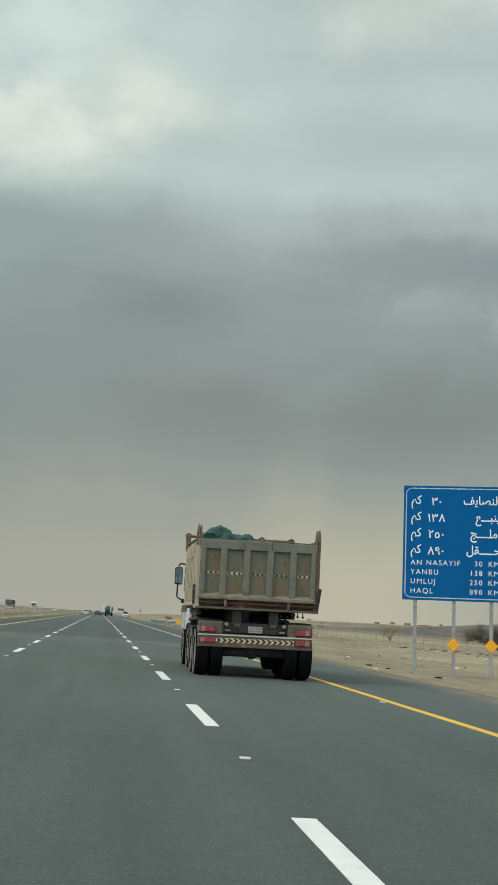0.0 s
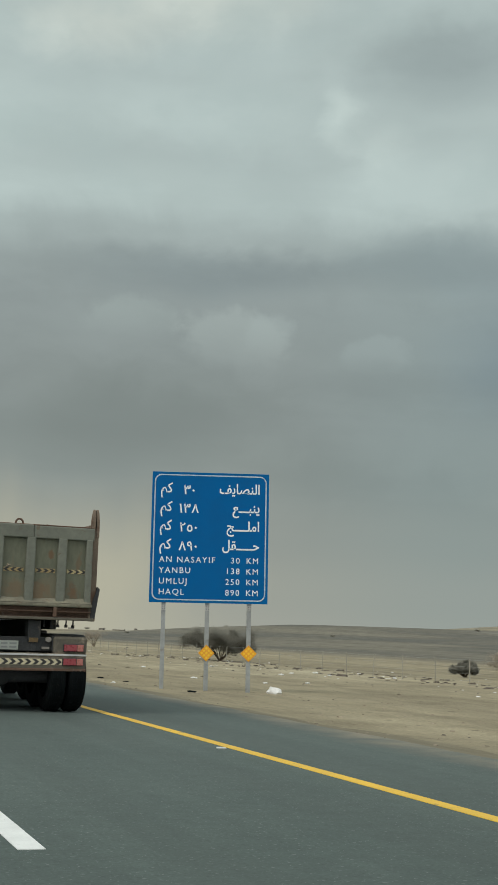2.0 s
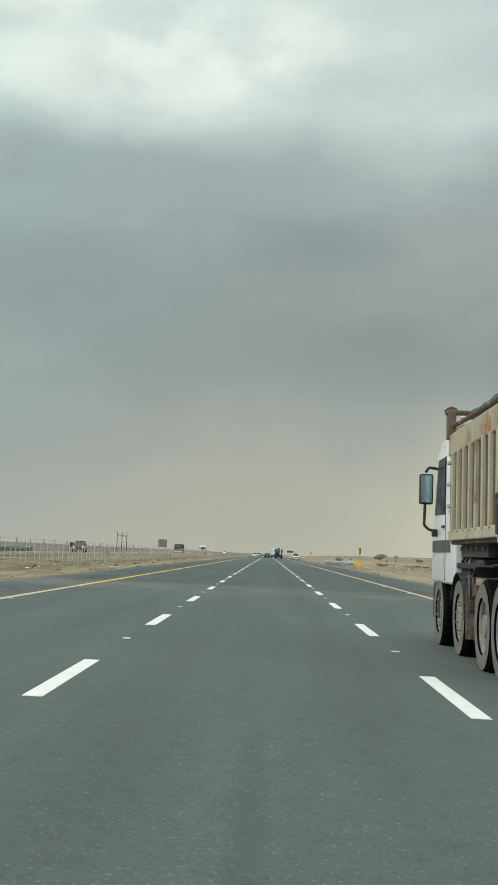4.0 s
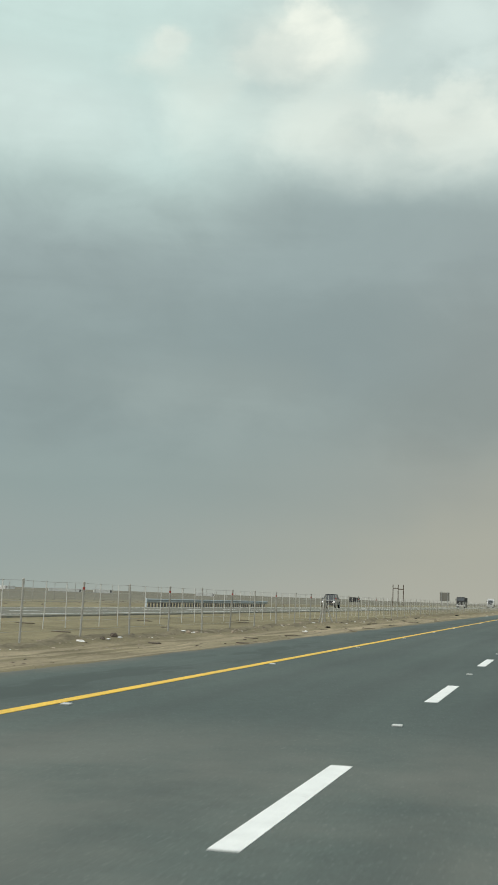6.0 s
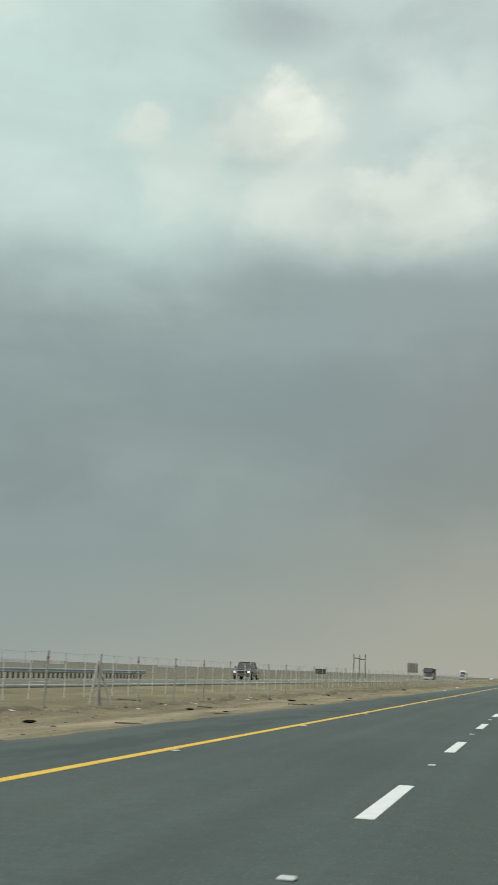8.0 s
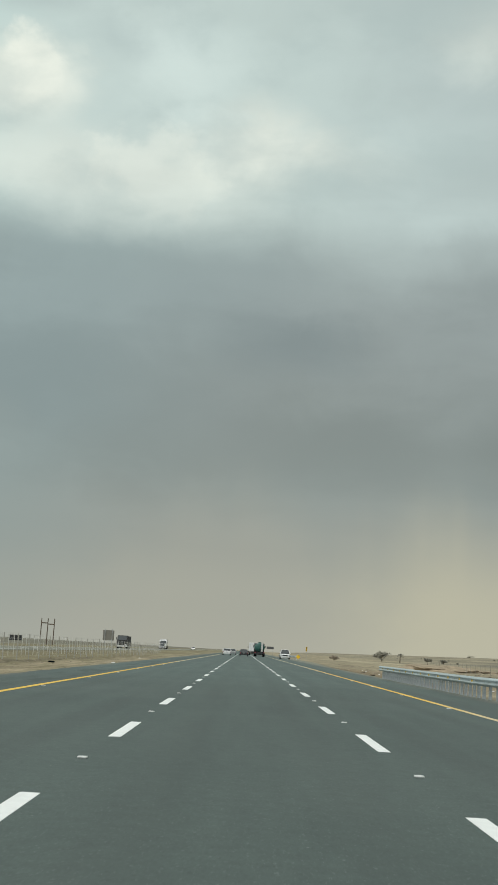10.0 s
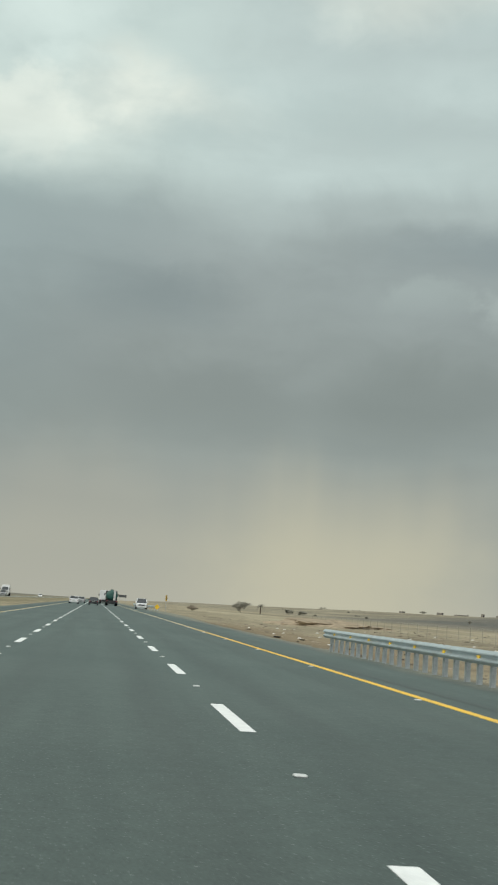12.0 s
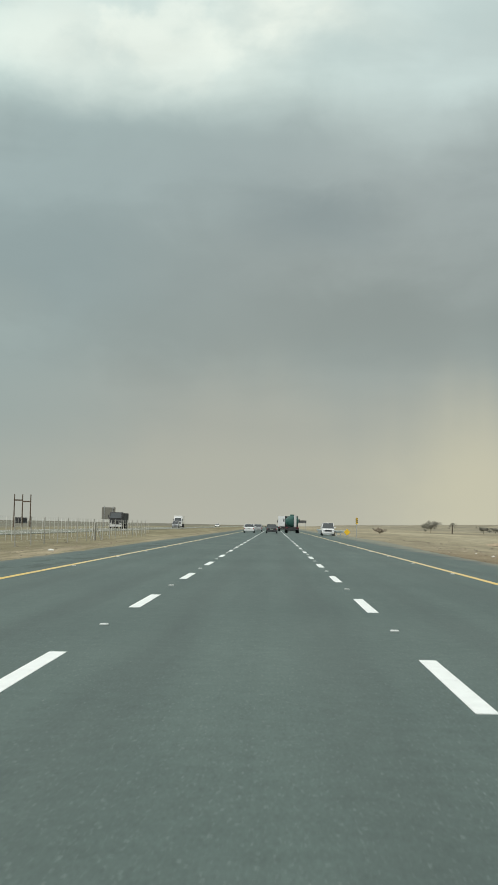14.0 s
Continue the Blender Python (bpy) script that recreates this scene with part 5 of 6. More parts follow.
def distance_sign(m):
    """Local x runs across the face, z up; the face looks back along -y. Size 4.30 by 4.75 m."""
    sg = thing("distance_sign", "large blue distance sign with white Arabic and English lettering", "road sign", m=m)
    W2, H, B = 2.13, 4.72, 3.06
    panel = part("panel", boxed(-W2, W2, 0.0, 0.03, B, B + H, bevel=0.004), SIGN_BLUE, sg)
    # white border with rounded corners
    bm = bmesh.new()
    i, r, w = 0.085, 0.26, 0.045

    def ring(off, rad):
        out = []
        for cx, cz, a0 in ((W2 - off - rad, B + H - off - rad, 0), (-W2 + off + rad, B + H - off - rad, 90), (-W2 + off + rad, B + off + rad, 180), (W2 - off - rad, B + off + rad, 270)):
            for k in range(9):
                a = radians(a0 + 90 * k / 8)
                out.append((cx + rad * math.cos(a), cz + rad * math.sin(a)))
        return out
    o1, o2 = ring(i, r), ring(i + w, r - w)
    va = [bm.verts.new((x, -0.004, z)) for x, z in o1]
    vb = [bm.verts.new((x, -0.004, z)) for x, z in o2]
    for k in range(len(va)):
        bm.faces.new((va[k], va[(k + 1) % len(va)], vb[(k + 1) % len(va)], vb[k]))
    bmesh.ops.solidify(bm, geom=bm.faces[:], thickness=0.003)
    part("border", bm, SIGN_WHITE, panel, "white rounded border line")

    def word(text, x, z, size, align, spread=1.0, thick=0.0, squash=1.0):
        lettering("letter", text, size, SIGN_WHITE, panel, pose(x, -0.006, z, 90, 0, 0) @ Matrix.Diagonal((squash, 1, 1, 1)), 0.002, spread, align, thick)
    km = "\ufee2\ufedb"
    tat = "\u0640"
    rows = (("\ufed2\ufef3\ufe8e\ufebc\ufee8\ufedf\ufe8d", "\u0663\u0660", 4.08, 0.86),
            ("\ufeca" + tat * 3 + "\ufe92\ufee8\ufef3", "\u0661\u0663\u0668", 3.40, 0.86),
            ("\ufe9e" + tat * 4 + "\ufee0\ufee3\ufe8d", "\u0662\u0665\u0660", 2.72, 0.86),
            ("\ufede\ufed8" + tat * 5 + "\ufea3", "\u0668\u0669\u0660", 2.04, 0.86))
    for name, number, z, sq in rows:
        word(name, W2 - 0.32, B + z - 0.16 + 0.05, 0.50, "RIGHT", thick=0.008, squash=sq)
        word(km, -W2 + 0.32, B + z - 0.16 + 0.05, 0.50, "LEFT", thick=0.008, squash=0.85)
        word(number, -W2 + 1.35, B + z - 0.16, 0.46, "CENTER", 1.12, thick=0.008)
    for k, (name, number) in enumerate((("AN NASAYIF", "30"), ("YANBU", "138"), ("UMLUJ", "250"), ("HAQL", "890"))):
        z = B + 1.44 - 0.385 * k
        word(name, -W2 + 0.32, z, 0.30, "LEFT", 1.25)
        word(number, W2 - 1.02, z, 0.30, "RIGHT", 1.25)
        word("KM", W2 - 0.34, z, 0.30, "RIGHT", 1.2)
    for z in (B + 0.5, B + 1.7, B + 3.0, B + 4.2):
        part("back_rail", boxed(-W2 + 0.05, W2 - 0.05, 0.03, 0.09, z - 0.04, z + 0.04, bevel=0.005), SIGN_BACK, sg)
    for x, y in ((-1.60, 0.0), (-0.03, 0.0), (1.48, 0.0)):
        bm = bmesh.new()
        box(bm, x - 0.075, x + 0.075, 0.09, 0.105, -0.55, B + H - 0.3)
        box(bm, x - 0.075, x + 0.075, 0.225, 0.24, -0.55, B + H - 0.3)
        box(bm, x - 0.009, x + 0.009, 0.10, 0.23, -0.55, B + H - 0.3)
        post = part("post", bm, POST_STEEL, sg, "galvanised steel I-section post")
        part("bolt_plate", boxed(x - 0.07, x + 0.07, 0.075, 0.092, B - 0.26, B - 0.08, bevel=0.004), SIGN_BACK, post)
        for bx_ in (-0.035, 0.035):
            for bz in (-0.21, -0.13):
                part("bolt", rodded((x + bx_, 0.055, B + bz), (x + bx_, 0.08, B + bz), 0.018, 6), BLACK_PLASTIC, post)
        if x > -1:
            bm = bmesh.new()
            h = 0.36
            prism(bm, [(-h, 0), (0, -h), (h, 0), (0, h)], 0.012, lambda u, v, w: (x + u * 0.82, 0.03 + w, 1.30 + v * 0.82))
            dia = part("marker_plate", bm, AMBER, sg, "amber diamond marker plate with round reflectors")
            for a in (-1, 0, 1):
                for b in (-1, 0, 1):
                    u, v = (a + b) * 0.082, (a - b) * 0.082
                    part("reflector", rodded((x + u, 0.03, 1.30 + v), (x + u, 0.012, 1.30 + v), 0.043, 12), AMBER_LENS, dia)
    return sg


SIGN = pose(14.78, SIGN_Y, -0.42, 0, -1.6, -17.0)
distance_sign(SIGN)


def rubble(name, mat, label, category, x, y, s, seed, flat=0.6, z=None):
    bm = bmesh.new()
    bmesh.ops.create_icosphere(bm, subdivisions=2, radius=s)
    for v in bm.verts:
        n = v.co.normalized()
        v.co *= 1 + 0.4 * noise.noise(n * 1.9 + Vector((seed, seed * 2, 0)))
        v.co.z = max(-s * 0.3, v.co.z * flat)
    ob = part(name, bm, mat)
    ob.location = (x, y, (ground_z(x, y) if z is None else z) + s * 0.2)
    return tagged(ob, label, category)


rubble("foam_block", LITTER, "white block of litter lying by the sign", "litter", 17.15, 96.0, 0.26, 2.2, 0.75)

# ---------------------------------------------------------------- boundary fence beside the near carriageway
FENCE_X, FENCE_S, FENCE_Y0 = -14.05, 4.108, 166.3


def wire_fence(name, label, x, ks, spacing, y0, height, base, red, strainers, droppers, post_mat, wires, thick=0.032):
    fe = thing(name, label, "fence", m=pose(x, 0, 0))
    rnd = random.Random(5)
    bm = bmesh.new()
    rod(bm, (0, 0, -0.25), (0, 0, height), thick, 8)
    bmesh.ops.create_uvsphere(bm, u_segments=8, v_segments=4, radius=thick, matrix=Matrix.Translation((0, 0, height)))
    proto = None
    drop = None
    cap = None
    for k in ks:
        y = y0 + spacing * k
        zb = base
        m = pose(rnd.uniform(-0.05, 0.05), y, zb, rnd.uniform(-2.2, 2.2), rnd.uniform(-2.2, 2.2), rnd.uniform(0, 360))
        if proto is None:
            proto = part("fence_post", bm, post_mat, fe)
            proto.matrix_basis = m
            p = proto
        else:
            p = share("fence_post", proto, fe, m)
        if red and k % 2 == 1 and k < 6:
            if cap is None:
                cap = part("red_band", rodded((0, 0, height - 0.22), (0, 0, height - 0.15), thick + 0.005, 10), RED_CAP, p, "faded red band")
            else:
                share("red_band", cap, p, Matrix.Identity(4))
        if droppers:
            for f in (0.36, 0.74):
                m = pose(0, y + spacing * f, base, rnd.uniform(-2, 2), rnd.uniform(-2, 2), 0)
                if drop is None:
                    bm = bmesh.new()
                    rod(bm, (0, 0, 0.30), (0, 0, height - 0.02), 0.013, 6)
                    drop = part("dropper", bm, DROPPER, fe, "pale thin fence dropper")
                    drop.matrix_basis = m
                else:
                    share("dropper", drop, fe, m)
    ys0, ys1 = y0 + spacing * ks[0], y0 + spacing * ks[-1]
    for i in range(wires):
        z = base + 0.25 + (height - 0.28) * i / (wires - 1)
        bm = bmesh.new()
        n = len(ks)
        for j in range(n - 1):
            a, b = ys0 + spacing * j, ys0 + spacing * (j + 1)
            rod(bm, (0.03, a, z), (0.03, (a + b) / 2, z - 0.02), 0.0035, 4)
            rod(bm, (0.03, (a + b) / 2, z - 0.02), (0.03, b, z), 0.0035, 4)
        part("wire", bm, WIRE, fe)
    for k in strainers:
        y = y0 + spacing * k
        for dx_, dy_ in ((0.0, -0.55), (0.0, 0.42), (0.55, 0.1), (-0.35, 0.3)):
            bm = bmesh.new()
            rod(bm, (dx_, y + dy_, base - 0.1), (0, y, base + height * 0.86), 0.04, 8)
            part("brace", bm, post_mat, fe, "leaning steel brace of the strainer post")
    return fe


wire_fence("wire_fence", "weathered steel post and wire fence with pale droppers", FENCE_X, list(range(-32, 48)), FENCE_S, FENCE_Y0, 1.63, -0.14, True, (0, 38), True, FENCE_STEEL, 6)
wire_fence("wire_fence", "thin grey post and wire fence on the desert", 34.5, list(range(0, 80)), 3.6, 96.0, 1.35, -0.36, False, (), False, PALE_POST, 4, 0.028)
wire_fence("wire_fence", "distant thin dark post and wire fence", -62.0, list(range(0, 60)), 6.5, 130.0, 2.2, -0.1, False, (), False, FENCE_STEEL, 3, 0.03)

# ---------------------------------------------------------------- guard rails


# galvanised steel with the posts' shade put into its colour
SHADED_STEEL = material("shaded_galvanised_steel", (0.37, 0.41, 0.42), 0.5, metal=0.5, vary=0.2, bump=0.1)


def w_beam(pts, top, drop=0.0):
    """The rolled W section swept along (x, y) points; the waves face the road on -x."""
    prof = [(0.0, 0.0), (-0.015, -0.012), (-0.075, -0.062), (-0.080, -0.085), (-0.010, -0.135), (-0.008, -0.170), (-0.078, -0.222), (-0.073, -0.248), (-0.015, -0.298), (0.0, -0.31)]
    bm = bmesh.new()
    rings = []
    for x, y in pts:
        rings.append([bm.verts.new((x + a, y, top + b)) for a, b in prof] + [bm.verts.new((x + a + 0.012, y, top + b)) for a, b in reversed(prof)])
    n = len(rings[0])
    for r0, r1 in zip(rings, rings[1:]):
        for j in range(n):
            bm.faces.new((r0[j], r0[(j + 1) % n], r1[(j + 1) % n], r1[j]))
    bm.faces.new(rings[0])
    bm.faces.new(rings[-1][::-1])
    return bm


def guard_rail(name, label, line, ys, post_step, top, flip, reflectors, post_mat, beam_mat=None):
    """line(y) gives x; posts and blocks stand behind the beam."""
    g = thing(name, label, "guard rail")
    y0, y1 = ys
    cuts = list(np.arange(y0, y1, 4.0)) + [y1]
    for a, b in zip(cuts, cuts[1:]):
        step = [a + (b + 0.12 - a) * i / 4 for i in range(5)]
        bm = w_beam([(line(y) - (0.004 if int((a - y0) / 4) % 2 else 0.0), y) for y in step], top)
        if flip:
            bmesh.ops.scale(bm, vec=(-1, 1, 1), verts=bm.verts)
        part("beam", bm, beam_mat or STEEL, g)
    proto = block = refl = None
    s = -1 if flip else 1
    for i, y in enumerate(np.arange(y0 + 0.3, y1, post_step)):
        x = line(y)
        mm = pose(s * (x + 0.17), y, 0, random.uniform(-1, 1), random.uniform(-1, 1), 0)
        if proto is None:
            bm = bmesh.new()
            box(bm, -0.05, 0.05, -0.062, -0.055, -0.3, top - 0.03)
            box(bm, -0.05, 0.05, 0.055, 0.062, -0.3, top - 0.03)
            box(bm, -0.055, -0.047, -0.058, 0.058, -0.3, top - 0.03)
            proto = part("post", bm, post_mat, g)
            proto.matrix_basis = mm
            block = part("spacer_block", boxed(-s * 0.17, -s * 0.052, -0.06, 0.06, top - 0.30, top - 0.02, bevel=0.01), STEEL, proto)
        else:
            p = share("post", proto, g, mm)
            share("spacer_block", block, p, Matrix.Identity(4))
        if reflectors and i % 3 == 0:
            rm = pose(s * (x - 0.012), y + 0.4, top - 0.155)
            if refl is None:
                bm = bmesh.new()
                prism(bm, [(-0.07, -0.065), (0.07, -0.065), (0.09, 0), (0.07, 0.065), (-0.07, 0.065)], -0.03, lambda u, v, w: (w * s, u, v))
                refl = part("reflector", bm, AMBER_LENS, g, "amber beam reflector")
                refl.matrix_basis = rm
            else:
                share("reflector", refl, g, rm)
    return g


def flare(start):
    return lambda y: 8.42 + 1.7 * smooth(start + 11, start, y) ** 1.4


rail_near = guard_rail("guard_rail", "galvanised W-beam guard rail on close-set steel posts", flare(196.5), (196.5, 237.6), 0.86, 0.77, False, True, SHADED_STEEL)
rail_far = guard_rail("guard_rail", "galvanised W-beam guard rail far along the shoulder", flare(388), (388, 452), 2.0, 0.77, False, False, STEEL)
# darker steels on the opposite rail carry its shading in their colour
rail_opp = guard_rail("guard_rail", "guard rail in shade-darkened steel beside the opposite carriageway", lambda y: 31.9, (184.5, 223.5), 0.78, 0.74, True, False, DARK_STEEL, SHADED_STEEL)


def end_marker(x, y):
    e = thing("rail_end_marker", "yellow diamond marker plate at the guard rail's end", "rail marker", "rail end markers", m=pose(x, y, 0))
    bm = bmesh.new()
    box(bm, -0.31, 0.31, -0.035, 0.0, -0.31, 0.31, bevel=0.012)
    body = part("plate", bm, HAZ_YELLOW, e)
    body.matrix_basis = pose(0, -0.06, 0.60, 0, 45, 0)
    for k in (-1, 1):
        part("bolt", rodded((0.1 * k, -0.05, 0.1 * k), (0.1 * k, -0.03, 0.1 * k), 0.02, 8), POST_STEEL, body)
    part("foot", rodded((0, 0, -0.2), (0, 0, 0.3), 0.05, 8), POST_STEEL, e)


end_marker(10.15, 196.2)
end_marker(10.15, 387.6)


def hazard_marker(m, bottom, group="hazard markers"):
    h = thing("hazard_marker", "yellow and black striped hazard board on a steel post", "road sign", group, m=m)
    w, t = 0.155, bottom + 0.92
    board = part("board", boxed(-w, w, 0, 0.012, bottom, t, bevel=0.004), HAZ_YELLOW, h)
    for k in range(3):
        zc = bottom + 0.17 + k * 0.29
        bm = bmesh.new()
        prism(bm, [(-w + 0.004, zc - 0.15), (w - 0.004, zc + 0.09), (w - 0.004, min(zc + 0.235, t - 0.005)), (-w + 0.004, zc - 0.005)], -0.003, lambda u, v, q: (u, -0.001 + q, v))
        part("stripe", bm, HAZ_BLACK, board, "black diagonal stripe")
    bm = bmesh.new()
    box(bm, -0.03, 0.03, 0.012, 0.05, -0.5, t - 0.1)
    part("post", bm, POST_STEEL, h)


hazard_marker(pose(11.7, 214.3, -0.05, 0, 1.5, 0), 1.78)
part("end_post", boxed(-31.95, -31.83, 184.25, 184.37, -0.2, 0.80, bevel=0.02), SIGN_WHITE, rail_opp, "white end post of the rail")
hazard_marker(pose(12.3, 400.0, -0.05, 0, 0, 0), 1.78)

# ---------------------------------------------------------------- sign seen from behind, boards and poles


BOARD_GREY = material("dull_grey_board", (0.20, 0.195, 0.17), 0.8, vary=0.15, bump=0.05)


def back_board(x, y, w, h, z0, label, lean=0.0, ribs=True):
    b = thing("sign_back", label, "road sign", m=pose(x, y, 0, 0, lean, 0))
    panel = part("panel", boxed(-w / 2, w / 2, 0, 0.02, z0, z0 + h, bevel=0.004), SIGN_BACK if ribs else BOARD_GREY, b)
    n = 22 if ribs else 0
    for k in range(n):
        z = z0 + h * (k + 0.5) / n
        part("stiffener", boxed(-w / 2, w / 2, 0.02, 0.028 - 0.05, z - h / n * 0.22, z + h / n * 0.22, bevel=0.0), SIGN_WHITE, panel)
    for sx in (-w * 0.32, w * 0.32):
        part("post", boxed(sx - 0.09, sx + 0.09, -0.16, -0.02, -0.4, z0 + h + 0.35, bevel=0.01), POST_STEEL, b)


back_board(-43.6, 174.0, 4.2, 3.1, 3.05, "back of a ribbed aluminium sign on tall steel posts", 1.5)
back_board(-41.0, 520.0, 3.4, 3.0, 1.9, "back of a dull grey sign board", 0.0, False)


def pole_frame(x, y, h):
    p = thing("power_pole", "three-legged timber power pole frame with crossbars", "power pole", m=pose(x, y, 0))
    for dx_ in (-1.6, 0, 1.6):
        part("pole", rodded((dx_, 0, -0.5), (dx_, 0, h), 0.14, 8, 0.10), BARK, p)
    part("crossbar", boxed(-1.7, 0.1, -0.08, 0.08, h * 0.80, h * 0.84), BARK, p)
    part("crossbar", boxed(-0.1, 1.7, -0.08, 0.08, h * 0.76, h * 0.80), BARK, p)


pole_frame(-49.0, 457.0, 6.3)

# ---------------------------------------------------------------- vehicles


def loft(bm, sections):
    """Bridges rings of the same length, with both ends capped."""
    rings = [[bm.verts.new(p) for p in s] for s in sections]
    n = len(rings[0])
    for a, b in zip(rings, rings[1:]):
        for j in range(n):
            bm.faces.new((a[j], a[(j + 1) % n], b[(j + 1) % n], b[j]))
    bm.faces.new(rings[0])
    bm.faces.new(rings[-1][::-1])


def car(m, paint, label, group, kind="saloon", lit=False, category="car"):
    """y = 0 is the middle, the nose points to +y."""
    c = thing("car" if kind != "pickup" else "pickup_truck", label, category, group, m=m)
    if kind == "suv":
        L, Wd, H, belt, roof = 4.7, 0.93, 1.82, 1.10, (-2.15, 0.95)
    elif kind == "pickup":
        L, Wd, H, belt, roof = 5.3, 0.93, 1.78, 1.13, (-0.85, 0.35)
    else:
        L, Wd, H, belt, roof = 4.7, 0.90, 1.46, 0.95, (-1.35, 0.65)
    low = 0.42 if kind == "pickup" else 0.26
    bm = bmesh.new()
    secs = []
    for f, zt, wk in ((-0.5, belt * 0.86, 0.86), (-0.47, belt * 0.98, 0.95), (-0.25, belt, 1.0), (0.12, belt, 1.0), (0.30, belt * 0.95, 1.0), (0.45, belt * 0.86, 0.95), (0.5, belt * 0.66, 0.86)):
        y = f * L
        w = Wd * wk
        secs.append([(-w * 0.92, y, low), (-w, y, low + 0.19), (-w, y, zt * 0.8), (-w * 0.93, y, zt), (w * 0.93, y, zt), (w, y, zt * 0.8), (w, y, low + 0.19), (w * 0.92, y, low)])
    loft(bm, secs)
    bmesh.ops.bevel(bm, geom=[e for e in bm.edges if e.is_manifold and e.calc_face_angle() > 0.5], offset=0.03, segments=2, affect="EDGES")
    body = part("body", bm, paint, c, smooth=True)
    bm = bmesh.new()
    r0, r1 = roof
    cabw = Wd * 0.92
    loft(bm, [[(-cabw, r0 - 0.28, belt - 0.03), (cabw, r0 - 0.28, belt - 0.03), (cabw, r1 + 0.62, belt - 0.03), (-cabw, r1 + 0.62, belt - 0.03)],
              [(-cabw * 0.82, r0, H - 0.05), (cabw * 0.82, r0, H - 0.05), (cabw * 0.82, r1, H - 0.05), (-cabw * 0.82, r1, H - 0.05)]])
    part("glasshouse", bm, GLASS_DARK, c, "dark tinted windows")
    bm = bmesh.new()
    box(bm, -cabw * 0.84, cabw * 0.84, r0 - 0.03, r1 + 0.04, H - 0.07, H, bevel=0.03)
    for sx in (-1, 1):
        for ya, yb in ((r0 - 0.28, r0), (r1 + 0.62, r1), ((r0 + r1) / 2, (r0 + r1) / 2)):
            rod(bm, (sx * cabw, ya, belt - 0.04), (sx * cabw * 0.82, yb, H - 0.04), 0.035, 6)
    part("roof", bm, paint, c)
    if kind == "suv":
        part("grille", boxed(-0.5, 0.5, L * 0.49, L * 0.51, 0.60, 0.82, bevel=0.02), BLACK_PLASTIC, c, "dark radiator grille")
    if kind == "pickup":
        part("cargo_bed", boxed(-Wd * 0.9, Wd * 0.9, -L * 0.48, -1.05, belt - 0.02, belt + 0.10, bevel=0.03), paint, c)
        part("grille", boxed(-0.62, 0.62, L * 0.5 - 0.06, L * 0.5 + 0.03, 0.70, 1.02, bevel=0.03), BLACK_PLASTIC, c, "dark radiator grille")
        part("bright_trim", boxed(-0.66, 0.66, L * 0.5 + 0.02, L * 0.5 + 0.05, 0.88, 0.93, bevel=0.01), CHROME_BAR, c)
        part("chrome_bumper", boxed(-0.9, 0.9, L * 0.5, L * 0.5 + 0.10, 0.46, 0.64, bevel=0.04), BUMPER_PAINT, c)
    for sx in (-1, 1):
        part("headlamp", boxed(sx * Wd * 0.52, sx * Wd * 0.86, L * 0.47, L * 0.503, belt * 0.60, belt * 0.76, bevel=0.02), HEADLAMP if lit else LENS_CLEAR, c)
        part("tail_lamp", boxed(sx * Wd * 0.74, sx * Wd * 0.9, -L * 0.506, -L * 0.48, belt * 0.62, belt * 0.85, bevel=0.02), LAMP_RED, c)
        part("mirror", boxed(sx * Wd * 0.98, sx * (Wd + 0.18), r1 + 0.28, r1 + 0.40, belt, belt + 0.16, bevel=0.03), paint, c)
        for y in (-L * 0.30, L * 0.31):
            r = 0.42 if kind == "pickup" else 0.37 if kind == "suv" else 0.32
            tyre = part("wheel", rodded((sx * (Wd - 0.20), y, r), (sx * (Wd + 0.012), y, r), r, 20), RUBBER, c)
            part("rim", rodded((sx * (Wd - 0.02), y, r), (sx * (Wd + 0.02), y, r), r * 0.62, 14), STEEL, tyre)
    part("bumper", boxed(-Wd * 0.92, Wd * 0.92, L * 0.48, L * 0.515, 0.32, 0.52, bevel=0.03), paint, c)
    part("bumper", boxed(-Wd * 0.92, Wd * 0.92, -L * 0.515, -L * 0.48, 0.32, 0.52, bevel=0.03), paint, c)
    part("number_plate", boxed(-0.24, 0.24, -L * 0.52, -L * 0.51, 0.62, 0.74), PLATE, c)
    return c


LANE_W = 3.65
car(pose(-LANE_W - 0.2, 425, 0), CAR_WHITE, "white saloon car driving ahead in the fast lane", "traffic ahead")
car(pose(-LANE_W + 0.6, 470, 0), CAR_SILVER, "silver-grey car far ahead in the fast lane", "traffic ahead")
car(pose(-0.1, 418, 0), CAR_DARK, "dark saloon car driving ahead", "traffic ahead")
car(pose(7.9, 396, 0, 0, 0, 180), CAR_WHITE, "white off-road car facing the traffic on the paved shoulder", "traffic ahead", "suv")
car(pose(-29.6, 249.0, 0.09, 0, 0, 183), CAR_GREY, "dark grey pickup truck with lit headlamps on the opposite carriageway", "oncoming traffic", "pickup", True, "pickup truck")
car(pose(-27.5, 560, 0.09, 0, 0, 180), CAR_SILVER, "silver car on the opposite carriageway", "oncoming traffic", "suv")
car(pose(-25.5, 760, 0.09, 0, 0, 180), CAR_WHITE, "white car with lit headlamps far off on the opposite carriageway", "oncoming traffic", "saloon", True)


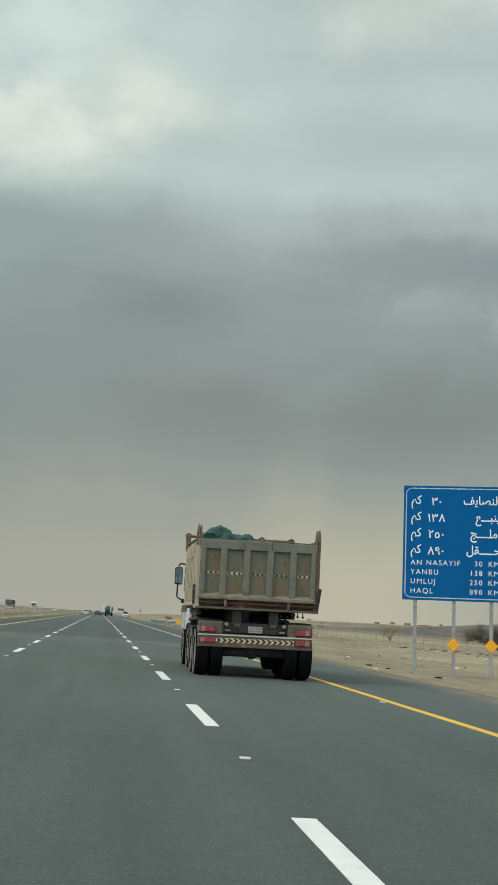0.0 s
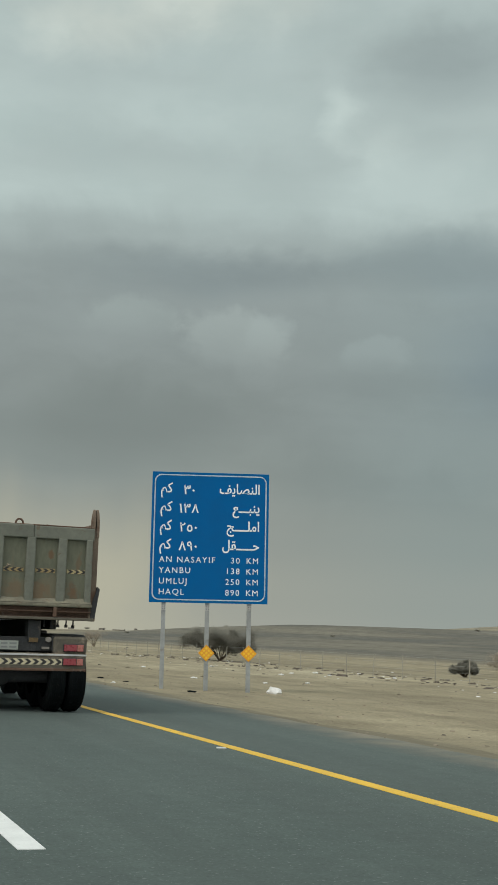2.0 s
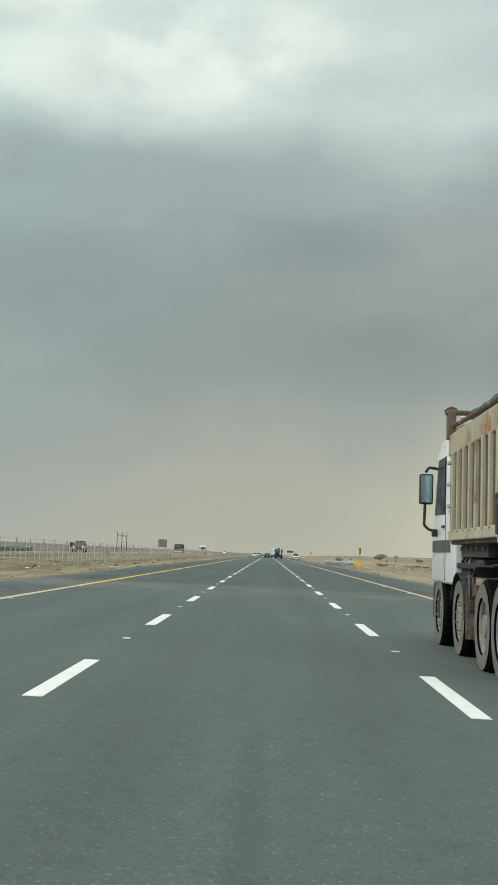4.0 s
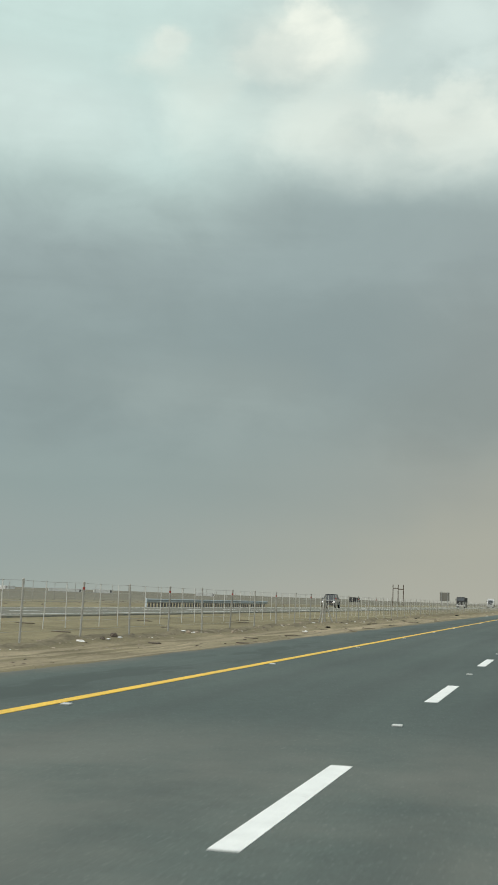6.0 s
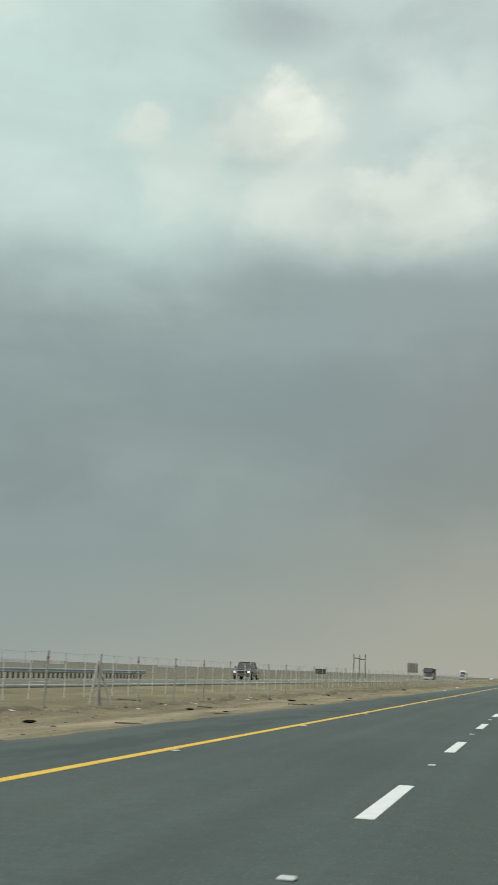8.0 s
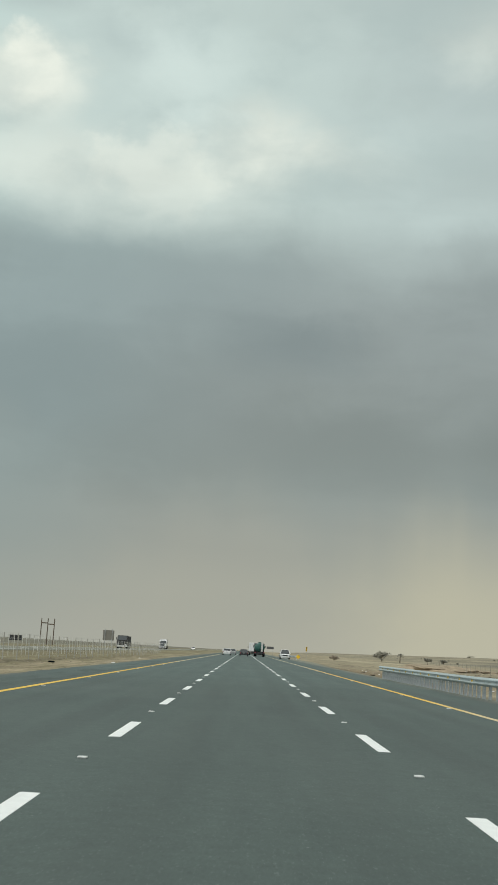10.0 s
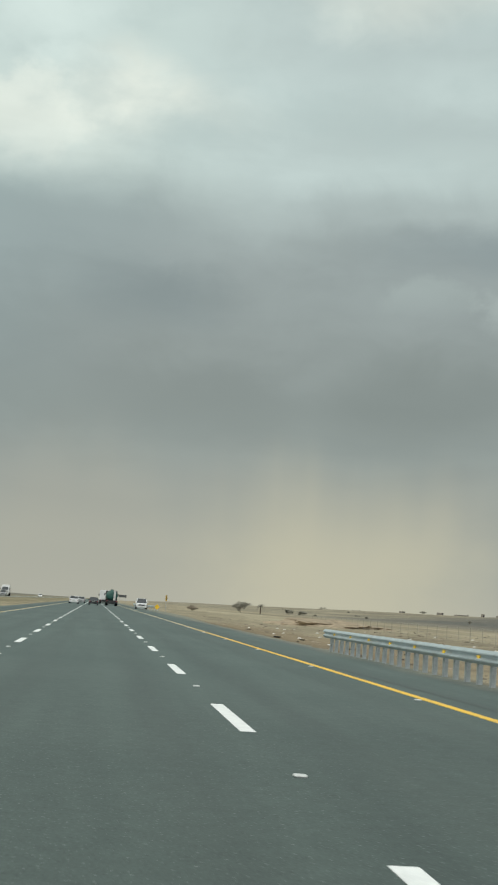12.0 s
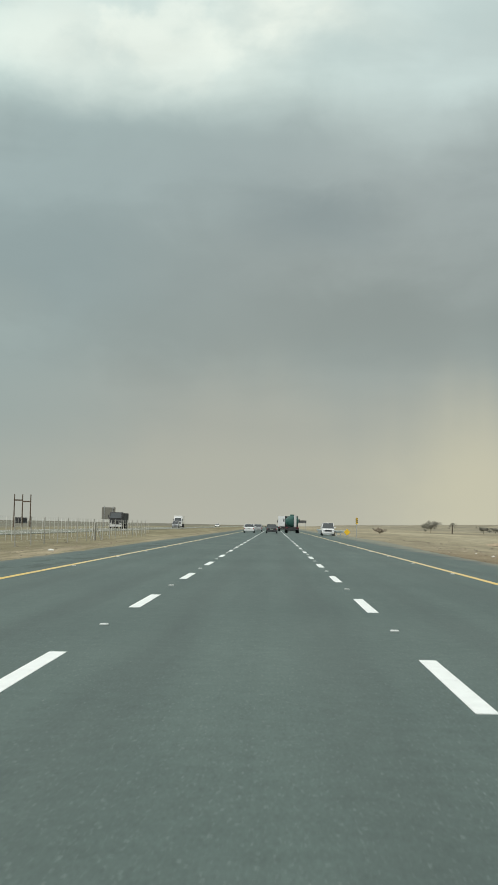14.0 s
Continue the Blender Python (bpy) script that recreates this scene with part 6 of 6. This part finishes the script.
def lorry(m, cab_paint, label, group, body):
    """A lorry with its nose to +y; body: 'tank', 'box' or 'none'."""
    c = thing("lorry", label, "truck", group, m=m)
    bm = bmesh.new()
    prism(bm, [(2.9, 0.5), (2.9, 2.85), (3.3, 3.05), (4.4, 3.0), (5.0, 1.9), (5.05, 0.5)], 2.4, lambda u, v, w: (-1.2 + w, u, v))
    bmesh.ops.bevel(bm, geom=bm.edges[:], offset=0.06, segments=2, affect="EDGES")
    cab = part("cab", bm, cab_paint, c)
    bm = bmesh.new()
    prism(bm, [(-1.05, 0), (1.05, 0), (0.95, 1.0), (-0.95, 1.0)], 0.02, lambda u, v, w: (u, 5.02 - v * 0.56 + w, 1.95 + v * 0.92))
    part("windscreen", bm, GLASS_DARK, cab)
    part("grille", boxed(-0.85, 0.85, 5.02, 5.09, 0.95, 1.6, bevel=0.02), BLACK_PLASTIC, cab)
    part("front_bumper", boxed(-1.22, 1.22, 4.8, 5.15, 0.32, 0.75, bevel=0.05), CHROME_BAR, c)
    part("chassis", boxed(-0.5, 0.5, -4.2, 4.6, 0.75, 1.05), CHASSIS, c)
    if body == "tank":
        bm = bmesh.new()
        n = 24
        secs = [[(k * 1.18 * math.cos(2 * math.pi * i / n), y, 2.1 + k * 1.0 * math.sin(2 * math.pi * i / n)) for i in range(n)]
                for y, k in ((-4.3, 0.35), (-4.22, 0.75), (-4.0, 0.95), (-3.7, 1.0), (2.3, 1.0), (2.6, 0.85), (2.7, 0.4))]
        loft(bm, secs)
        tank = part("tank", bm, TANK_GREEN, c, "green tank barrel", smooth=True)
        part("manhole", rodded((0, -1.0, 3.05), (0, -1.0, 3.3), 0.35, 14), TANK_GREEN, tank)
        part("ladder", boxed(0.3, 0.75, -4.4, -4.34, 1.1, 3.1), CHROME_BAR, tank)
    elif body == "box":
        part("box_body", boxed(-1.25, 1.25, -4.3, 2.6, 1.1, 3.5, bevel=0.04), cab_paint, c)
    else:
        bm = bmesh.new()
        for k in range(5):
            box(bm, -1.25, 1.25, -4.2 + 1.6 * k, -4.0 + 1.6 * k, 1.1, 2.9)
        box(bm, -1.25, 1.25, -4.3, 2.6, 1.05, 1.2)
        box(bm, -1.25, -1.2, -4.3, 2.6, 1.2, 2.9)
        box(bm, 1.2, 1.25, -4.3, 2.6, 1.2, 2.9)
        part("load_body", bm, CHASSIS, c)
    part("rear_bumper", boxed(-1.2, 1.2, -4.4, -4.25, 0.55, 0.8, bevel=0.02), CHASSIS, c)
    for s in (-1, 1):
        part("tail_lamp", boxed(s * 0.8, s * 1.15, -4.45, -4.4, 0.85, 1.0), LAMP_RED, c)
        part("headlamp", boxed(s * 0.75, s * 1.1, 5.05, 5.12, 0.85, 1.05, bevel=0.02), LENS_CLEAR, c)
        part("mirror", boxed(s * 1.3, s * 1.5, 4.6, 4.7, 2.0, 2.5, bevel=0.03), BLACK_PLASTIC, c)
        for y in (-3.3, -2.0, 3.9):
            ty = part("wheel", rodded((s * 0.75, y, 0.5), (s * 1.22, y, 0.5), 0.5, 20), RUBBER, c)
            part("rim", rodded((s * 1.2, y, 0.5), (s * 1.235, y, 0.5), 0.28, 12), RIM, ty)
    return c


lorry(pose(LANE_W - 0.2, 440, 0), CHASSIS, "lorry with a dark green tank driving ahead", "traffic ahead", "tank")
lorry(pose(LANE_W - 1.2, 505, 0), CAR_WHITE, "white box lorry driving ahead", "traffic ahead", "box")
lorry(pose(-29.3, 452, 0.09, 0, 0, 180), CHASSIS, "dark laden lorry on the opposite carriageway", "oncoming traffic", "open")
lorry(pose(-28.6, 585, 0.09, 0, 0, 180), CAR_WHITE, "white lorry on the opposite carriageway", "oncoming traffic", "box")

# ---------------------------------------------------------------- plants, stones, litter, far buildings


def leaf_clumps(bm, centres, spread, n, size, rnd):
    for c in centres:
        for _ in range(n):
            d = Vector((rnd.gauss(0, 1), rnd.gauss(0, 1), rnd.gauss(0, 0.8))) * spread
            p = Vector(c) + d
            u = Vector((rnd.uniform(-1, 1), rnd.uniform(-1, 1), rnd.uniform(-1, 1))).normalized() * size * rnd.uniform(0.6, 1.4)
            w = u.orthogonal() * rnd.uniform(0.25, 0.6)
            vs = [bm.verts.new(p - u), bm.verts.new(p + w), bm.verts.new(p + u), bm.verts.new(p - w)]
            bm.faces.new(vs)


def shrub(x, y, width, height, label, seed, name="bush", flat=False, trunk=0.0, n=60, dry=False):
    rnd = random.Random(seed)
    t = thing(name, label, "bush" if name == "bush" else "tree", m=pose(x, y, ground_z(x, y)))
    bm = bmesh.new()
    tips = []
    for i in range(16):
        a = rnd.uniform(0, 2 * math.pi)
        rr = width / 2 * math.sqrt(rnd.uniform(0.05, 1))
        top = height * (rnd.uniform(0.6, 1.0) if flat else (1 - 0.55 * (2 * rr / width) ** 2) * rnd.uniform(0.75, 1))
        mid = Vector((rr * 0.35 * math.cos(a), rr * 0.35 * math.sin(a), trunk + (top - trunk) * 0.5))
        end = Vector((rr * math.cos(a), rr * math.sin(a), top))
        b = Vector((rnd.uniform(-0.1, 0.1), rnd.uniform(-0.1, 0.1), trunk * 0.8))
        rod(bm, b, mid, 0.05, 5, 0.03)
        rod(bm, mid, end, 0.03, 5, 0.01)
        tips += [end, mid.lerp(end, 0.6)]
        for _ in range(3):
            e2 = mid.lerp(end, rnd.uniform(0.3, 0.9)) + Vector((rnd.gauss(0, width * 0.12), rnd.gauss(0, width * 0.12), rnd.gauss(0.05, height * 0.08)))
            e2.z = max(0.1, e2.z)
            rod(bm, mid.lerp(end, rnd.uniform(0.1, 0.5)), e2, 0.018, 4, 0.006)
            tips.append(e2)
    if trunk:
        rod(bm, (0, 0, -0.3), (0, 0, trunk * 0.85), 0.14, 8, 0.09)
    # plants far off take paler stem and leaf colours, haze put into them
    part("stem", bm, TWIG if dry or y > 300 else BARK, t)
    bm = bmesh.new()
    leaf_clumps(bm, tips, width * 0.05, n * (5 if y < 300 and not dry else 3 if y < 300 else 1), 0.045 if y < 300 else 0.10, rnd)
    part("crown", bm, TWIG if dry else FAR_LEAF if y > 300 else LEAF, t)
    return t


shrub(38.0, 157.0, 5.6, 2.5, "wide dusty acacia bush behind the fence", 11, flat=True, n=150)
shrub(50.0, 248.0, 4.4, 3.4, "sparse leafless desert shrub", 12, n=14, dry=True)
shrub(44.0, 126.0, 1.9, 1.1, "dark dusty bush by the fence", 13, n=60)
shrub(57.0, 139.0, 4.6, 2.2, "dry grey bush by the fence", 15, n=40, dry=True)
shrub(-74.6, 237.0, 1.5, 1.2, "low dry bush on the plain beyond the opposite carriageway", 14, n=16, dry=True)
shrub(-73.5, 238.6, 1.9, 2.8, "windblown dry shrub beyond the opposite carriageway", 24, n=12, dry=True)
shrub(55.0, 640.0, 6.6, 3.7, "flat-topped acacia tree on the open desert", 16, "tree", True, 1.6, 110)
shrub(76.0, 655.0, 3.4, 2.2, "small flat-topped acacia tree", 17, "tree", True, 1.6, 80)
shrub(100.0, 760.0, 4.4, 2.2, "distant flat-topped acacia tree", 18, "tree", True, 1.4, 80)
shrub(30.0, 560.0, 3.0, 1.6, "distant bush on open sand, paled for haze", 19, n=30, dry=True)
shrub(330.0, 1361.0, 7.0, 3.0, "clump of far bushes on the ridge, paled for haze", 58, n=60)
shrub(332.0, 1900.0, 12.0, 3.2, "wide clump of far bushes on the ridge, paled for haze", 59, n=60)
for i in range(14):
    rr = random.Random(40 + i)
    shrub(rr.uniform(60, 320), rr.uniform(500, 1300), rr.uniform(1.5, 4), rr.uniform(0.7, 1.5), "far desert bush, paled for haze", 60 + i, n=26)


def palm(x, y, h):
    p = thing("palm_tree", "small date palm among the acacias", "tree", m=pose(x, y, ground_z(x, y)))
    part("trunk", rodded((0, 0, -0.3), (0.1, 0, h), 0.2, 10, 0.14), BARK, p)
    for k in range(18):
        a = k * 2.4
        up = 0.9 - (k % 5) * 0.35
        bm = bmesh.new()
        prev = Vector((0.1, 0, h))
        for s in range(5):
            f = (s + 1) / 5
            q = Vector((0.1 + 1.5 * f * math.cos(a), 1.5 * f * math.sin(a), h + up * f - 1.3 * f * f))
            side = Vector((-math.sin(a), math.cos(a), -0.4)) * 0.22 * (1 - 0.7 * abs(f - 0.5))
            rod(bm, prev, q, 0.02, 4)
            for sg in (-1, 1):
                bm.faces.new([bm.verts.new(prev), bm.verts.new(q), bm.verts.new(q + Vector((side.x * sg, side.y * sg, side.z)))])
            prev = q
        part("frond", bm, LEAF, p)


palm(63.0, 644.0, 3.6)


def far_house(x, y, w, d, h, seed, wall=None, openings=True):
    rnd = random.Random(seed)
    z = ground_z(x, y)
    b = thing("desert_house", "low plain blockwork house far off on the desert", "house", "far houses", m=pose(x, y, z, 0, 0, rnd.uniform(-30, 30)))
    part("wall", boxed(-w / 2, w / 2, -d / 2, d / 2, -1, h), wall or BLOCKWORK, b)
    part("parapet", boxed(-w / 2 - 0.1, w / 2 + 0.1, -d / 2 - 0.1, d / 2 + 0.1, h, h + 0.35), wall or BLOCKWORK, b)
    for k in range(max(1, int(w / 3)) if openings else 0):
        xx = -w / 2 + 1.4 + k * 3
        part("window", boxed(xx - 0.5, xx + 0.5, -d / 2 - 0.03, -d / 2 + 0.05, 1.0, 2.1), DARK_OPENING, b)
    part("door", boxed(w / 2 - 1.3, w / 2 - 0.4, -d / 2 - 0.03, -d / 2 + 0.05, 0, 2.0), DARK_OPENING, b)


for k, (bearing, w, h) in enumerate(((14.8, 4.0, 2.1), (16.6, 6.5, 2.0), (17.6, 13.0, 1.1), (18.6, 3.0, 2.3), (19.6, 13.0, 1.3), (12.6, 9.0, 1.0))):
    far_house(345.0, 195 + 345.0 / math.tan(radians(bearing)), w, 6, h, k, FAR_WALL, False)
for k, (bearing, dist, w) in enumerate(((-29.2, 700, 17), (-27.4, 760, 9), (-24.6, 720, 20), (-22.7, 760, 12), (-34.2, 640, 6), (-10.2, 640, 4), (-17.5, 900, 14))):
    far_house(dist * math.sin(radians(bearing)), 122 + dist * math.cos(radians(bearing)), w, 7, 1.7 if w > 8 else 2.2, 20 + k, CHASSIS if w < 6 and bearing > -20 else None, False)


def overhead_sign(x, y):
    s = thing("roadside_board", "small dark road sign far ahead on two posts", "road sign", m=pose(x, y, 0))
    part("panel", boxed(-1.8, 1.8, 0, 0.05, 2.6, 3.8, bevel=0.01), DARK_STEEL, s)
    for sx in (-1.4, 1.4):
        part("post", boxed(sx - 0.06, sx + 0.06, 0.05, 0.15, -0.3, 3.6), POST_STEEL, s)


overhead_sign(13.0, 760.0)


def scatter(name, label, mat, n, xr, yr, sizes, seed, kind="stuff"):
    """Loose stones pressed into the soil, as one mesh."""
    rnd = random.Random(seed)
    vs, fs = [], []
    base = [(1, 0, 0), (0.3, 0.9, 0), (-0.8, 0.6, 0), (-0.8, -0.6, 0), (0.3, -0.9, 0), (0.7, 0.1, 0.32), (0.15, 0.6, 0.38), (-0.55, 0.35, 0.36), (-0.55, -0.4, 0.33), (0.2, -0.6, 0.36)]
    for _ in range(n):
        x, y = xr[0] + (xr[1] - xr[0]) * rnd.random() ** 1.0, rnd.uniform(*yr)
        s = rnd.uniform(*sizes) * (0.5 + rnd.random() ** 3 * 1.6)
        a = rnd.uniform(0, 6.28)
        z = ground_z(x, y) - 0.15 * s
        o = len(vs)
        for bx_, by_, bz_ in base:
            k = rnd.uniform(0.7, 1.3)
            vs.append((x + s * k * (bx_ * math.cos(a) - by_ * math.sin(a)), y + s * k * (bx_ * math.sin(a) + by_ * math.cos(a)), z + s * k * bz_))
        fs += [(o + i, o + (i + 1) % 5, o + 5 + (i + 1) % 5, o + 5 + i) for i in range(5)] + [(o + 5, o + 6, o + 7, o + 8, o + 9)]
    me = bpy.data.meshes.new(name)
    me.from_pydata(vs, [], fs)
    me.materials.append(mat)
    return tagged(new(name, me), label, "stones", kind=kind)


scatter("gravel", "loose pale stones along the verge", STONE, 5000, (-14.8, -8.6), (95, 330), (0.012, 0.04), 1)
scatter("gravel", "loose dark stones along the verge", DARK_STONE, 1400, (-15.5, -9.0), (95, 330), (0.012, 0.045), 2)
scatter("gravel", "loose pale stones along the shoulder", STONE, 4000, (9.2, 30), (66, 330), (0.015, 0.05), 3)
scatter("gravel", "loose dark stones along the shoulder", DARK_STONE, 2200, (9.2, 40), (66, 360), (0.015, 0.05), 4)
scatter("gravel", "dark stones strewn over the desert", DARK_STONE, 2500, (-60, -33), (120, 330), (0.03, 0.09), 5)

scatter("litter", "pale scraps of litter blown against the desert fence", LITTER, 190, (27, 44), (98, 190), (0.03, 0.10), 41)
scatter("litter", "dark scraps and clods strewn over the sand", DARK_STONE, 200, (10.5, 34), (72, 190), (0.03, 0.085), 42)
scatter("gravel", "heaps of dark soil and rubbish along the desert fence", DARK_STONE, 320, (31, 38), (100, 175), (0.08, 0.22), 43)

heap("soil_mound", SOIL_ORANGE, "low eroded mound of pale orange soil on the desert", "soil", 31.0, 353.0, -0.5, 6.5, 4.5, 0.85, 5.2)
heap("soil_mound", SOIL_ORANGE, "low eroded mound of pale orange soil on the desert", "soil", 37.0, 362.0, -0.5, 5.0, 5.0, 0.65, 8.4)
scatter("gravel", "pale stones and clods strewn behind the guard rail", STONE, 900, (13, 48), (215, 345), (0.06, 0.18), 44)
scatter("gravel", "dark stones and clods strewn behind the guard rail", DARK_STONE, 500, (12, 60), (215, 400), (0.05, 0.18), 45)
scatter("litter", "white scraps of litter strewn behind the guard rail", LITTER, 70, (14, 45), (225, 330), (0.05, 0.14), 46)

# a low ridge of graded soil under the fence
vs, fs = [], []
for i in range(560):
    y = 98 + i * 0.3
    xm = -13.25 + 0.35 * noise.noise(Vector((0, y * 0.11, 2)))
    hgt = 0.03 + 0.07 * max(0.0, 0.5 + noise.noise(Vector((3, y * 0.35, 5))) + 0.5 * noise.noise(Vector((7, y * 1.4, 1))))
    for dx_, k in ((-0.5, -0.5), (-0.22, 0.6), (0.0, 1.0), (0.2, 0.65), (0.45, -0.5)):
        x = xm + dx_ * (1 + 0.3 * noise.noise(Vector((dx_ * 9, y * 0.8, 4))))
        vs.append((x, y + 0.1 * noise.noise(Vector((x * 4, y * 2, 1))), ground_z(x, y) + hgt * k + 0.06 * noise.noise(Vector((x * 5, y * 3, 6)))))
    if i:
        o = 5 * i
        fs += [(o - 5 + j, o - 4 + j, o + 1 + j, o + j) for j in range(4)]
me = bpy.data.meshes.new("soil_bank")
me.from_pydata(vs, [], fs)
me.materials.append(SOIL_BANK)
tagged(new("soil_bank", me), "low lumpy bank of grey-brown soil under the wire fence", "soil", kind="stuff")
scatter("litter", "small pale scraps of litter caught along the fence", LITTER, 190, (-14.3, -12.5), (108, 215), (0.025, 0.07), 31)
scatter("gravel", "clods and stones on the soil bank", STONE, 1500, (-14.2, -12.5), (100, 240), (0.02, 0.07), 32)


def plank(x, y, length, turn):
    t = thing("timber_scrap", "grey weathered scrap of timber on the soil", "timber", "timber scraps", m=pose(x, y, ground_z(x, y) + 0.02, 0, 0, turn))
    part("board", boxed(-0.035, 0.035, -length / 3, length / 3, -0.02, 0.012, bevel=0.008), DARK_STONE, t)
    part("board", boxed(0.09, 0.13, -length * 0.2, length * 0.3, -0.02, 0.012, bevel=0.008), DARK_STONE, t)


for x, y, length, turn in ((-16.5, 133.5, 1.3, 70), (-19.5, 150.0, 1.2, 82), (-11.4, 128.5, 0.7, 60), (-10.8, 137.0, 0.8, 75), (-20.5, 139.0, 1.4, 85), (-11.2, 152.0, 0.8, 66), (-18.2, 163.0, 1.2, 80), (-11.8, 171.0, 0.9, 70),
                           (-9.4, 131.0, 0.9, 78), (-10.2, 141.0, 1.0, 84), (-9.2, 149.0, 0.8, 70), (-10.0, 158.0, 1.1, 80), (-15.8, 143.0, 1.5, 76), (-17.0, 158.0, 1.6, 86), (-9.8, 166.0, 0.9, 74), (-16.0, 175.0, 1.5, 80), (-10.4, 180.0, 1.0, 68), (-9.6, 190.0, 1.1, 76)):
    plank(x, y, length, turn)

# rubble bank under the fence and scraps of litter
rnd = random.Random(77)
for i in range(70):
    y = rnd.uniform(105, 200)
    rubble("rubble_stone", STONE if i % 3 else DARK_STONE, "rough stone in the bank below the fence", "stone", rnd.uniform(-14.0, -12.6), y, rnd.uniform(0.04, 0.11), i, rnd.uniform(0.4, 0.8))
LITTER_AT = [(-10.9, 146.5, 0.16), (-13.0, 136.0, 0.1), (-12.6, 128.0, 0.08), (-13.4, 152.0, 0.15), (-9.6, 250.0, 0.26), (-11.0, 288.0, 0.3),
             (12.6, 101.0, 0.12), (19.0, 110.0, 0.2), (24.0, 108.0, 0.16), (27.0, 118.0, 0.2), (15.0, 118.0, 0.14), (22.0, 128.0, 0.2), (31.0, 122.0, 0.22),
             (13.5, 262.0, 0.2), (14.2, 276.0, 0.22), (18.0, 268.0, 0.24), (20.0, 300.0, 0.26), (16.0, 240.0, 0.2), (33.0, 258.0, 0.3), (38.0, 250.0, 0.3), (13.8, 285.0, 0.16), (15.5, 291.0, 0.2), (17.0, 283.0, 0.18), (21.0, 287.0, 0.22),
             (23.5, 295.0, 0.2), (26.0, 280.0, 0.22), (14.5, 305.0, 0.2), (19.0, 312.0, 0.22), (28.0, 132.0, 0.22), (30.0, 118.0, 0.16), (21.0, 106.0, 0.14)]
for i, (x, y, s) in enumerate(LITTER_AT):
    s *= 0.55 if y > 235 else 0.8
    rubble("litter", LITTER, "scrap of white litter on the sand", "litter", x, y, s, i * 1.7, 0.35)
for i in range(26):
    x = rnd.choice((-1, 1)) * rnd.uniform(9.5, 14)
    y = rnd.uniform(85, 280)
    rubble("tyre_scrap", RUBBER, "torn scrap of black tyre on the verge", "tyre scrap", x, y, rnd.uniform(0.1, 0.24), 30 + i, 0.2)
